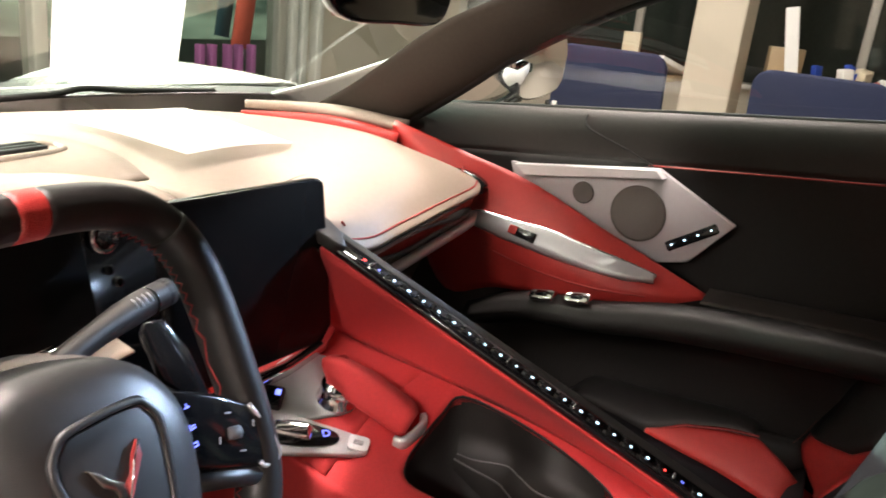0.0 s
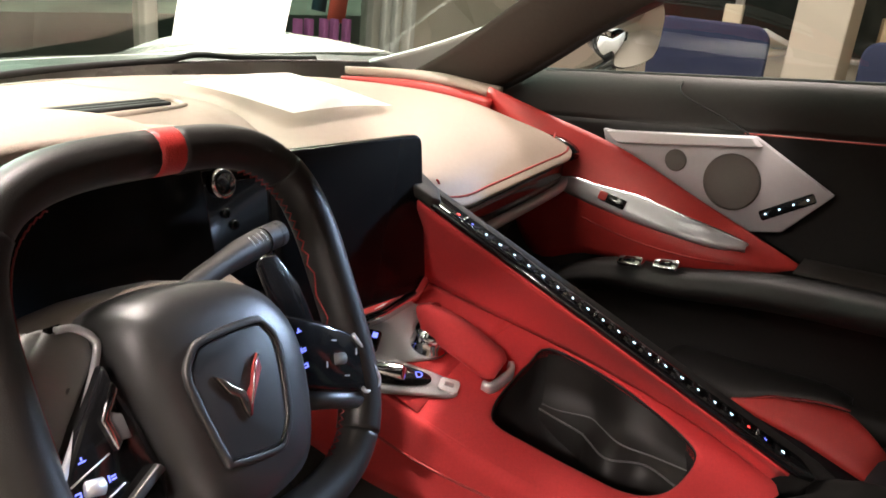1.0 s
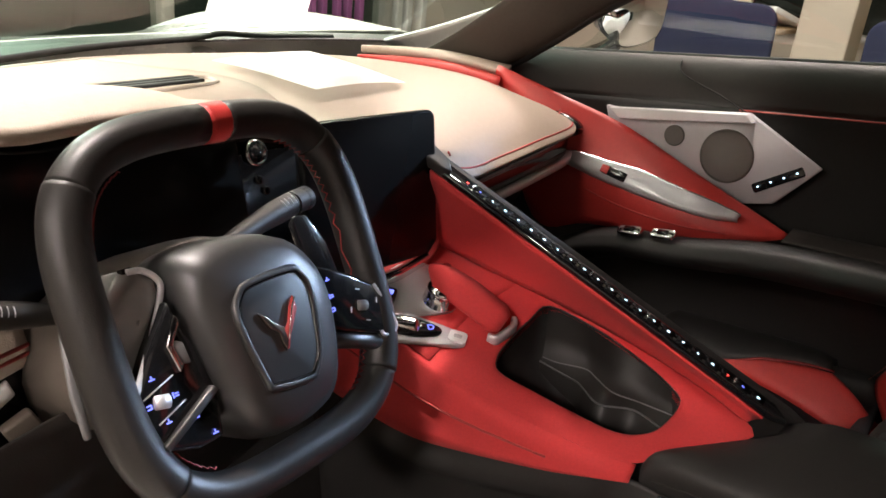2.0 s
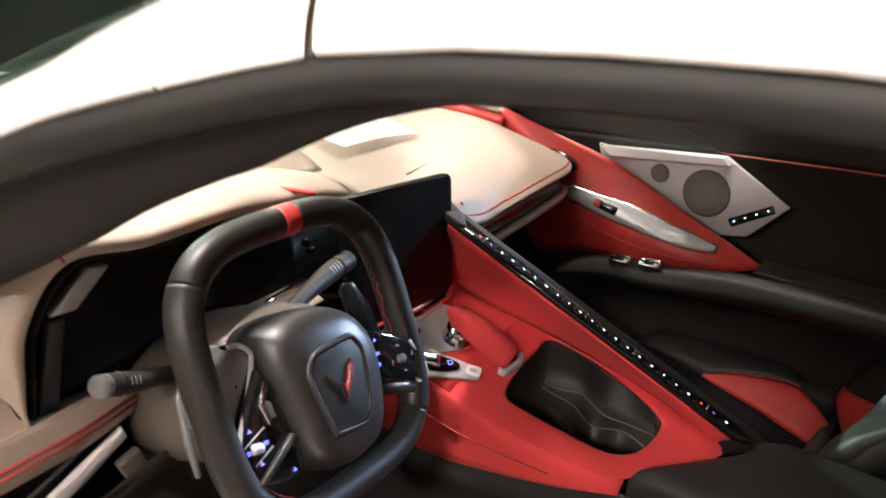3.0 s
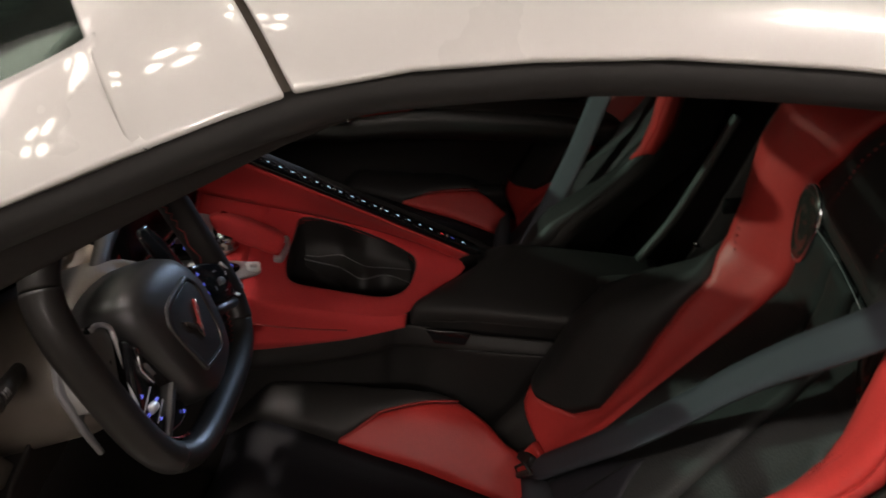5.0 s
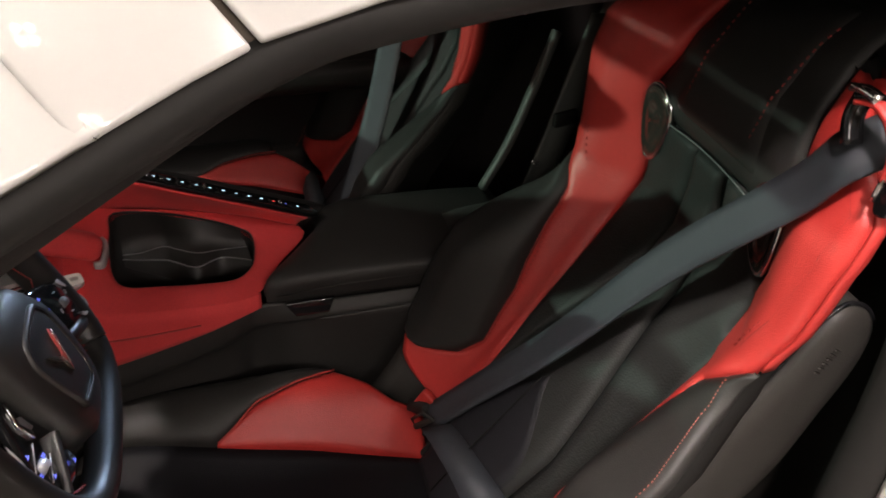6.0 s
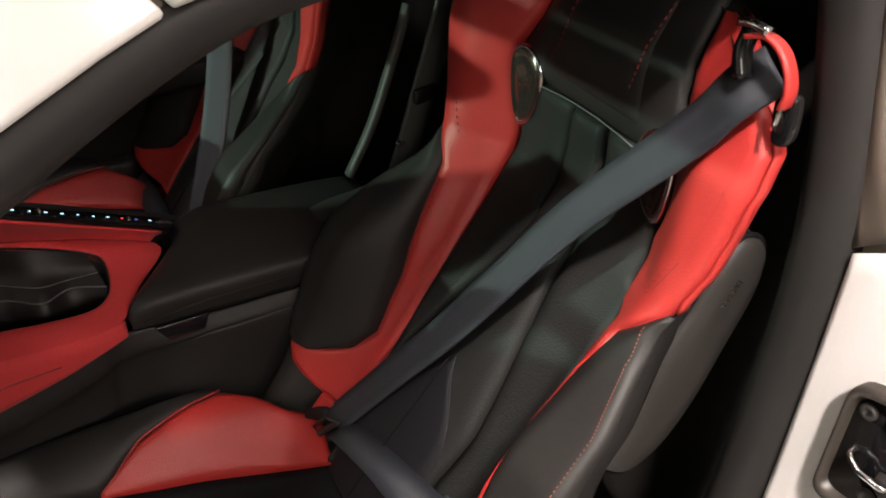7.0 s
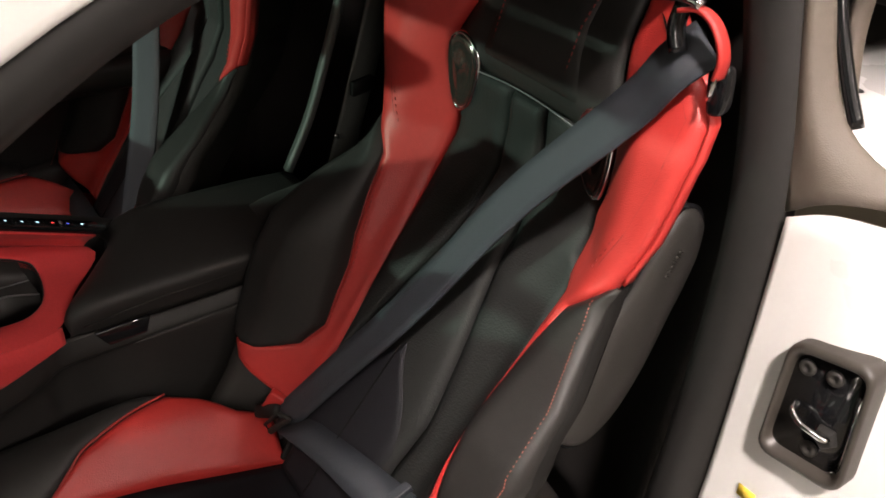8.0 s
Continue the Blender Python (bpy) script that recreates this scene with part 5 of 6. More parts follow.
pad = part("spoke", prism(SPOKE_R, WM @ pose(0, 0, -0.030), 0.034, 0.985), M_GLOSS, wheel, "gloss black control spoke", bevel=0.004)
part("spoke_trim", sweep(spline([WM @ Vector((x, y, 0.0045)) for x, y in ((0.1185, -0.0280), (0.1273, -0.0500), (0.1326, -0.0700), (0.1275, -0.0765), (0.1150, -0.0760), (0.1113, -0.0712))], 4), ring(0.0017, n=8)), M_SILVER, pad, "bright spoke edge trim")
part("lower_bar", sweep([WM @ Vector(p) for p in ((0.052, -0.058, -0.004), (0.085, -0.070, -0.004), (0.116, -0.083, -0.004))], ring(0.0075, n=10)), M_COVER, pad, "soft black lower spoke bar")
part("scroll_wheel", lathe([(0.003, -0.0055), (0.0048, -0.0045), (0.0048, 0.0045), (0.003, 0.0055)], axes(WM @ Vector((0.0968, -0.0412, 0.0040)), WM.to_3x3() @ Vector((0, 0.3, 1)), WM.to_3x3() @ Vector((0.3, 1, 0))), 18), M_GREY, pad, "knurled scroll wheel")
for n, (x, y) in enumerate(((0.0652, -0.0083), (0.0640, -0.0222), (0.0623, -0.0341))):
    key_icon(x, y, 0.0047, M_GLOWB, pad, n)
for x, y, w, h in ((0.0968, -0.0259, 0.005, 0.001), (0.1165, -0.0423, 0.001, 0.005), (0.0994, -0.0563, 0.005, 0.001), (0.0828, -0.0410, 0.001, 0.005)):
    part("icon", box(WM @ pose(x, y, 0.0045, 0, 0, -20), w, h, 0.0005), M_SILVER, pad, smooth=False)
pad = part("spoke", prism(SPOKE_L, WM @ pose(0, 0, -0.036), 0.034, 0.975), M_GLOSS, wheel, "gloss black control spoke", bevel=0.004)
part("scroll_wheel", lathe([(0.003, -0.0065), (0.0052, -0.0052), (0.0052, 0.0052), (0.003, 0.0065)], axes(WM @ Vector((-0.1108, -0.0447, -0.002)), WM.to_3x3() @ Vector((0, 0.25, 1)), WM.to_3x3() @ Vector((0.25, 1, 0))), 18), M_SILVER, pad, "knurled scroll wheel")
for x0, y0, x1, y1 in ((-0.1235, -0.0385, -0.0965, -0.0300), (-0.1180, -0.0590, -0.0930, -0.0505)):
    part("pad_line", sweep([WM @ Vector((x0, y0, -0.0012)), WM @ Vector((x1, y1, -0.0012))], ring(0.0006, n=5)), M_SILVER, pad)
for n, (x, y) in enumerate(((-0.1131, -0.0275), (-0.0997, -0.0438), (-0.1211, -0.0448), (-0.1106, -0.0605), (-0.0862, -0.0146), (-0.0889, -0.0650), (-0.0783, -0.0830))):
    key_icon(x, y, -0.0012, M_GLOWB, pad, n)
part("pad_bar", prism([(-0.0662, -0.0531), (-0.0706, -0.0478), (-0.1227, -0.0744), (-0.1195, -0.0796)], WM @ pose(0, 0, -0.006), 0.010, 0.97), M_COVER, pad, "satin black diagonal bar", bevel=0.0015)
part("mode_lever", prism([(-0.0825, 0.0110), (-0.0795, 0.0050), (-0.0884, -0.0062), (-0.0905, -0.0105), (-0.0871, -0.0265), (-0.0919, -0.0310), (-0.0965, -0.0096)], WM @ pose(0, 0, -0.004), 0.006, 0.97), M_CHROME, pad, "bright angled lever key", bevel=0.001)
part("lever_face", prism([(-0.0880, -0.0070), (-0.0820, -0.0106), (-0.0805, -0.0270), (-0.0871, -0.0255), (-0.0900, -0.0110)], WM @ pose(0, 0, -0.004), 0.005, 0.97), M_GREY, pad, "satin grey lever face", bevel=0.001)
left = part("left_spoke_cover", loft([[WM @ Vector((x * k - 0.1 * (1 - k), y * k + 0.012 * (1 - k), z)) for x, y in ((-0.1013, 0.0500), (-0.0894, 0.0500), (-0.0770, 0.0390), (-0.0775, 0.0270), (-0.0990, -0.0019), (-0.1187, -0.0264), (-0.1385, -0.0103), (-0.1343, 0.0111), (-0.1215, 0.0328))] for k, z in ((1.02, -0.055), (1.0, -0.024), (0.95, -0.0185), (0.6, -0.0175), (0.05, -0.0175))], wrap=True), M_PADGREY, wheel, "smooth grey left spoke cover")
part("cover_trim", sweep(spline([WM @ Vector(p) for p in ((-0.0960, 0.0490, -0.018), (-0.0850, 0.0470, -0.018), (-0.0765, 0.0380, -0.016), (-0.0770, 0.0275, -0.016), (-0.0985, -0.0020, -0.011), (-0.1290, -0.0374, -0.003), (-0.1375, -0.0563, 0.0), (-0.1370, -0.0790, 0.0))], 5), ring(0.0026, n=8)), M_SILVER, wheel, "bright spoke edge trim")
for x in (-0.0985, -0.0935):
    part("cover_notch", box(WM @ pose(x, 0.0500, -0.021), 0.003, 0.004, 0.006), M_PANEL, wheel, smooth=False)
for sgn in (-1, 1):
    part("paddle", prism([(sgn * x, y) for x, y in ((0.092, 0.045), (0.098, 0.052), (0.114, 0.050), (0.140 if sgn < 0 else 0.128, 0.02), (0.147 if sgn < 0 else 0.134, -0.025), (0.147 if sgn < 0 else 0.128, -0.058), (0.142 if sgn < 0 else 0.124, -0.058), (0.138 if sgn < 0 else 0.118, -0.02), (0.095, 0.005))], WM @ pose(0, 0.0, -0.056), 0.006), M_GREY if sgn < 0 else M_GLOSS, wheel, "satin metal shift paddle", bevel=0.002)
part("column_cowl", loft([[WM @ Vector((x * k, y * k - 0.02, z)) for x, y in ring(0.118, 0.082, 24)] for k, z in ((0.80, -0.066), (0.93, -0.078), (1.0, -0.11), (1.0, -0.24))], wrap=True, caps=True), M_COLUMN, wheel, "dark taupe steering column cowl")
for sgn, path in ((1, [WM.inverted() @ Vector(p) for p in ((-0.41, 0.61, 0.80), (-0.345, 0.629, 0.821), (-0.275, 0.651, 0.828), (-0.240, 0.660, 0.829))]), (-1, [WM.inverted() @ Vector(p) for p in ((-0.45, 0.655, 0.765), (-0.51, 0.633, 0.792), (-0.565, 0.612, 0.817), (-0.600, 0.599, 0.834))])):
    r0, r1 = (0.0100, 0.0125) if sgn > 0 else (0.0088, 0.0108)
    st = part("stalk", sweep(spline([WM @ Vector(p) for p in path], 6), lambda t: ring(r0 + (r1 - r0) * ease(0.4, 0.6, t), r0 + (r1 - r0) * ease(0.4, 0.6, t), 16)), M_STALK, wheel, "dark taupe control stalk")
    tip, back = WM @ Vector(path[-1]), WM @ Vector(path[-2])
    d = (tip - back).normalized()
    side = d.cross(Vector((0, -0.75, 0.66))).normalized()
    face = side.cross(d).normalized()
    for k in range(4 if sgn > 0 else 3):
        c = tip - d * (0.030 + 0.006 * k)
        part("stalk_mark", sweep([c + (face * math.cos(a) + side * math.sin(a)) * (r1 + 0.0004) for a in (-0.5, -0.25, 0.0, 0.25)], ring(0.0004, n=5)), M_SILVER, st)
    part("stalk_collar", sweep([tip - d * 0.024 + (face * math.cos(a) + side * math.sin(a)) * (r1 + 0.0002) for a in [2 * math.pi * i / 20 for i in range(20)]], ring(0.0010, n=5), closed=True), M_GLOSS, st)
    em = axes(tip, d.cross(Vector((0, 0, 1))), d.cross(d.cross(Vector((0, 0, 1)))) * -1)
    part("stalk_end", lathe([(r1, -0.002), (r1, 0.007), (r1 - 0.0012, 0.0085), (r1 - 0.0028, 0.0085), (r1 - 0.0034, 0.0065), (0.0005, 0.0065)], em), M_GREY if sgn < 0 else M_RUBBER, st, "satin ring at the stalk end")
    part("stalk_cap", lathe([(r1 - 0.0036, 0.0062), (r1 - 0.0045, 0.0078), (0.0005, 0.0082)], em), M_GLOSS, st)

# ---- seats ----
# seat back, by height: reach of the bolster ridge, inner and outer edge of the red upright, outer edge of the whole back
RIDGE = [(0.38, 0.195), (0.54, 0.095), (0.80, -0.083), (0.85, -0.112), (0.90, -0.120), (0.98, -0.122), (1.04, -0.135), (1.09, -0.165), (1.14, -0.215), (1.2, -0.29)]
BELLY = [(0.54, 0), (0.6, 0.012), (0.66, 0.033), (0.71, 0.040), (0.76, 0.02), (0.81, 0)]
CI = [(0.46, 0.084), (0.56, 0.096), (0.622, 0.104), (0.657, 0.110), (0.729, 0.121), (0.797, 0.129), (0.85, 0.126), (0.871, 0.124), (0.889, 0.130), (0.907, 0.134), (0.936, 0.141), (0.971, 0.139), (1.015, 0.118), (1.05, 0.110), (1.10, 0.10)]
RO = [(0.488, 0.10), (0.496, 0.139), (0.504, 0.160), (0.525, 0.192), (0.543, 0.230), (0.548, 0.20), (0.553, 0.175), (0.563, 0.150), (0.591, 0.139), (0.631, 0.146), (0.667, 0.150), (0.731, 0.162), (0.786, 0.175), (0.806, 0.182), (0.824, 0.194), (0.838, 0.206), (0.846, 0.2135), (0.861, 0.218), (0.90, 0.230), (0.942, 0.238), (0.99, 0.245), (1.02, 0.243), (1.045, 0.225), (1.061, 0.19), (1.078, 0.14), (1.085, 0.112)]
OUT = [(0.38, 0.205), (0.50, 0.215), (0.543, 0.232), (0.57, 0.252), (0.62, 0.268), (0.70, 0.270), (0.756, 0.254), (0.80, 0.226), (0.83, 0.215), (0.861, 0.219), (0.90, 0.231), (0.942, 0.239), (0.99, 0.246), (1.02, 0.244), (1.045, 0.226), (1.061, 0.191), (1.078, 0.14), (1.09, 0.11)]


def back_y(a, z):
    """Forward reach of the seat back's face."""
    aa = abs(a)
    dish = lerp([(0.8, 0.06), (1.0, 0.035)], z) * (1 - ease(0.12, 0.20, aa))
    return lerp(RIDGE, z) - dish + lerp(BELLY, z) * ease(0.135, 0.20, aa) - 0.9 * max(0, aa - 0.258)


def levels(table, z0, z1, step=0.009):
    """Heights from z0 to z1 that keep every key of the table."""
    out = sorted({z0, z1, *[z for z, _ in table if z0 < z < z1]})
    return [a + (b - a) * i / n for a, b in zip(out[:-1], out[1:]) for n in [max(1, math.ceil((b - a) / step))] for i in range(n)] + [z1]


def back_patch(lo, hi, zs, bulge, sgn, nu=10, edge_w=0.012):
    """A padded piece of the back between two edges, rounded off towards them."""
    rows = []
    for z in zs:
        a0, a1 = lo(z), hi(z)
        row = []
        for i in range(nu + 1):
            u = i / nu
            a = a0 + (a1 - a0) * u
            d = min(a - a0, a1 - a, 1.2 * (z - zs[0]) + 0.002, 1.2 * (zs[-1] - z) + 0.002) / edge_w
            row.append((sgn * a, back_y(a, z) + bulge * math.sin(math.pi / 2 * min(1, max(0, d))), z))
        rows.append(row)
    return loft(rows)


def cush_z(a, y):
    aa = abs(a)
    return 0.395 - 0.09 * max(0, 0.25 - y) + 0.02 * ease(0.3, 0.5, y) - 0.06 * ease(0.50, 0.58, y) + 0.085 * ease(0.085, 0.20, aa) * (1 - 0.55 * ease(0.25, 0.55, y)) - 0.05 * ease(0.215, 0.262, aa)


def cush_patch(lo, hi, y0, y1, bulge, sgn, nu=10, ny=24):
    rows = []
    for j in range(ny + 1):
        y = y0 + (y1 - y0) * j / ny
        a0, a1 = lo(y), hi(y)
        row = []
        for i in range(nu + 1):
            u = i / nu
            a = a0 + (a1 - a0) * u
            edge = min(1, 6 * min(u, 1 - u)) * min(1, 10 * min(j / ny, 1 - j / ny) + 0.15)
            row.append((sgn * a, y, cush_z(a, y) + bulge * math.sqrt(max(0, edge))))
        rows.append(row)
    return loft(rows)


def on_back(a, z, lift):
    return Vector((a, back_y(a, z) + lift, z))


def stitches(path, step=0.006, size=0.0009):
    """A row of short separate thread stitches along a path."""
    bm = bmesh.new()
    run, last = 0.0, Vector(path[0])
    for p in path[1:]:
        p = Vector(p)
        run += (p - last).length
        if run >= step:
            d = (p - last).normalized()
            up = d.cross(Vector((0.3, 0.5, 0.8))).normalized()
            sd = d.cross(up)
            ends = [[bm.verts.new(p + d * (k * step * 0.32) + up * (x * size) + sd * (y * size)) for x, y in ((1, 0), (0, 1), (-1, 0), (0, -1))] for k in (-1, 1)]
            for i in range(4):
                bm.faces.new((ends[0][i], ends[0][(i + 1) % 4], ends[1][(i + 1) % 4], ends[1][i]))
            run = 0.0
        last = p
    return bm


def seat(name, label, at, outer, slide=(0, 0, 0), red_wide=1.0):
    s = thing(name, label, "car seat", (0, 0, 0), group="car seats")
    ci, ro, out = (lambda z: lerp(CI, z)), (lambda z: lerp(RO, z)), (lambda z: lerp(OUT, z))

    def bound(z):
        return lerp([(0.44, 0.075), (0.60, 0.088), (0.64, 0.078), (0.70, 0.060), (0.76, 0.040), (0.84, 0.030), (0.94, 0.026)], z)

    # the worn outer bolster: its seam lies further out lower down
    FIRM = [(0.488, 0.214), (0.543, 0.214), (0.60, 0.203), (0.664, 0.190), (0.697, 0.178), (0.733, 0.168), (0.764, 0.164), (0.80, 0.172), (0.806, 0.178)] + [q for q in RO if q[0] > 0.81]
    zs = levels(CI, 0.44, 0.945)
    part("back_insert", back_patch(lambda z: -bound(z), bound, zs, 0.013, 1, 12, 0.006), M_INSERT, s, "black perforated leather back insert", solid=0.02)
    for k in (-1, 1):
        ci, ro = (lambda z: lerp(CI, z)), (lambda z: lerp(RO, z))
        if k < 0:
            ro = lambda z: lerp(FIRM, z)
            ci = lambda z: max(lerp(CI, z), lerp(FIRM, z) - 0.016 - 0.2 * max(0, z - 0.74)) if z < 0.806 else lerp(CI, z)
        part("back_insert_side", back_patch(bound, ci, zs, 0.010, k, 8, 0.006), M_INSERT, s, "black leather side of the back insert", solid=0.02)
    low = lambda z: 0.001 + (bound(z) - 0.005) * (1 - ease(0.56, 0.665, z))
    # panel coloured dark for the shadow below z 0.66
    part("lower_insert", back_patch(lambda z: -low(z), low, levels(CI, 0.44, 0.665), 0.0165, 1, 14, 0.008), M_LOWER, s, "navy-black leather lower back panel, shade in its colour", solid=0.01)
    part("lower_seam", sweep([on_back(0, 0.46 + 0.19 * i / 20, 0.0255) for i in range(21)], ring(0.0010, n=6)), M_PANEL, s)
    ci = lambda z: lerp(CI, z)
    neck = spline([(x, 0.950 - 0.9 * x * x) for x in (-0.115, -0.08, -0.04, 0, 0.04, 0.08, 0.115)], 5)
    part("neck_piping", sweep([on_back(p.x, p.y, 0.0135) for p in neck], ring(0.0009, n=6)), M_GREY, s, "fine grey piping")
    part("headrest", back_patch(lambda z: -ci(z) + 0.004, lambda z: ci(z) - 0.004, levels(CI, 0.942, 1.135), 0.010, 1, 18, 0.03), M_BLACK, s, "black leather integrated headrest", solid=0.03)
    part("head_roll", back_patch(lambda z: -ci(z) * 0.62, lambda z: ci(z) * 0.62, levels(CI, 0.965, 1.125), 0.016, 1, 12, 0.016), M_BLACK, s, "dark leather headrest pad", solid=0.01)
    for k in (-1, 1):
        ci, ro = (lambda z: lerp(CI, z)), (lambda z: lerp(RO, z))
        if k < 0:
            ro = lambda z: lerp(FIRM, z)
            ci = lambda z: max(lerp(CI, z), lerp(FIRM, z) - 0.016 - 0.2 * max(0, z - 0.74)) if z < 0.806 else lerp(CI, z)
        part("headrest_stitch", stitches([on_back(k * 0.058, 0.975 + 0.13 * i / 40, 0.0165) for i in range(41)]), M_STITCH, s, "red stitched seam")
        red = part("red_upright", back_patch(ci, ro, levels(RO, 0.488, 1.085), 0.010, k, 12, 0.010), M_RED, s, "smooth red leather upright", solid=0.02)
        part("side_bolster", back_patch(ro, lambda z: max(out(z), ro(z) + 0.001), levels(RO, 0.543, 0.846), 0.012, k, 14, 0.010), M_BLACK, s, "padded black leather side bolster", solid=0.02)
        seam = levels(RO, 0.546, 0.846, 0.004)
        part("bolster_seam", sweep([on_back(k * ro(z), z, 0.0025) for z in seam], ring(0.0012, n=6)), M_STITCH, s, "red stitched seam")
        ridge = [on_back(k * (out(z) - 0.010), z, 0.0155) for z in [0.50 + 0.335 * i / 300 for i in range(301)]]
        if k == outer:
            part("bolster_stitch", stitches(ridge, 0.0034, 0.0007), M_THREAD, s, "red stitched seam")
        crease = [on_back(k * lerp([(0.842, 0.182), (0.893, 0.202), (0.967, 0.222), (1.02, 0.226), (1.045, 0.205), (1.07, 0.155)], z), z, 0.0105) for z in [0.845 + 0.222 * i / 80 for i in range(81)]]
        part("upright_seam", sweep(crease, ring(0.0011, n=6)), M_STITCH, red)
        part("upright_stitch", stitches([p + Vector((-k * 0.006, 0, 0)) for p in crease]), M_STITCH, red)
        part("upright_stitch", stitches([on_back(k * (ro(z) - 0.007), z, 0.0105) for z in [0.60 + 0.19 * i / 60 for i in range(61)]]), M_STITCH, red)
        # outer wrap of the back
        rows = []
        for z in levels(OUT, 0.38, 1.09, 0.02):
            a, y = out(z), back_y(out(z), z)
            a -= 0.022 * ease(0.83, 0.88, z)
            rows.append([(k * a, y + 0.002, z), (k * (a + 0.004), y - 0.012, z), (k * (a - 0.006), y - 0.03, z), (k * (a - 0.045), y - 0.05, z), (k * (a - 0.08), y - 0.12, z), (0, y - 0.15, z)])
        # outer side takes a blacker colour for the shade in the pad gap
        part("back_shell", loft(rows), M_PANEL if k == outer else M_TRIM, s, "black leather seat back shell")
        rows = []
        for z in levels(OUT, 0.852, 1.085, 0.02):
            a, y = out(z), back_y(out(z), z)
            rows.append([(k * (a + 0.001), y + 0.004, z), (k * (a - 0.001), y - 0.010, z), (k * (a - 0.024), y - 0.026, z)])
        part("upright_side", loft(rows), M_RED, s, "red leather outer side of the upright", solid=0.003)
        # harness slot: bezel round a dark opening
        bz = [on_back(k * a, z, 0.012) for a, z in ((0.136, 0.962), (0.120, 0.978), (0.096, 0.970), (0.086, 0.945), (0.100, 0.900), (0.122, 0.884), (0.134, 0.912))]
        c = sum(bz, Vector()) / len(bz)
        ringp = spline(bz, 4, True)
        slot = part("harness_slot", loft([ringp, [c + (p - c) * 0.86 + Vector((0, 0.006, 0)) for p in ringp], [c + (p - c) * 0.70 + Vector((0, 0.003, 0)) for p in ringp], [c + (p - c) * 0.4 + Vector((0, 0.008, 0)) for p in ringp], [c + (p - c) * 0.05 + Vector((0, 0.009, 0)) for p in ringp]], wrap=True), M_SMOKE, s, "dark reflective harness slot")
        part("slot_bezel", sweep(ringp, ring(0.0035, n=8), closed=True, up=(0, 1, 0)), M_CHROME, slot, "polished harness slot bezel")
    # cushion
    part("cushion_insert", cush_patch(lambda y: -(0.097 + 0.11 * max(0, y)), lambda y: 0.097 + 0.11 * max(0, y), 0.05, 0.56, 0.01, 1, 18, 30), M_LOWER, s, "navy-black leather cushion, shade in its colour", solid=0.03)
    inn = lambda y: 0.097 + 0.11 * max(0, y)
    red = lambda y: inn(y) + red_wide * (lerp([(0.085, 0.150), (0.10, 0.161), (0.131, 0.170), (0.17, 0.196), (0.209, 0.217), (0.285, 0.191), (0.324, 0.178), (0.36, 0.152), (0.38, 0.1395)], y) - inn(y))
    for k in (-1, 1):
        part("cushion_red", cush_patch(inn, red, 0.085, 0.38, 0.008, k, 12, 40), M_RED, s, "red leather cushion bolster", solid=0.02)
        part("cushion_bolster", cush_patch(lambda y: red(y) if y < 0.38 else inn(y), lambda y: 0.258 - 0.08 * ease(0.45, 0.58, y), 0.215, 0.57, 0.008, k, 10, 40), M_BLACK, s, "black leather cushion bolster", solid=0.02)
        part("cushion_seam", sweep(spline([(k * red(y), y, cush_z(red(y), y) + 0.006) for y in (0.209, 0.24, 0.26, 0.285, 0.30, 0.324, 0.345, 0.36, 0.379)], 4), ring(0.0018, n=6)), M_STITCH, s, "red stitched seam")
        part("cushion_side", loft([[(k * 0.256, y, cush_z(0.256, y)) for y in (0.05, 0.2, 0.35, 0.5)], [(k * 0.265, y, 0.33) for y in (0.05, 0.2, 0.35, 0.5)], [(k * 0.25, y, 0.2) for y in (0.05, 0.2, 0.35, 0.5)]]), M_BLACK, s, "black seat side valance", solid=0.01)
    part("cushion_front", loft([[(x, 0.555, cush_z(x, 0.555)) for x in (-0.18, -0.09, 0, 0.09, 0.18)], [(x, 0.56, 0.2) for x in (-0.18, -0.09, 0, 0.09, 0.18)]]), M_BLACK, s, "black cushion front", solid=0.02)
    for ob in s.children:
        if ob.name.startswith("cushion"):
            ob.data.transform(Matrix.Translation(slide))
    bpy.context.view_layer.update()
    s.matrix_world = pose(*at)
    bpy.context.view_layer.update()
    return s


D_AT, P_AT = Vector((-0.352, 0.0, 0.0)), Vector((0.402, 0.072, -0.050))
seat("car_seat", "black and red leather sports seat with belt across it", D_AT, -1, (0, 0, 0.006))
seat("car_seat", "black and red leather passenger sports seat", P_AT, 1, (0, -0.037, 0.05), 0.62)
# airbag pad on the outer side of the driver seat
pod2 = thing("side_airbag_pad", "black padded airbag panel beside the driver seat back", "airbag panel", (-0.60, -0.1, 0.82))
PADM = Matrix(((0, 0, -1, -0.553), (1, 0, 0, 0), (0, 1, 0, 0), (0, 0, 0, 1)))
PAD = spline([(-0.172, 0.912), (-0.194, 0.912), (-0.212, 0.895), (-0.218, 0.870), (-0.213, 0.832), (-0.200, 0.783), (-0.182, 0.714), (-0.157, 0.659), (-0.126, 0.630), (-0.097, 0.636), (-0.077, 0.664), (-0.078, 0.730), (-0.095, 0.770), (-0.113, 0.805), (-0.133, 0.840), (-0.152, 0.885)], 5, True)
mid_pad = Vector((-0.15, 0.78))
part("pad", loft([[PADM @ Vector((*(mid_pad + (p - mid_pad) * k), h)) for p in PAD] for k, h in ((1.0, -0.03), (1.0, 0.008), (0.975, 0.014), (0.9, 0.018), (0.5, 0.022), (0.05, 0.023))], wrap=True, caps=True), M_TRIM, pod2)
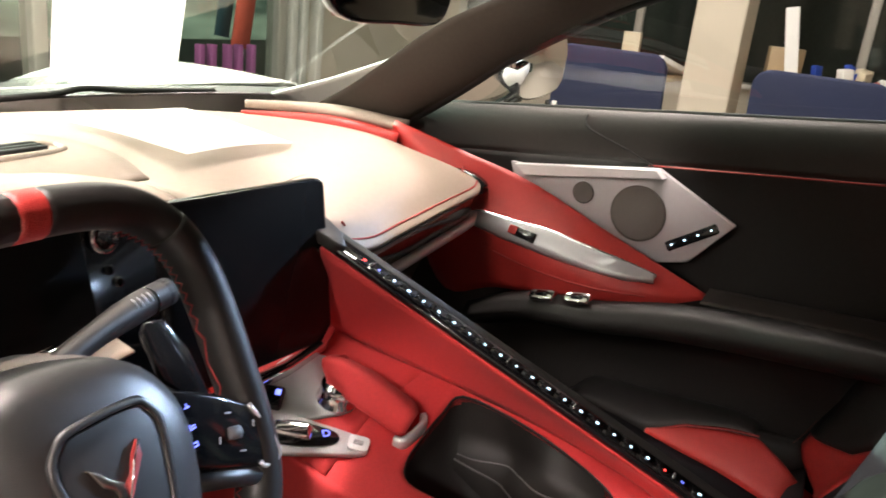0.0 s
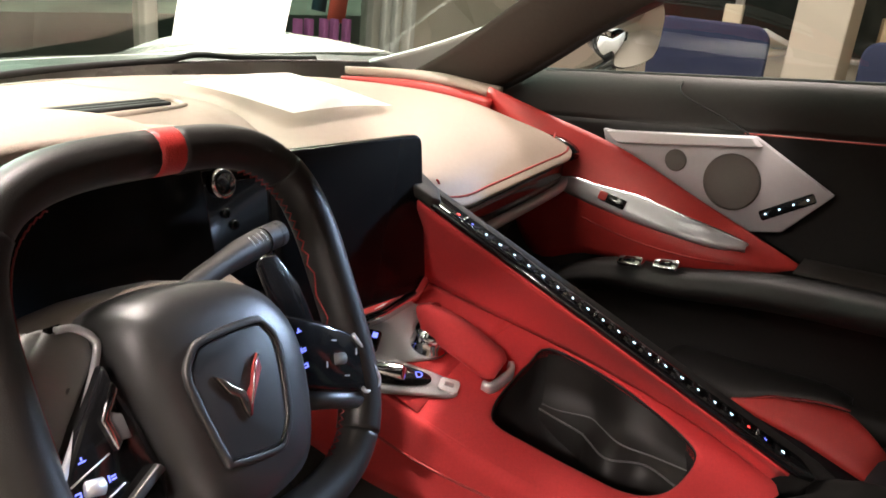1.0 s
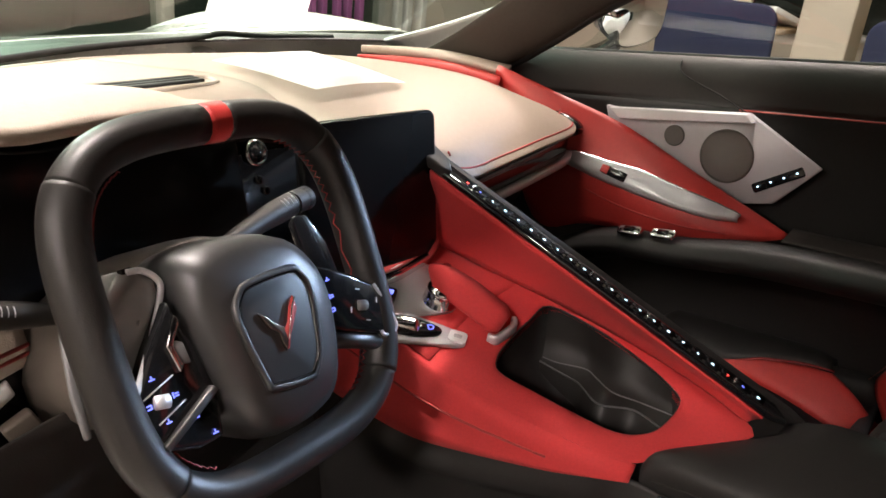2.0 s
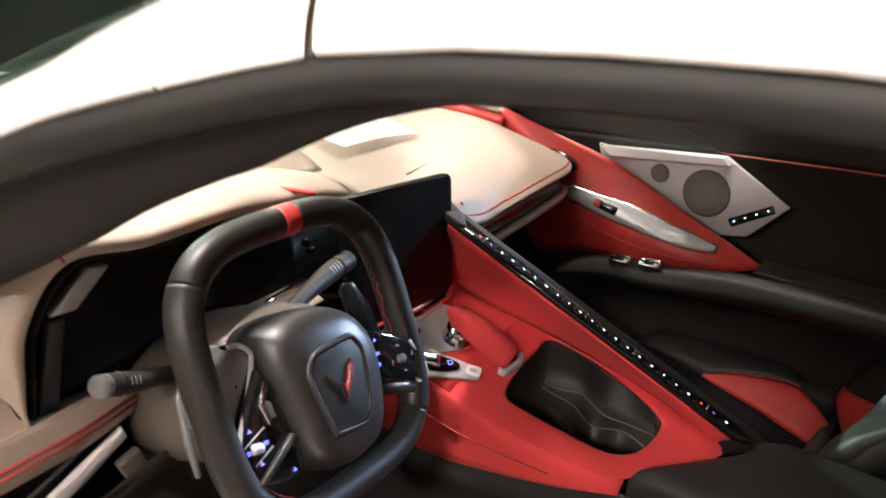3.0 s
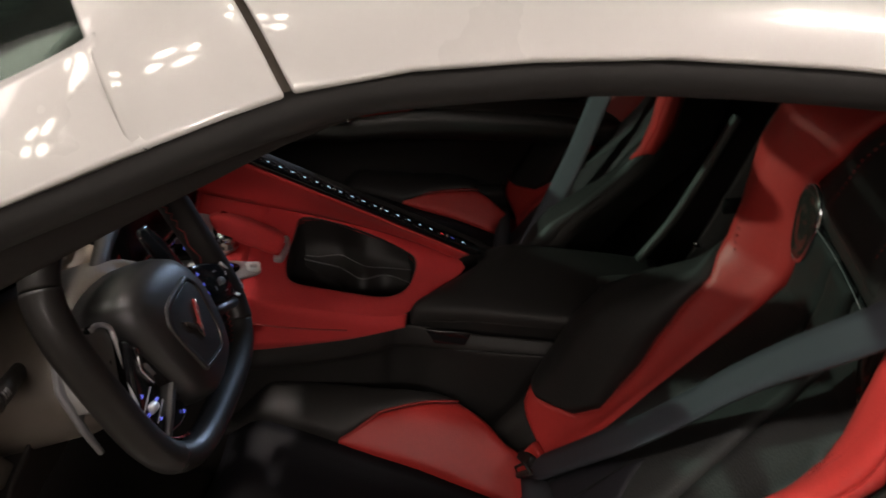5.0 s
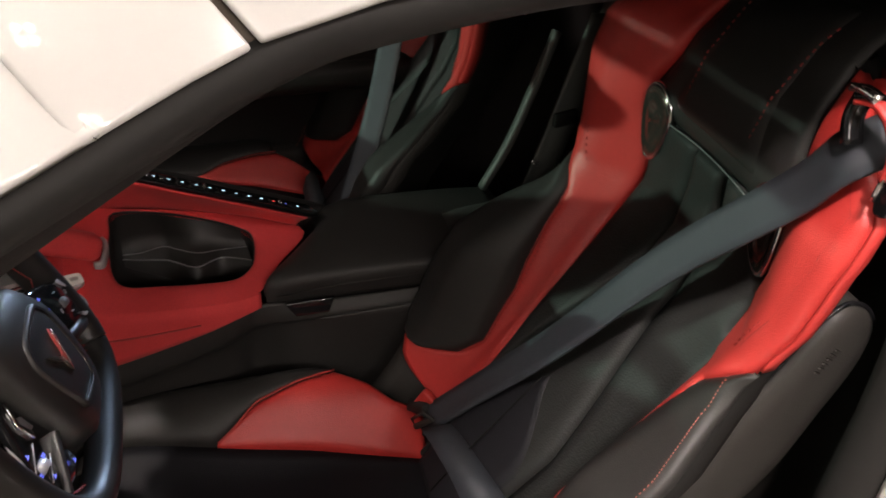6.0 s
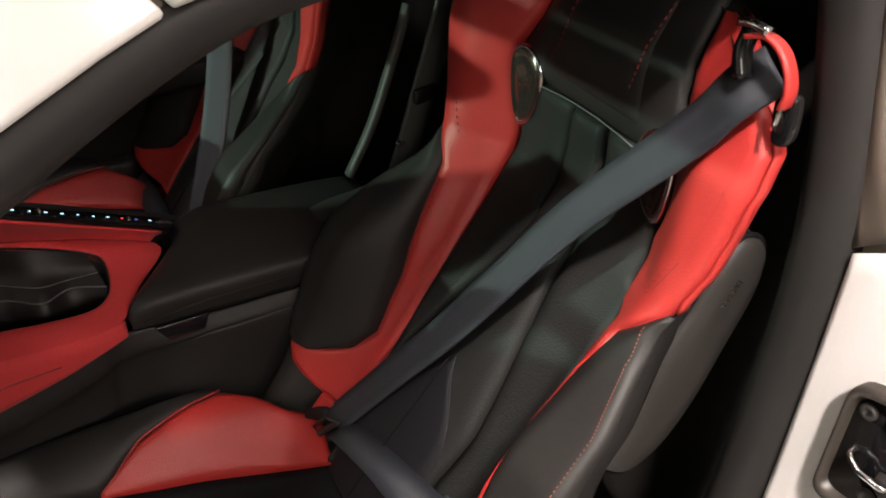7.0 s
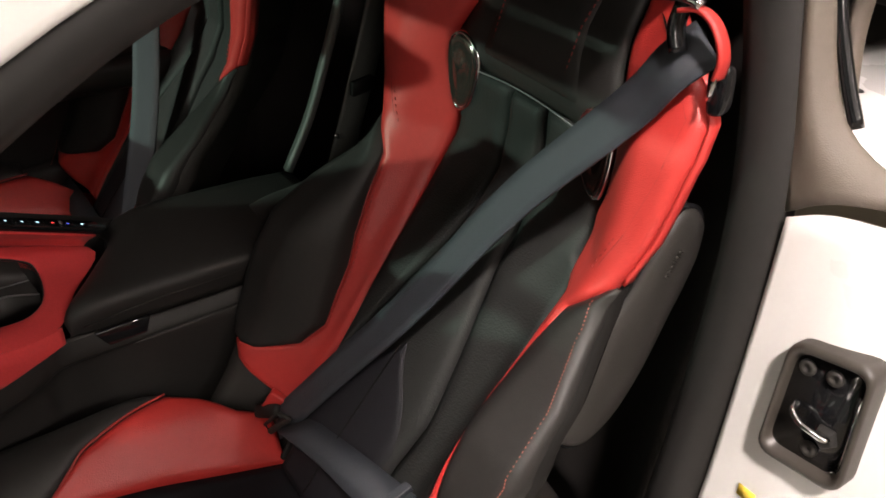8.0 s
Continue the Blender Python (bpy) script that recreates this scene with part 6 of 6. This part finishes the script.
part("pad_edge", sweep([PADM @ Vector((p.x, p.y, 0.009)) for p in PAD], ring(0.0028, n=8), closed=True, up=(1, 0, 0)), M_GLOSS, pod2, "shiny black piping round the pad")
for k in range(6):
    part("letter_bar", box(pose(-0.5752, -0.176 + 0.0022 * k, 0.872 - 0.0050 * k, 25, 0, 0), 0.001, 0.007, 0.0024), M_TRIM, pod2)


def belt(name, label, origin, pts, width=0.046, taper=1.0, face=(0.1, 0.9, 0.35)):
    b = thing(name, label, "seat belt", origin)
    p = spline(pts, 8)
    rows = []
    for i, q in enumerate(p):
        d = (p[min(i + 1, len(p) - 1)] - p[max(i - 1, 0)]).normalized()
        s = d.cross(Vector(face)).normalized()
        w = width / 2 * (1 - (1 - taper) * ease(0.6, 1, i / (len(p) - 1)))
        rows.append([q - s * w, q - s * w * 0.5 + d.cross(s) * 0.0, q + s * w * 0.5, q + s * w])
    part("webbing", loft(rows), M_BELT, b, "grey woven belt webbing", solid=0.0015)
    return b


dbelt = belt("driver_seat_belt", "fastened grey seat belt across the driver seat", (-0.3, 0.1, 0.5), [(-0.572, -0.128, 1.082), (-0.556, -0.112, 1.058), (-0.534, -0.112, 1.022), (-0.503, -0.103, 0.977), (-0.452, -0.086, 0.905), (-0.418, -0.064, 0.842), (-0.385, -0.038, 0.768), (-0.348, -0.009, 0.690), (-0.300, 0.030, 0.598), (-0.262, 0.072, 0.516), (-0.241, 0.094, 0.472)], 0.047, 0.95)
part("lap_webbing", loft([[a, a * 0.5 + b * 0.5 + Vector((-0.002, 0.003, 0.002)), b] for a, b in zip(spline([(-0.262, 0.104, 0.482), (-0.367, 0.100, 0.524), (-0.432, 0.095, 0.536), (-0.498, 0.085, 0.540)], 5), spline([(-0.288, 0.067, 0.512), (-0.409, 0.056, 0.550), (-0.493, 0.040, 0.560), (-0.567, 0.025, 0.566)], 5))]), M_BELT, dbelt, "grey woven lap webbing", solid=0.0015)
CL = axes((-0.478, 0.064, 0.556), (-0.085, -0.008, 0.014), (-0.068, -0.052, 0.022))
part("belt_clip", prism(rounded(0.013, 0.052, 0.003), CL @ pose(0, 0, -0.004), 0.008, 0.95), M_BELT, dbelt, "black plastic clip on the lap belt", bevel=0.001)
part("clip_edge", sweep([CL @ Vector((0.006, v, 0.0045)) for v in (-0.024, 0.0, 0.024)], ring(0.0010, n=6)), M_GREY, dbelt)
TG = axes((-0.262, 0.098, 0.494), (-0.066, -0.026, 0.097), (0.45, 0.35, 0.7))
part("tongue", prism(rounded(0.062, 0.009, 0.004), TG, 0.007), M_TRIM, dbelt, "black belt tongue", bevel=0.003)
part("tongue_arm", sweep([TG @ Vector(p) for p in ((-0.030, 0.0, 0.004), (-0.024, 0.012, 0.004), (0.018, 0.014, 0.004), (0.030, 0.0, 0.004))], ring(0.0025, n=8)), M_RUBBER, dbelt, "black loop of the belt tongue")
part("buckle", box(axes((-0.215, 0.088, 0.470), (0.75, 0.25, -0.5), (0.2, 0.8, 0.2)), 0.05, 0.032, 0.02), M_RUBBER, dbelt, "black buckle", bevel=0.004)
part("buckle_button", box(axes((-0.216, 0.088, 0.483), (-0.022, -0.02, 0.066), (0.6, 0.5, 0.3)), 0.046, 0.026, 0.012), M_RED, dbelt, "red release button", bevel=0.003)
part("shoulder_loop", sweep(spline([(-0.556, -0.106, 1.104), (-0.573, -0.106, 1.109), (-0.587, -0.107, 1.104), (-0.597, -0.108, 1.093), (-0.602, -0.110, 1.078), (-0.600, -0.112, 1.064)], 6), flat(0.004, 0.012), up=(0, 1, 0)), M_RED, dbelt, "red leather shoulder belt loop")
part("loop_bracket", prism(spline([(-0.585, 1.066), (-0.600, 1.074), (-0.606, 1.056), (-0.607, 1.036), (-0.594, 1.031), (-0.588, 1.045)], 4, True), Matrix(((1, 0, 0, 0), (0, 0, -1, -0.120), (0, 1, 0, 0), (0, 0, 0, 1))), 0.012, 0.9), M_GLOSS, dbelt, "gloss black loop bracket", bevel=0.003)
part("bracket_edge", sweep([(-0.601, -0.108, 1.073), (-0.602, -0.107, 1.060), (-0.600, -0.108, 1.048)], ring(0.0026, n=8)), M_CHROME, dbelt, "bright bracket edge")
part("loop_chrome", sweep(spline([(-0.548, -0.104, 1.112), (-0.560, -0.102, 1.115), (-0.575, -0.104, 1.113)], 4), flat(0.010, 0.006)), M_CHROME, dbelt, "chrome belt guide cap")
part("loop_inner", sweep(spline([(-0.552, -0.112, 1.108), (-0.552, -0.110, 1.090), (-0.560, -0.110, 1.072)], 5), flat(0.008, 0.014), up=(0, 1, 0)), M_GLOSS, dbelt, "gloss black inner belt guide")
pbelt = belt("passenger_seat_belt", "grey seat belt across the passenger seat", (0.4, 0.2, 0.5), [(0.585, -0.04, 1.01), (0.52, -0.012, 0.893), (0.453, 0.023, 0.795), (0.402, 0.046, 0.722), (0.364, 0.066, 0.664), (0.318, 0.096, 0.588), (0.278, 0.124, 0.520), (0.235, 0.155, 0.455)], 0.052, 1.0, (-0.49, 0.68, 0.55))
part("lap_webbing", loft([[a, a * 0.5 + b * 0.5 + Vector((0, 0.006, 0.003)), b] for a, b in zip(spline([(0.60, 0.168, 0.440), (0.50, 0.160, 0.448), (0.36, 0.155, 0.446)], 5), spline([(0.60, 0.191, 0.404), (0.50, 0.190, 0.412), (0.36, 0.190, 0.410)], 5))]), M_BELT, pbelt, "grey woven lap webbing", solid=0.0015)

# ---- passenger door ----
pdoor = thing("passenger_door", "closed car door lined in black and red leather", "car door", (0.72, 0.5, 0.5))
ys = (1.12, 0.95, 0.75, 0.55, 0.35, 0.10, -0.15)


def belt_z(y):
    return 0.865 + (1.1 - y) * 0.115


part("upper_panel", sheet([[(0.735, y, belt_z(y)) for y in ys], [(0.712, y, belt_z(y) + 0.004) for y in ys], [(0.695, y, belt_z(y) - 0.02) for y in ys], [(0.692, y, belt_z(y) - 0.08) for y in ys]]), M_BROWN, pdoor, "dark brown leather upper door panel", solid=0.01)
part("stitch_line", sweep([(0.689, y, belt_z(y) - 0.083) for y in (0.58, 0.35, 0.10, -0.15)], ring(0.0016, n=6)), M_STITCH, pdoor, "red stitched seam")
part("panel_gap", sweep(spline([(0.70, 0.71, belt_z(0.71)), (0.691, 0.70, belt_z(0.70) - 0.025), (0.689, 0.62, belt_z(0.62) - 0.06), (0.688, 0.57, belt_z(0.57) - 0.085)], 5), ring(0.0016, n=6)), M_RUBBER, pdoor)
part("middle_panel", sheet([[(0.692, y, belt_z(y) - 0.08) for y in ys], [(0.70, y, belt_z(y) - 0.15) for y in ys], [(0.71, y, 0.60) for y in ys], [(0.72, y, 0.40) for y in ys], [(0.72, y, 0.22) for y in ys]]), M_BLACK, pdoor, "black leather door lining", solid=0.01)
SPK = [(0.84, 0.80), (0.815, 0.80), (0.557, 0.842), (0.415, 0.773), (0.48, 0.692), (0.60, 0.66), (0.80, 0.70)]
spk = part("speaker_panel", prism([(y, z) for y, z in SPK], Matrix(((0, 0, -1, 0.690), (1, 0, 0, 0), (0, 1, 0, 0), (0, 0, 0, 1))), 0.012), M_MESH, pdoor, "satin silver speaker grille", bevel=0.003)
part("panel_ledge", prism([(0.825, 0.800), (0.557, 0.842), (0.542, 0.828), (0.80, 0.782)], Matrix(((0, 0, -1, 0.680), (1, 0, 0, 0), (0, 1, 0, 0), (0, 0, 0, 1))), 0.020, 0.99), M_LEDGE, spk, "bright silver upper edge", bevel=0.002, smooth=False)
for y, z, r in ((0.580, 0.757, 0.050), (0.686, 0.772, 0.020)):
    part("speaker_cone", lathe([(r, 0), (r, 0.002), (r * 0.9, 0.0025), (0.0, 0.0025)], axes((0.678, y, z), (0, 1, 0), (0, 0, -1)), 32), M_CONE, spk, "round speaker behind the grille")
btn = part("memory_switch", prism(rounded(0.095, 0.018, 0.004), axes((0.677, 0.481, 0.737), (0, -0.80, 0.54), (0, 0.54, 0.80)), -0.004), M_GLOSS, spk, "black seat memory switch strip", bevel=0.001)
for k in range(4):
    part("icon", prism(rounded(0.003, 0.0025, 0.0008, 2), axes((0.6725, 0.511 - 0.020 * k, 0.718 + 0.0135 * k), (0, -0.80, 0.54), (0, 0.54, 0.80)), -0.0006), M_GLOW, btn)
# red swoosh from dash to armrest
topc = [(0.648, 1.09, 0.838), (0.655, 0.94, 0.806), (0.655, 0.785, 0.775), (0.655, 0.618, 0.716), (0.65, 0.50, 0.678), (0.648, 0.432, 0.655)]
midc = [(0.640, 1.09, 0.828), (0.625, 0.94, 0.765), (0.615, 0.80, 0.722), (0.612, 0.62, 0.690), (0.622, 0.50, 0.665), (0.646, 0.432, 0.654)]
mid2 = [(0.644, 1.09, 0.815), (0.624, 0.94, 0.70), (0.600, 0.80, 0.672), (0.590, 0.62, 0.648), (0.606, 0.50, 0.648), (0.643, 0.430, 0.652)]
lowc = [(0.650, 1.09, 0.81), (0.640, 0.95, 0.54), (0.612, 0.80, 0.572), (0.594, 0.62, 0.606), (0.606, 0.50, 0.630), (0.642, 0.429, 0.650)]
topc, midc, mid2, lowc = [[Vector((-0.711, 0.144, 1.067)) + (Vector(p) - Vector((-0.711, 0.144, 1.067))) * (1 - 0.045 * ease(0.75, 1.05, p[1])) for p in row] for row in (topc, midc, mid2, lowc)]
part("red_swoosh", sheet([topc, midc, mid2, lowc], 6, 6), M_RED, pdoor, "red leather armrest sweep", solid=0.003)
part("armrest_seam", sweep(spline([(0.606, 0.88, 0.655), (0.588, 0.74, 0.636), (0.586, 0.62, 0.632), (0.597, 0.52, 0.640)], 6), ring(0.0014, n=6)), M_STITCH, pdoor)
SWL = [spline(r, 6) for r in (topc, midc, mid2, lowc)]


def on_sweep(u, v, lift):
    """A point over the red sweep: u along it, v down across it."""
    i, j = min(int(u), 29), min(int(v * 10), 29)
    def at(i, j):
        return spline([ln[i] for ln in SWL], 10)[j]
    fu, fv = u - i, v * 10 - j
    p = (at(i, j) * (1 - fv) + at(i, j + 1) * fv) * (1 - fu) + (at(i + 1, j) * (1 - fv) + at(i + 1, j + 1) * fv) * fu
    return p + Vector((-0.78, -0.1, 0.62)) * lift


V_TOP = [(9, 1.75), (10, 1.55), (12, 1.35), (15, 1.0), (18, 0.98), (21, 0.85), (23.2, 0.85)]
V_LOW = [(9, 2.0), (12, 2.0), (15, 1.88), (18, 1.72), (21, 1.62), (23.2, 1.3)]
rows = []
for i in range(30):
    u = 9 + 14.2 * i / 29
    v0, v1 = lerp(V_TOP, u), lerp(V_LOW, u)
    dip = 0.007 * math.exp(-((u - 18.2) / 1.6) ** 2)
    rows.append([on_sweep(u, v0 + (v1 - v0) * w, h - dip * g) for w, h, g in ((0, 0.002, 0), (0.03, 0.009, 0), (0.12, 0.010, 0), (0.25, 0.009, 0.3), (0.5, 0.009, 0.8), (0.75, 0.010, 1.0), (0.95, 0.009, 0.6), (1, 0.001, 0.0))])
ins = part("pull_insert", loft(rows), M_PULL, pdoor, "satin silver door pull insert", solid=0.004)
part("insert_edge", sweep([r[1] for r in rows[1:]], ring(0.0022, n=8)), M_CHROME, ins)
part("lock_key", box(axes(on_sweep(13.6, 1.6, 0.011), on_sweep(14.6, 1.57, 0) - on_sweep(12.6, 1.63, 0), on_sweep(13.6, 1.4, 0) - on_sweep(13.6, 1.8, 0)), 0.05, 0.018, 0.006), M_GLOSS, ins, "black lock keys", bevel=0.002)
part("lock_red", box(axes(on_sweep(12.9, 1.62, 0.011), on_sweep(14.6, 1.57, 0) - on_sweep(12.6, 1.63, 0), on_sweep(13.6, 1.4, 0) - on_sweep(13.6, 1.8, 0)), 0.017, 0.016, 0.008), M_RED, ins, "red lock key", bevel=0.002)
part("black_armrest", sheet([[(0.612, 0.86, 0.525), (0.585, 0.73, 0.592), (0.578, 0.60, 0.614), (0.590, 0.45, 0.648), (0.60, 0.25, 0.668), (0.61, 0.0, 0.68)], [(0.596, 0.86, 0.51), (0.560, 0.73, 0.578), (0.552, 0.60, 0.600), (0.556, 0.45, 0.632), (0.56, 0.25, 0.655), (0.57, 0.0, 0.67)], [(0.60, 0.86, 0.49), (0.564, 0.73, 0.545), (0.556, 0.60, 0.567), (0.562, 0.45, 0.595), (0.566, 0.25, 0.617), (0.575, 0.0, 0.635)], [(0.70, 0.86, 0.45), (0.70, 0.73, 0.50), (0.70, 0.60, 0.52), (0.70, 0.45, 0.55), (0.70, 0.25, 0.57), (0.70, 0.0, 0.59)]]), M_BLACK, pdoor, "black leather door armrest", solid=0.01)
part("armrest_ledge", sheet([[(0.66, 0.43, 0.664), (0.66, 0.2, 0.682), (0.66, -0.1, 0.70)], [(0.60, 0.43, 0.654), (0.60, 0.2, 0.672), (0.61, -0.1, 0.685)]]), M_BROWN, pdoor, "brown-black armrest ledge", solid=0.01)
for y in (0.685, 0.620):
    sw = part("window_switch", prism(rounded(0.050, 0.024, 0.007), axes((0.562, y, 0.600 + (0.685 - y) * 0.2), (0, 1, -0.18), (-0.7, 0, -0.45)), 0.010, 0.9), M_CHROME, pdoor, "bright window switch", bevel=0.002)
    part("switch_well", prism(rounded(0.022, 0.012, 0.003), axes((0.562, y, 0.600 + (0.685 - y) * 0.2), (0, 1, -0.18), (-0.7, 0, -0.45)) @ pose(0, 0, 0.0102), 0.001), M_GLOSS, sw)
part("door_pocket", sheet([[(0.70, 0.80, 0.36), (0.70, 0.5, 0.40), (0.70, 0.2, 0.44)], [(0.68, 0.80, 0.33), (0.68, 0.5, 0.36), (0.68, 0.2, 0.40)], [(0.69, 0.8, 0.2), (0.69, 0.5, 0.2), (0.69, 0.2, 0.2)]]), M_BLACK, pdoor, "black lower door pocket", solid=0.01)
part("outer_skin", sheet([[(0.75, y, belt_z(y) - 0.005) for y in ys], [(0.80, y, belt_z(y) - 0.06) for y in ys], [(0.85, y, 0.6) for y in ys], [(0.80, y, 0.25) for y in ys]]), M_PAINT, pdoor, "glossy white outer door skin", solid=0.01)
part("window_seal", sweep([(0.728, y, belt_z(y) + 0.004) for y in ys], flat(0.016, 0.012)), M_RUBBER, pdoor)
gl = part("side_window", sheet([[(0.725, y, belt_z(y)) for y in ys], [(rail(RAIL_P, y).x - 0.01, y, rail(RAIL_P, y).z - 0.005) if rail(RAIL_P, y).z > belt_z(y) + 0.02 else (0.722, y, belt_z(y) + 0.01) for y in ys]], 4, 4), M_SIDE, pdoor, "clear side window")
gl.visible_shadow = False

bpy.context.view_layer.update()
pdoor.matrix_world = Matrix.Translation(HINGE) @ Matrix.Scale(0.955, 4) @ Matrix.Translation(-HINGE) @ Matrix.Translation((-0.015, -0.048, 0.013)) @ pdoor.matrix_world
bpy.context.view_layer.update()

# passenger door mirror
mir = thing("door_mirror", "gloss black door mirror on a slim arm", "door mirror", (0.82, 0.92, 0.9))
MR = axes((0.891, 0.879, 0.975), (0.86, -0.51, 0.0), (0, 0.03, 1))
hexa = spline([(-0.070, 0.011), (-0.066, 0.036), (-0.028, 0.057), (0.052, 0.069), (0.070, 0.050), (0.072, 0.013), (0.060, -0.046), (-0.004, -0.072), (-0.040, -0.057), (-0.069, -0.031)], 3, True)
hexa = [(p.x * 1.19, p.y * 1.08) for p in hexa]
part("housing", prism(hexa, MR @ pose(0, 0, 0.0), -0.06, 0.8), M_GLOSS, mir, "gloss black mirror housing", bevel=0.006)
part("mirror_glass", prism([(x * 0.92, y * 0.92) for x, y in hexa], MR @ pose(0, 0, 0.002), 0.002), M_MIRROR, mir, "clear mirror glass")
part("arm", sweep(spline([(0.72, 0.98, 0.87), (0.78, 0.965, 0.872), (0.84, 0.93, 0.885), (0.87, 0.90, 0.91)], 5), flat(0.06, 0.022)), M_GLOSS, mir, "gloss black mirror arm")

# inside mirror
rm = thing("rear_view_mirror", "dark frameless rear view mirror under the header", "mirror", (0.01, 0.62, 1.12))
part("housing", prism(spline([(-0.12, 0.02), (-0.10, -0.028), (0.0, -0.034), (0.10, -0.030), (0.125, 0.02), (0.0, 0.036)], 5, True), axes((0.01, 0.62, 1.098), (1, 0.1, 0), (0, 0.15, 1)), -0.02, 0.9), M_GLOSS, rm, bevel=0.004)
part("stem", sweep([(0.01, 0.63, 1.11), (0.01, 0.66, 1.15), (0.01, 0.66, 1.20)], ring(0.012)), M_TRIM, rm)

# papers on the dash and on the glass


def page(name, label, corners, sag):
    a, b, c, d = [Vector(p) for p in corners]
    rows = []
    for i in range(9):
        u = i / 8
        rows.append([(a + (b - a) * u) * (1 - v) + (d + (c - d) * u) * v + Vector((0, 0, sag * math.sin(math.pi * u) + 0.5 * sag * math.sin(math.pi * v * 1.3))) for v in [j / 8 for j in range(9)]])
    tagged(part(name, loft(rows), M_SHEET), label, "paper")


page("paper_sheet", "plain white paper sheet lying on the dash", ((-0.008, 1.155, 0.876), (0.236, 1.20, 0.872), (0.190, 0.912, 0.872), (-0.006, 0.908, 0.878)), 0.004)
page("window_sheet", "white paper sheet fixed inside the windscreen", ((-0.072, 1.084, 0.947), (0.181, 1.156, 0.923), (-0.190, 0.69, 1.088), (-0.30, 0.705, 1.083)), 0.002)
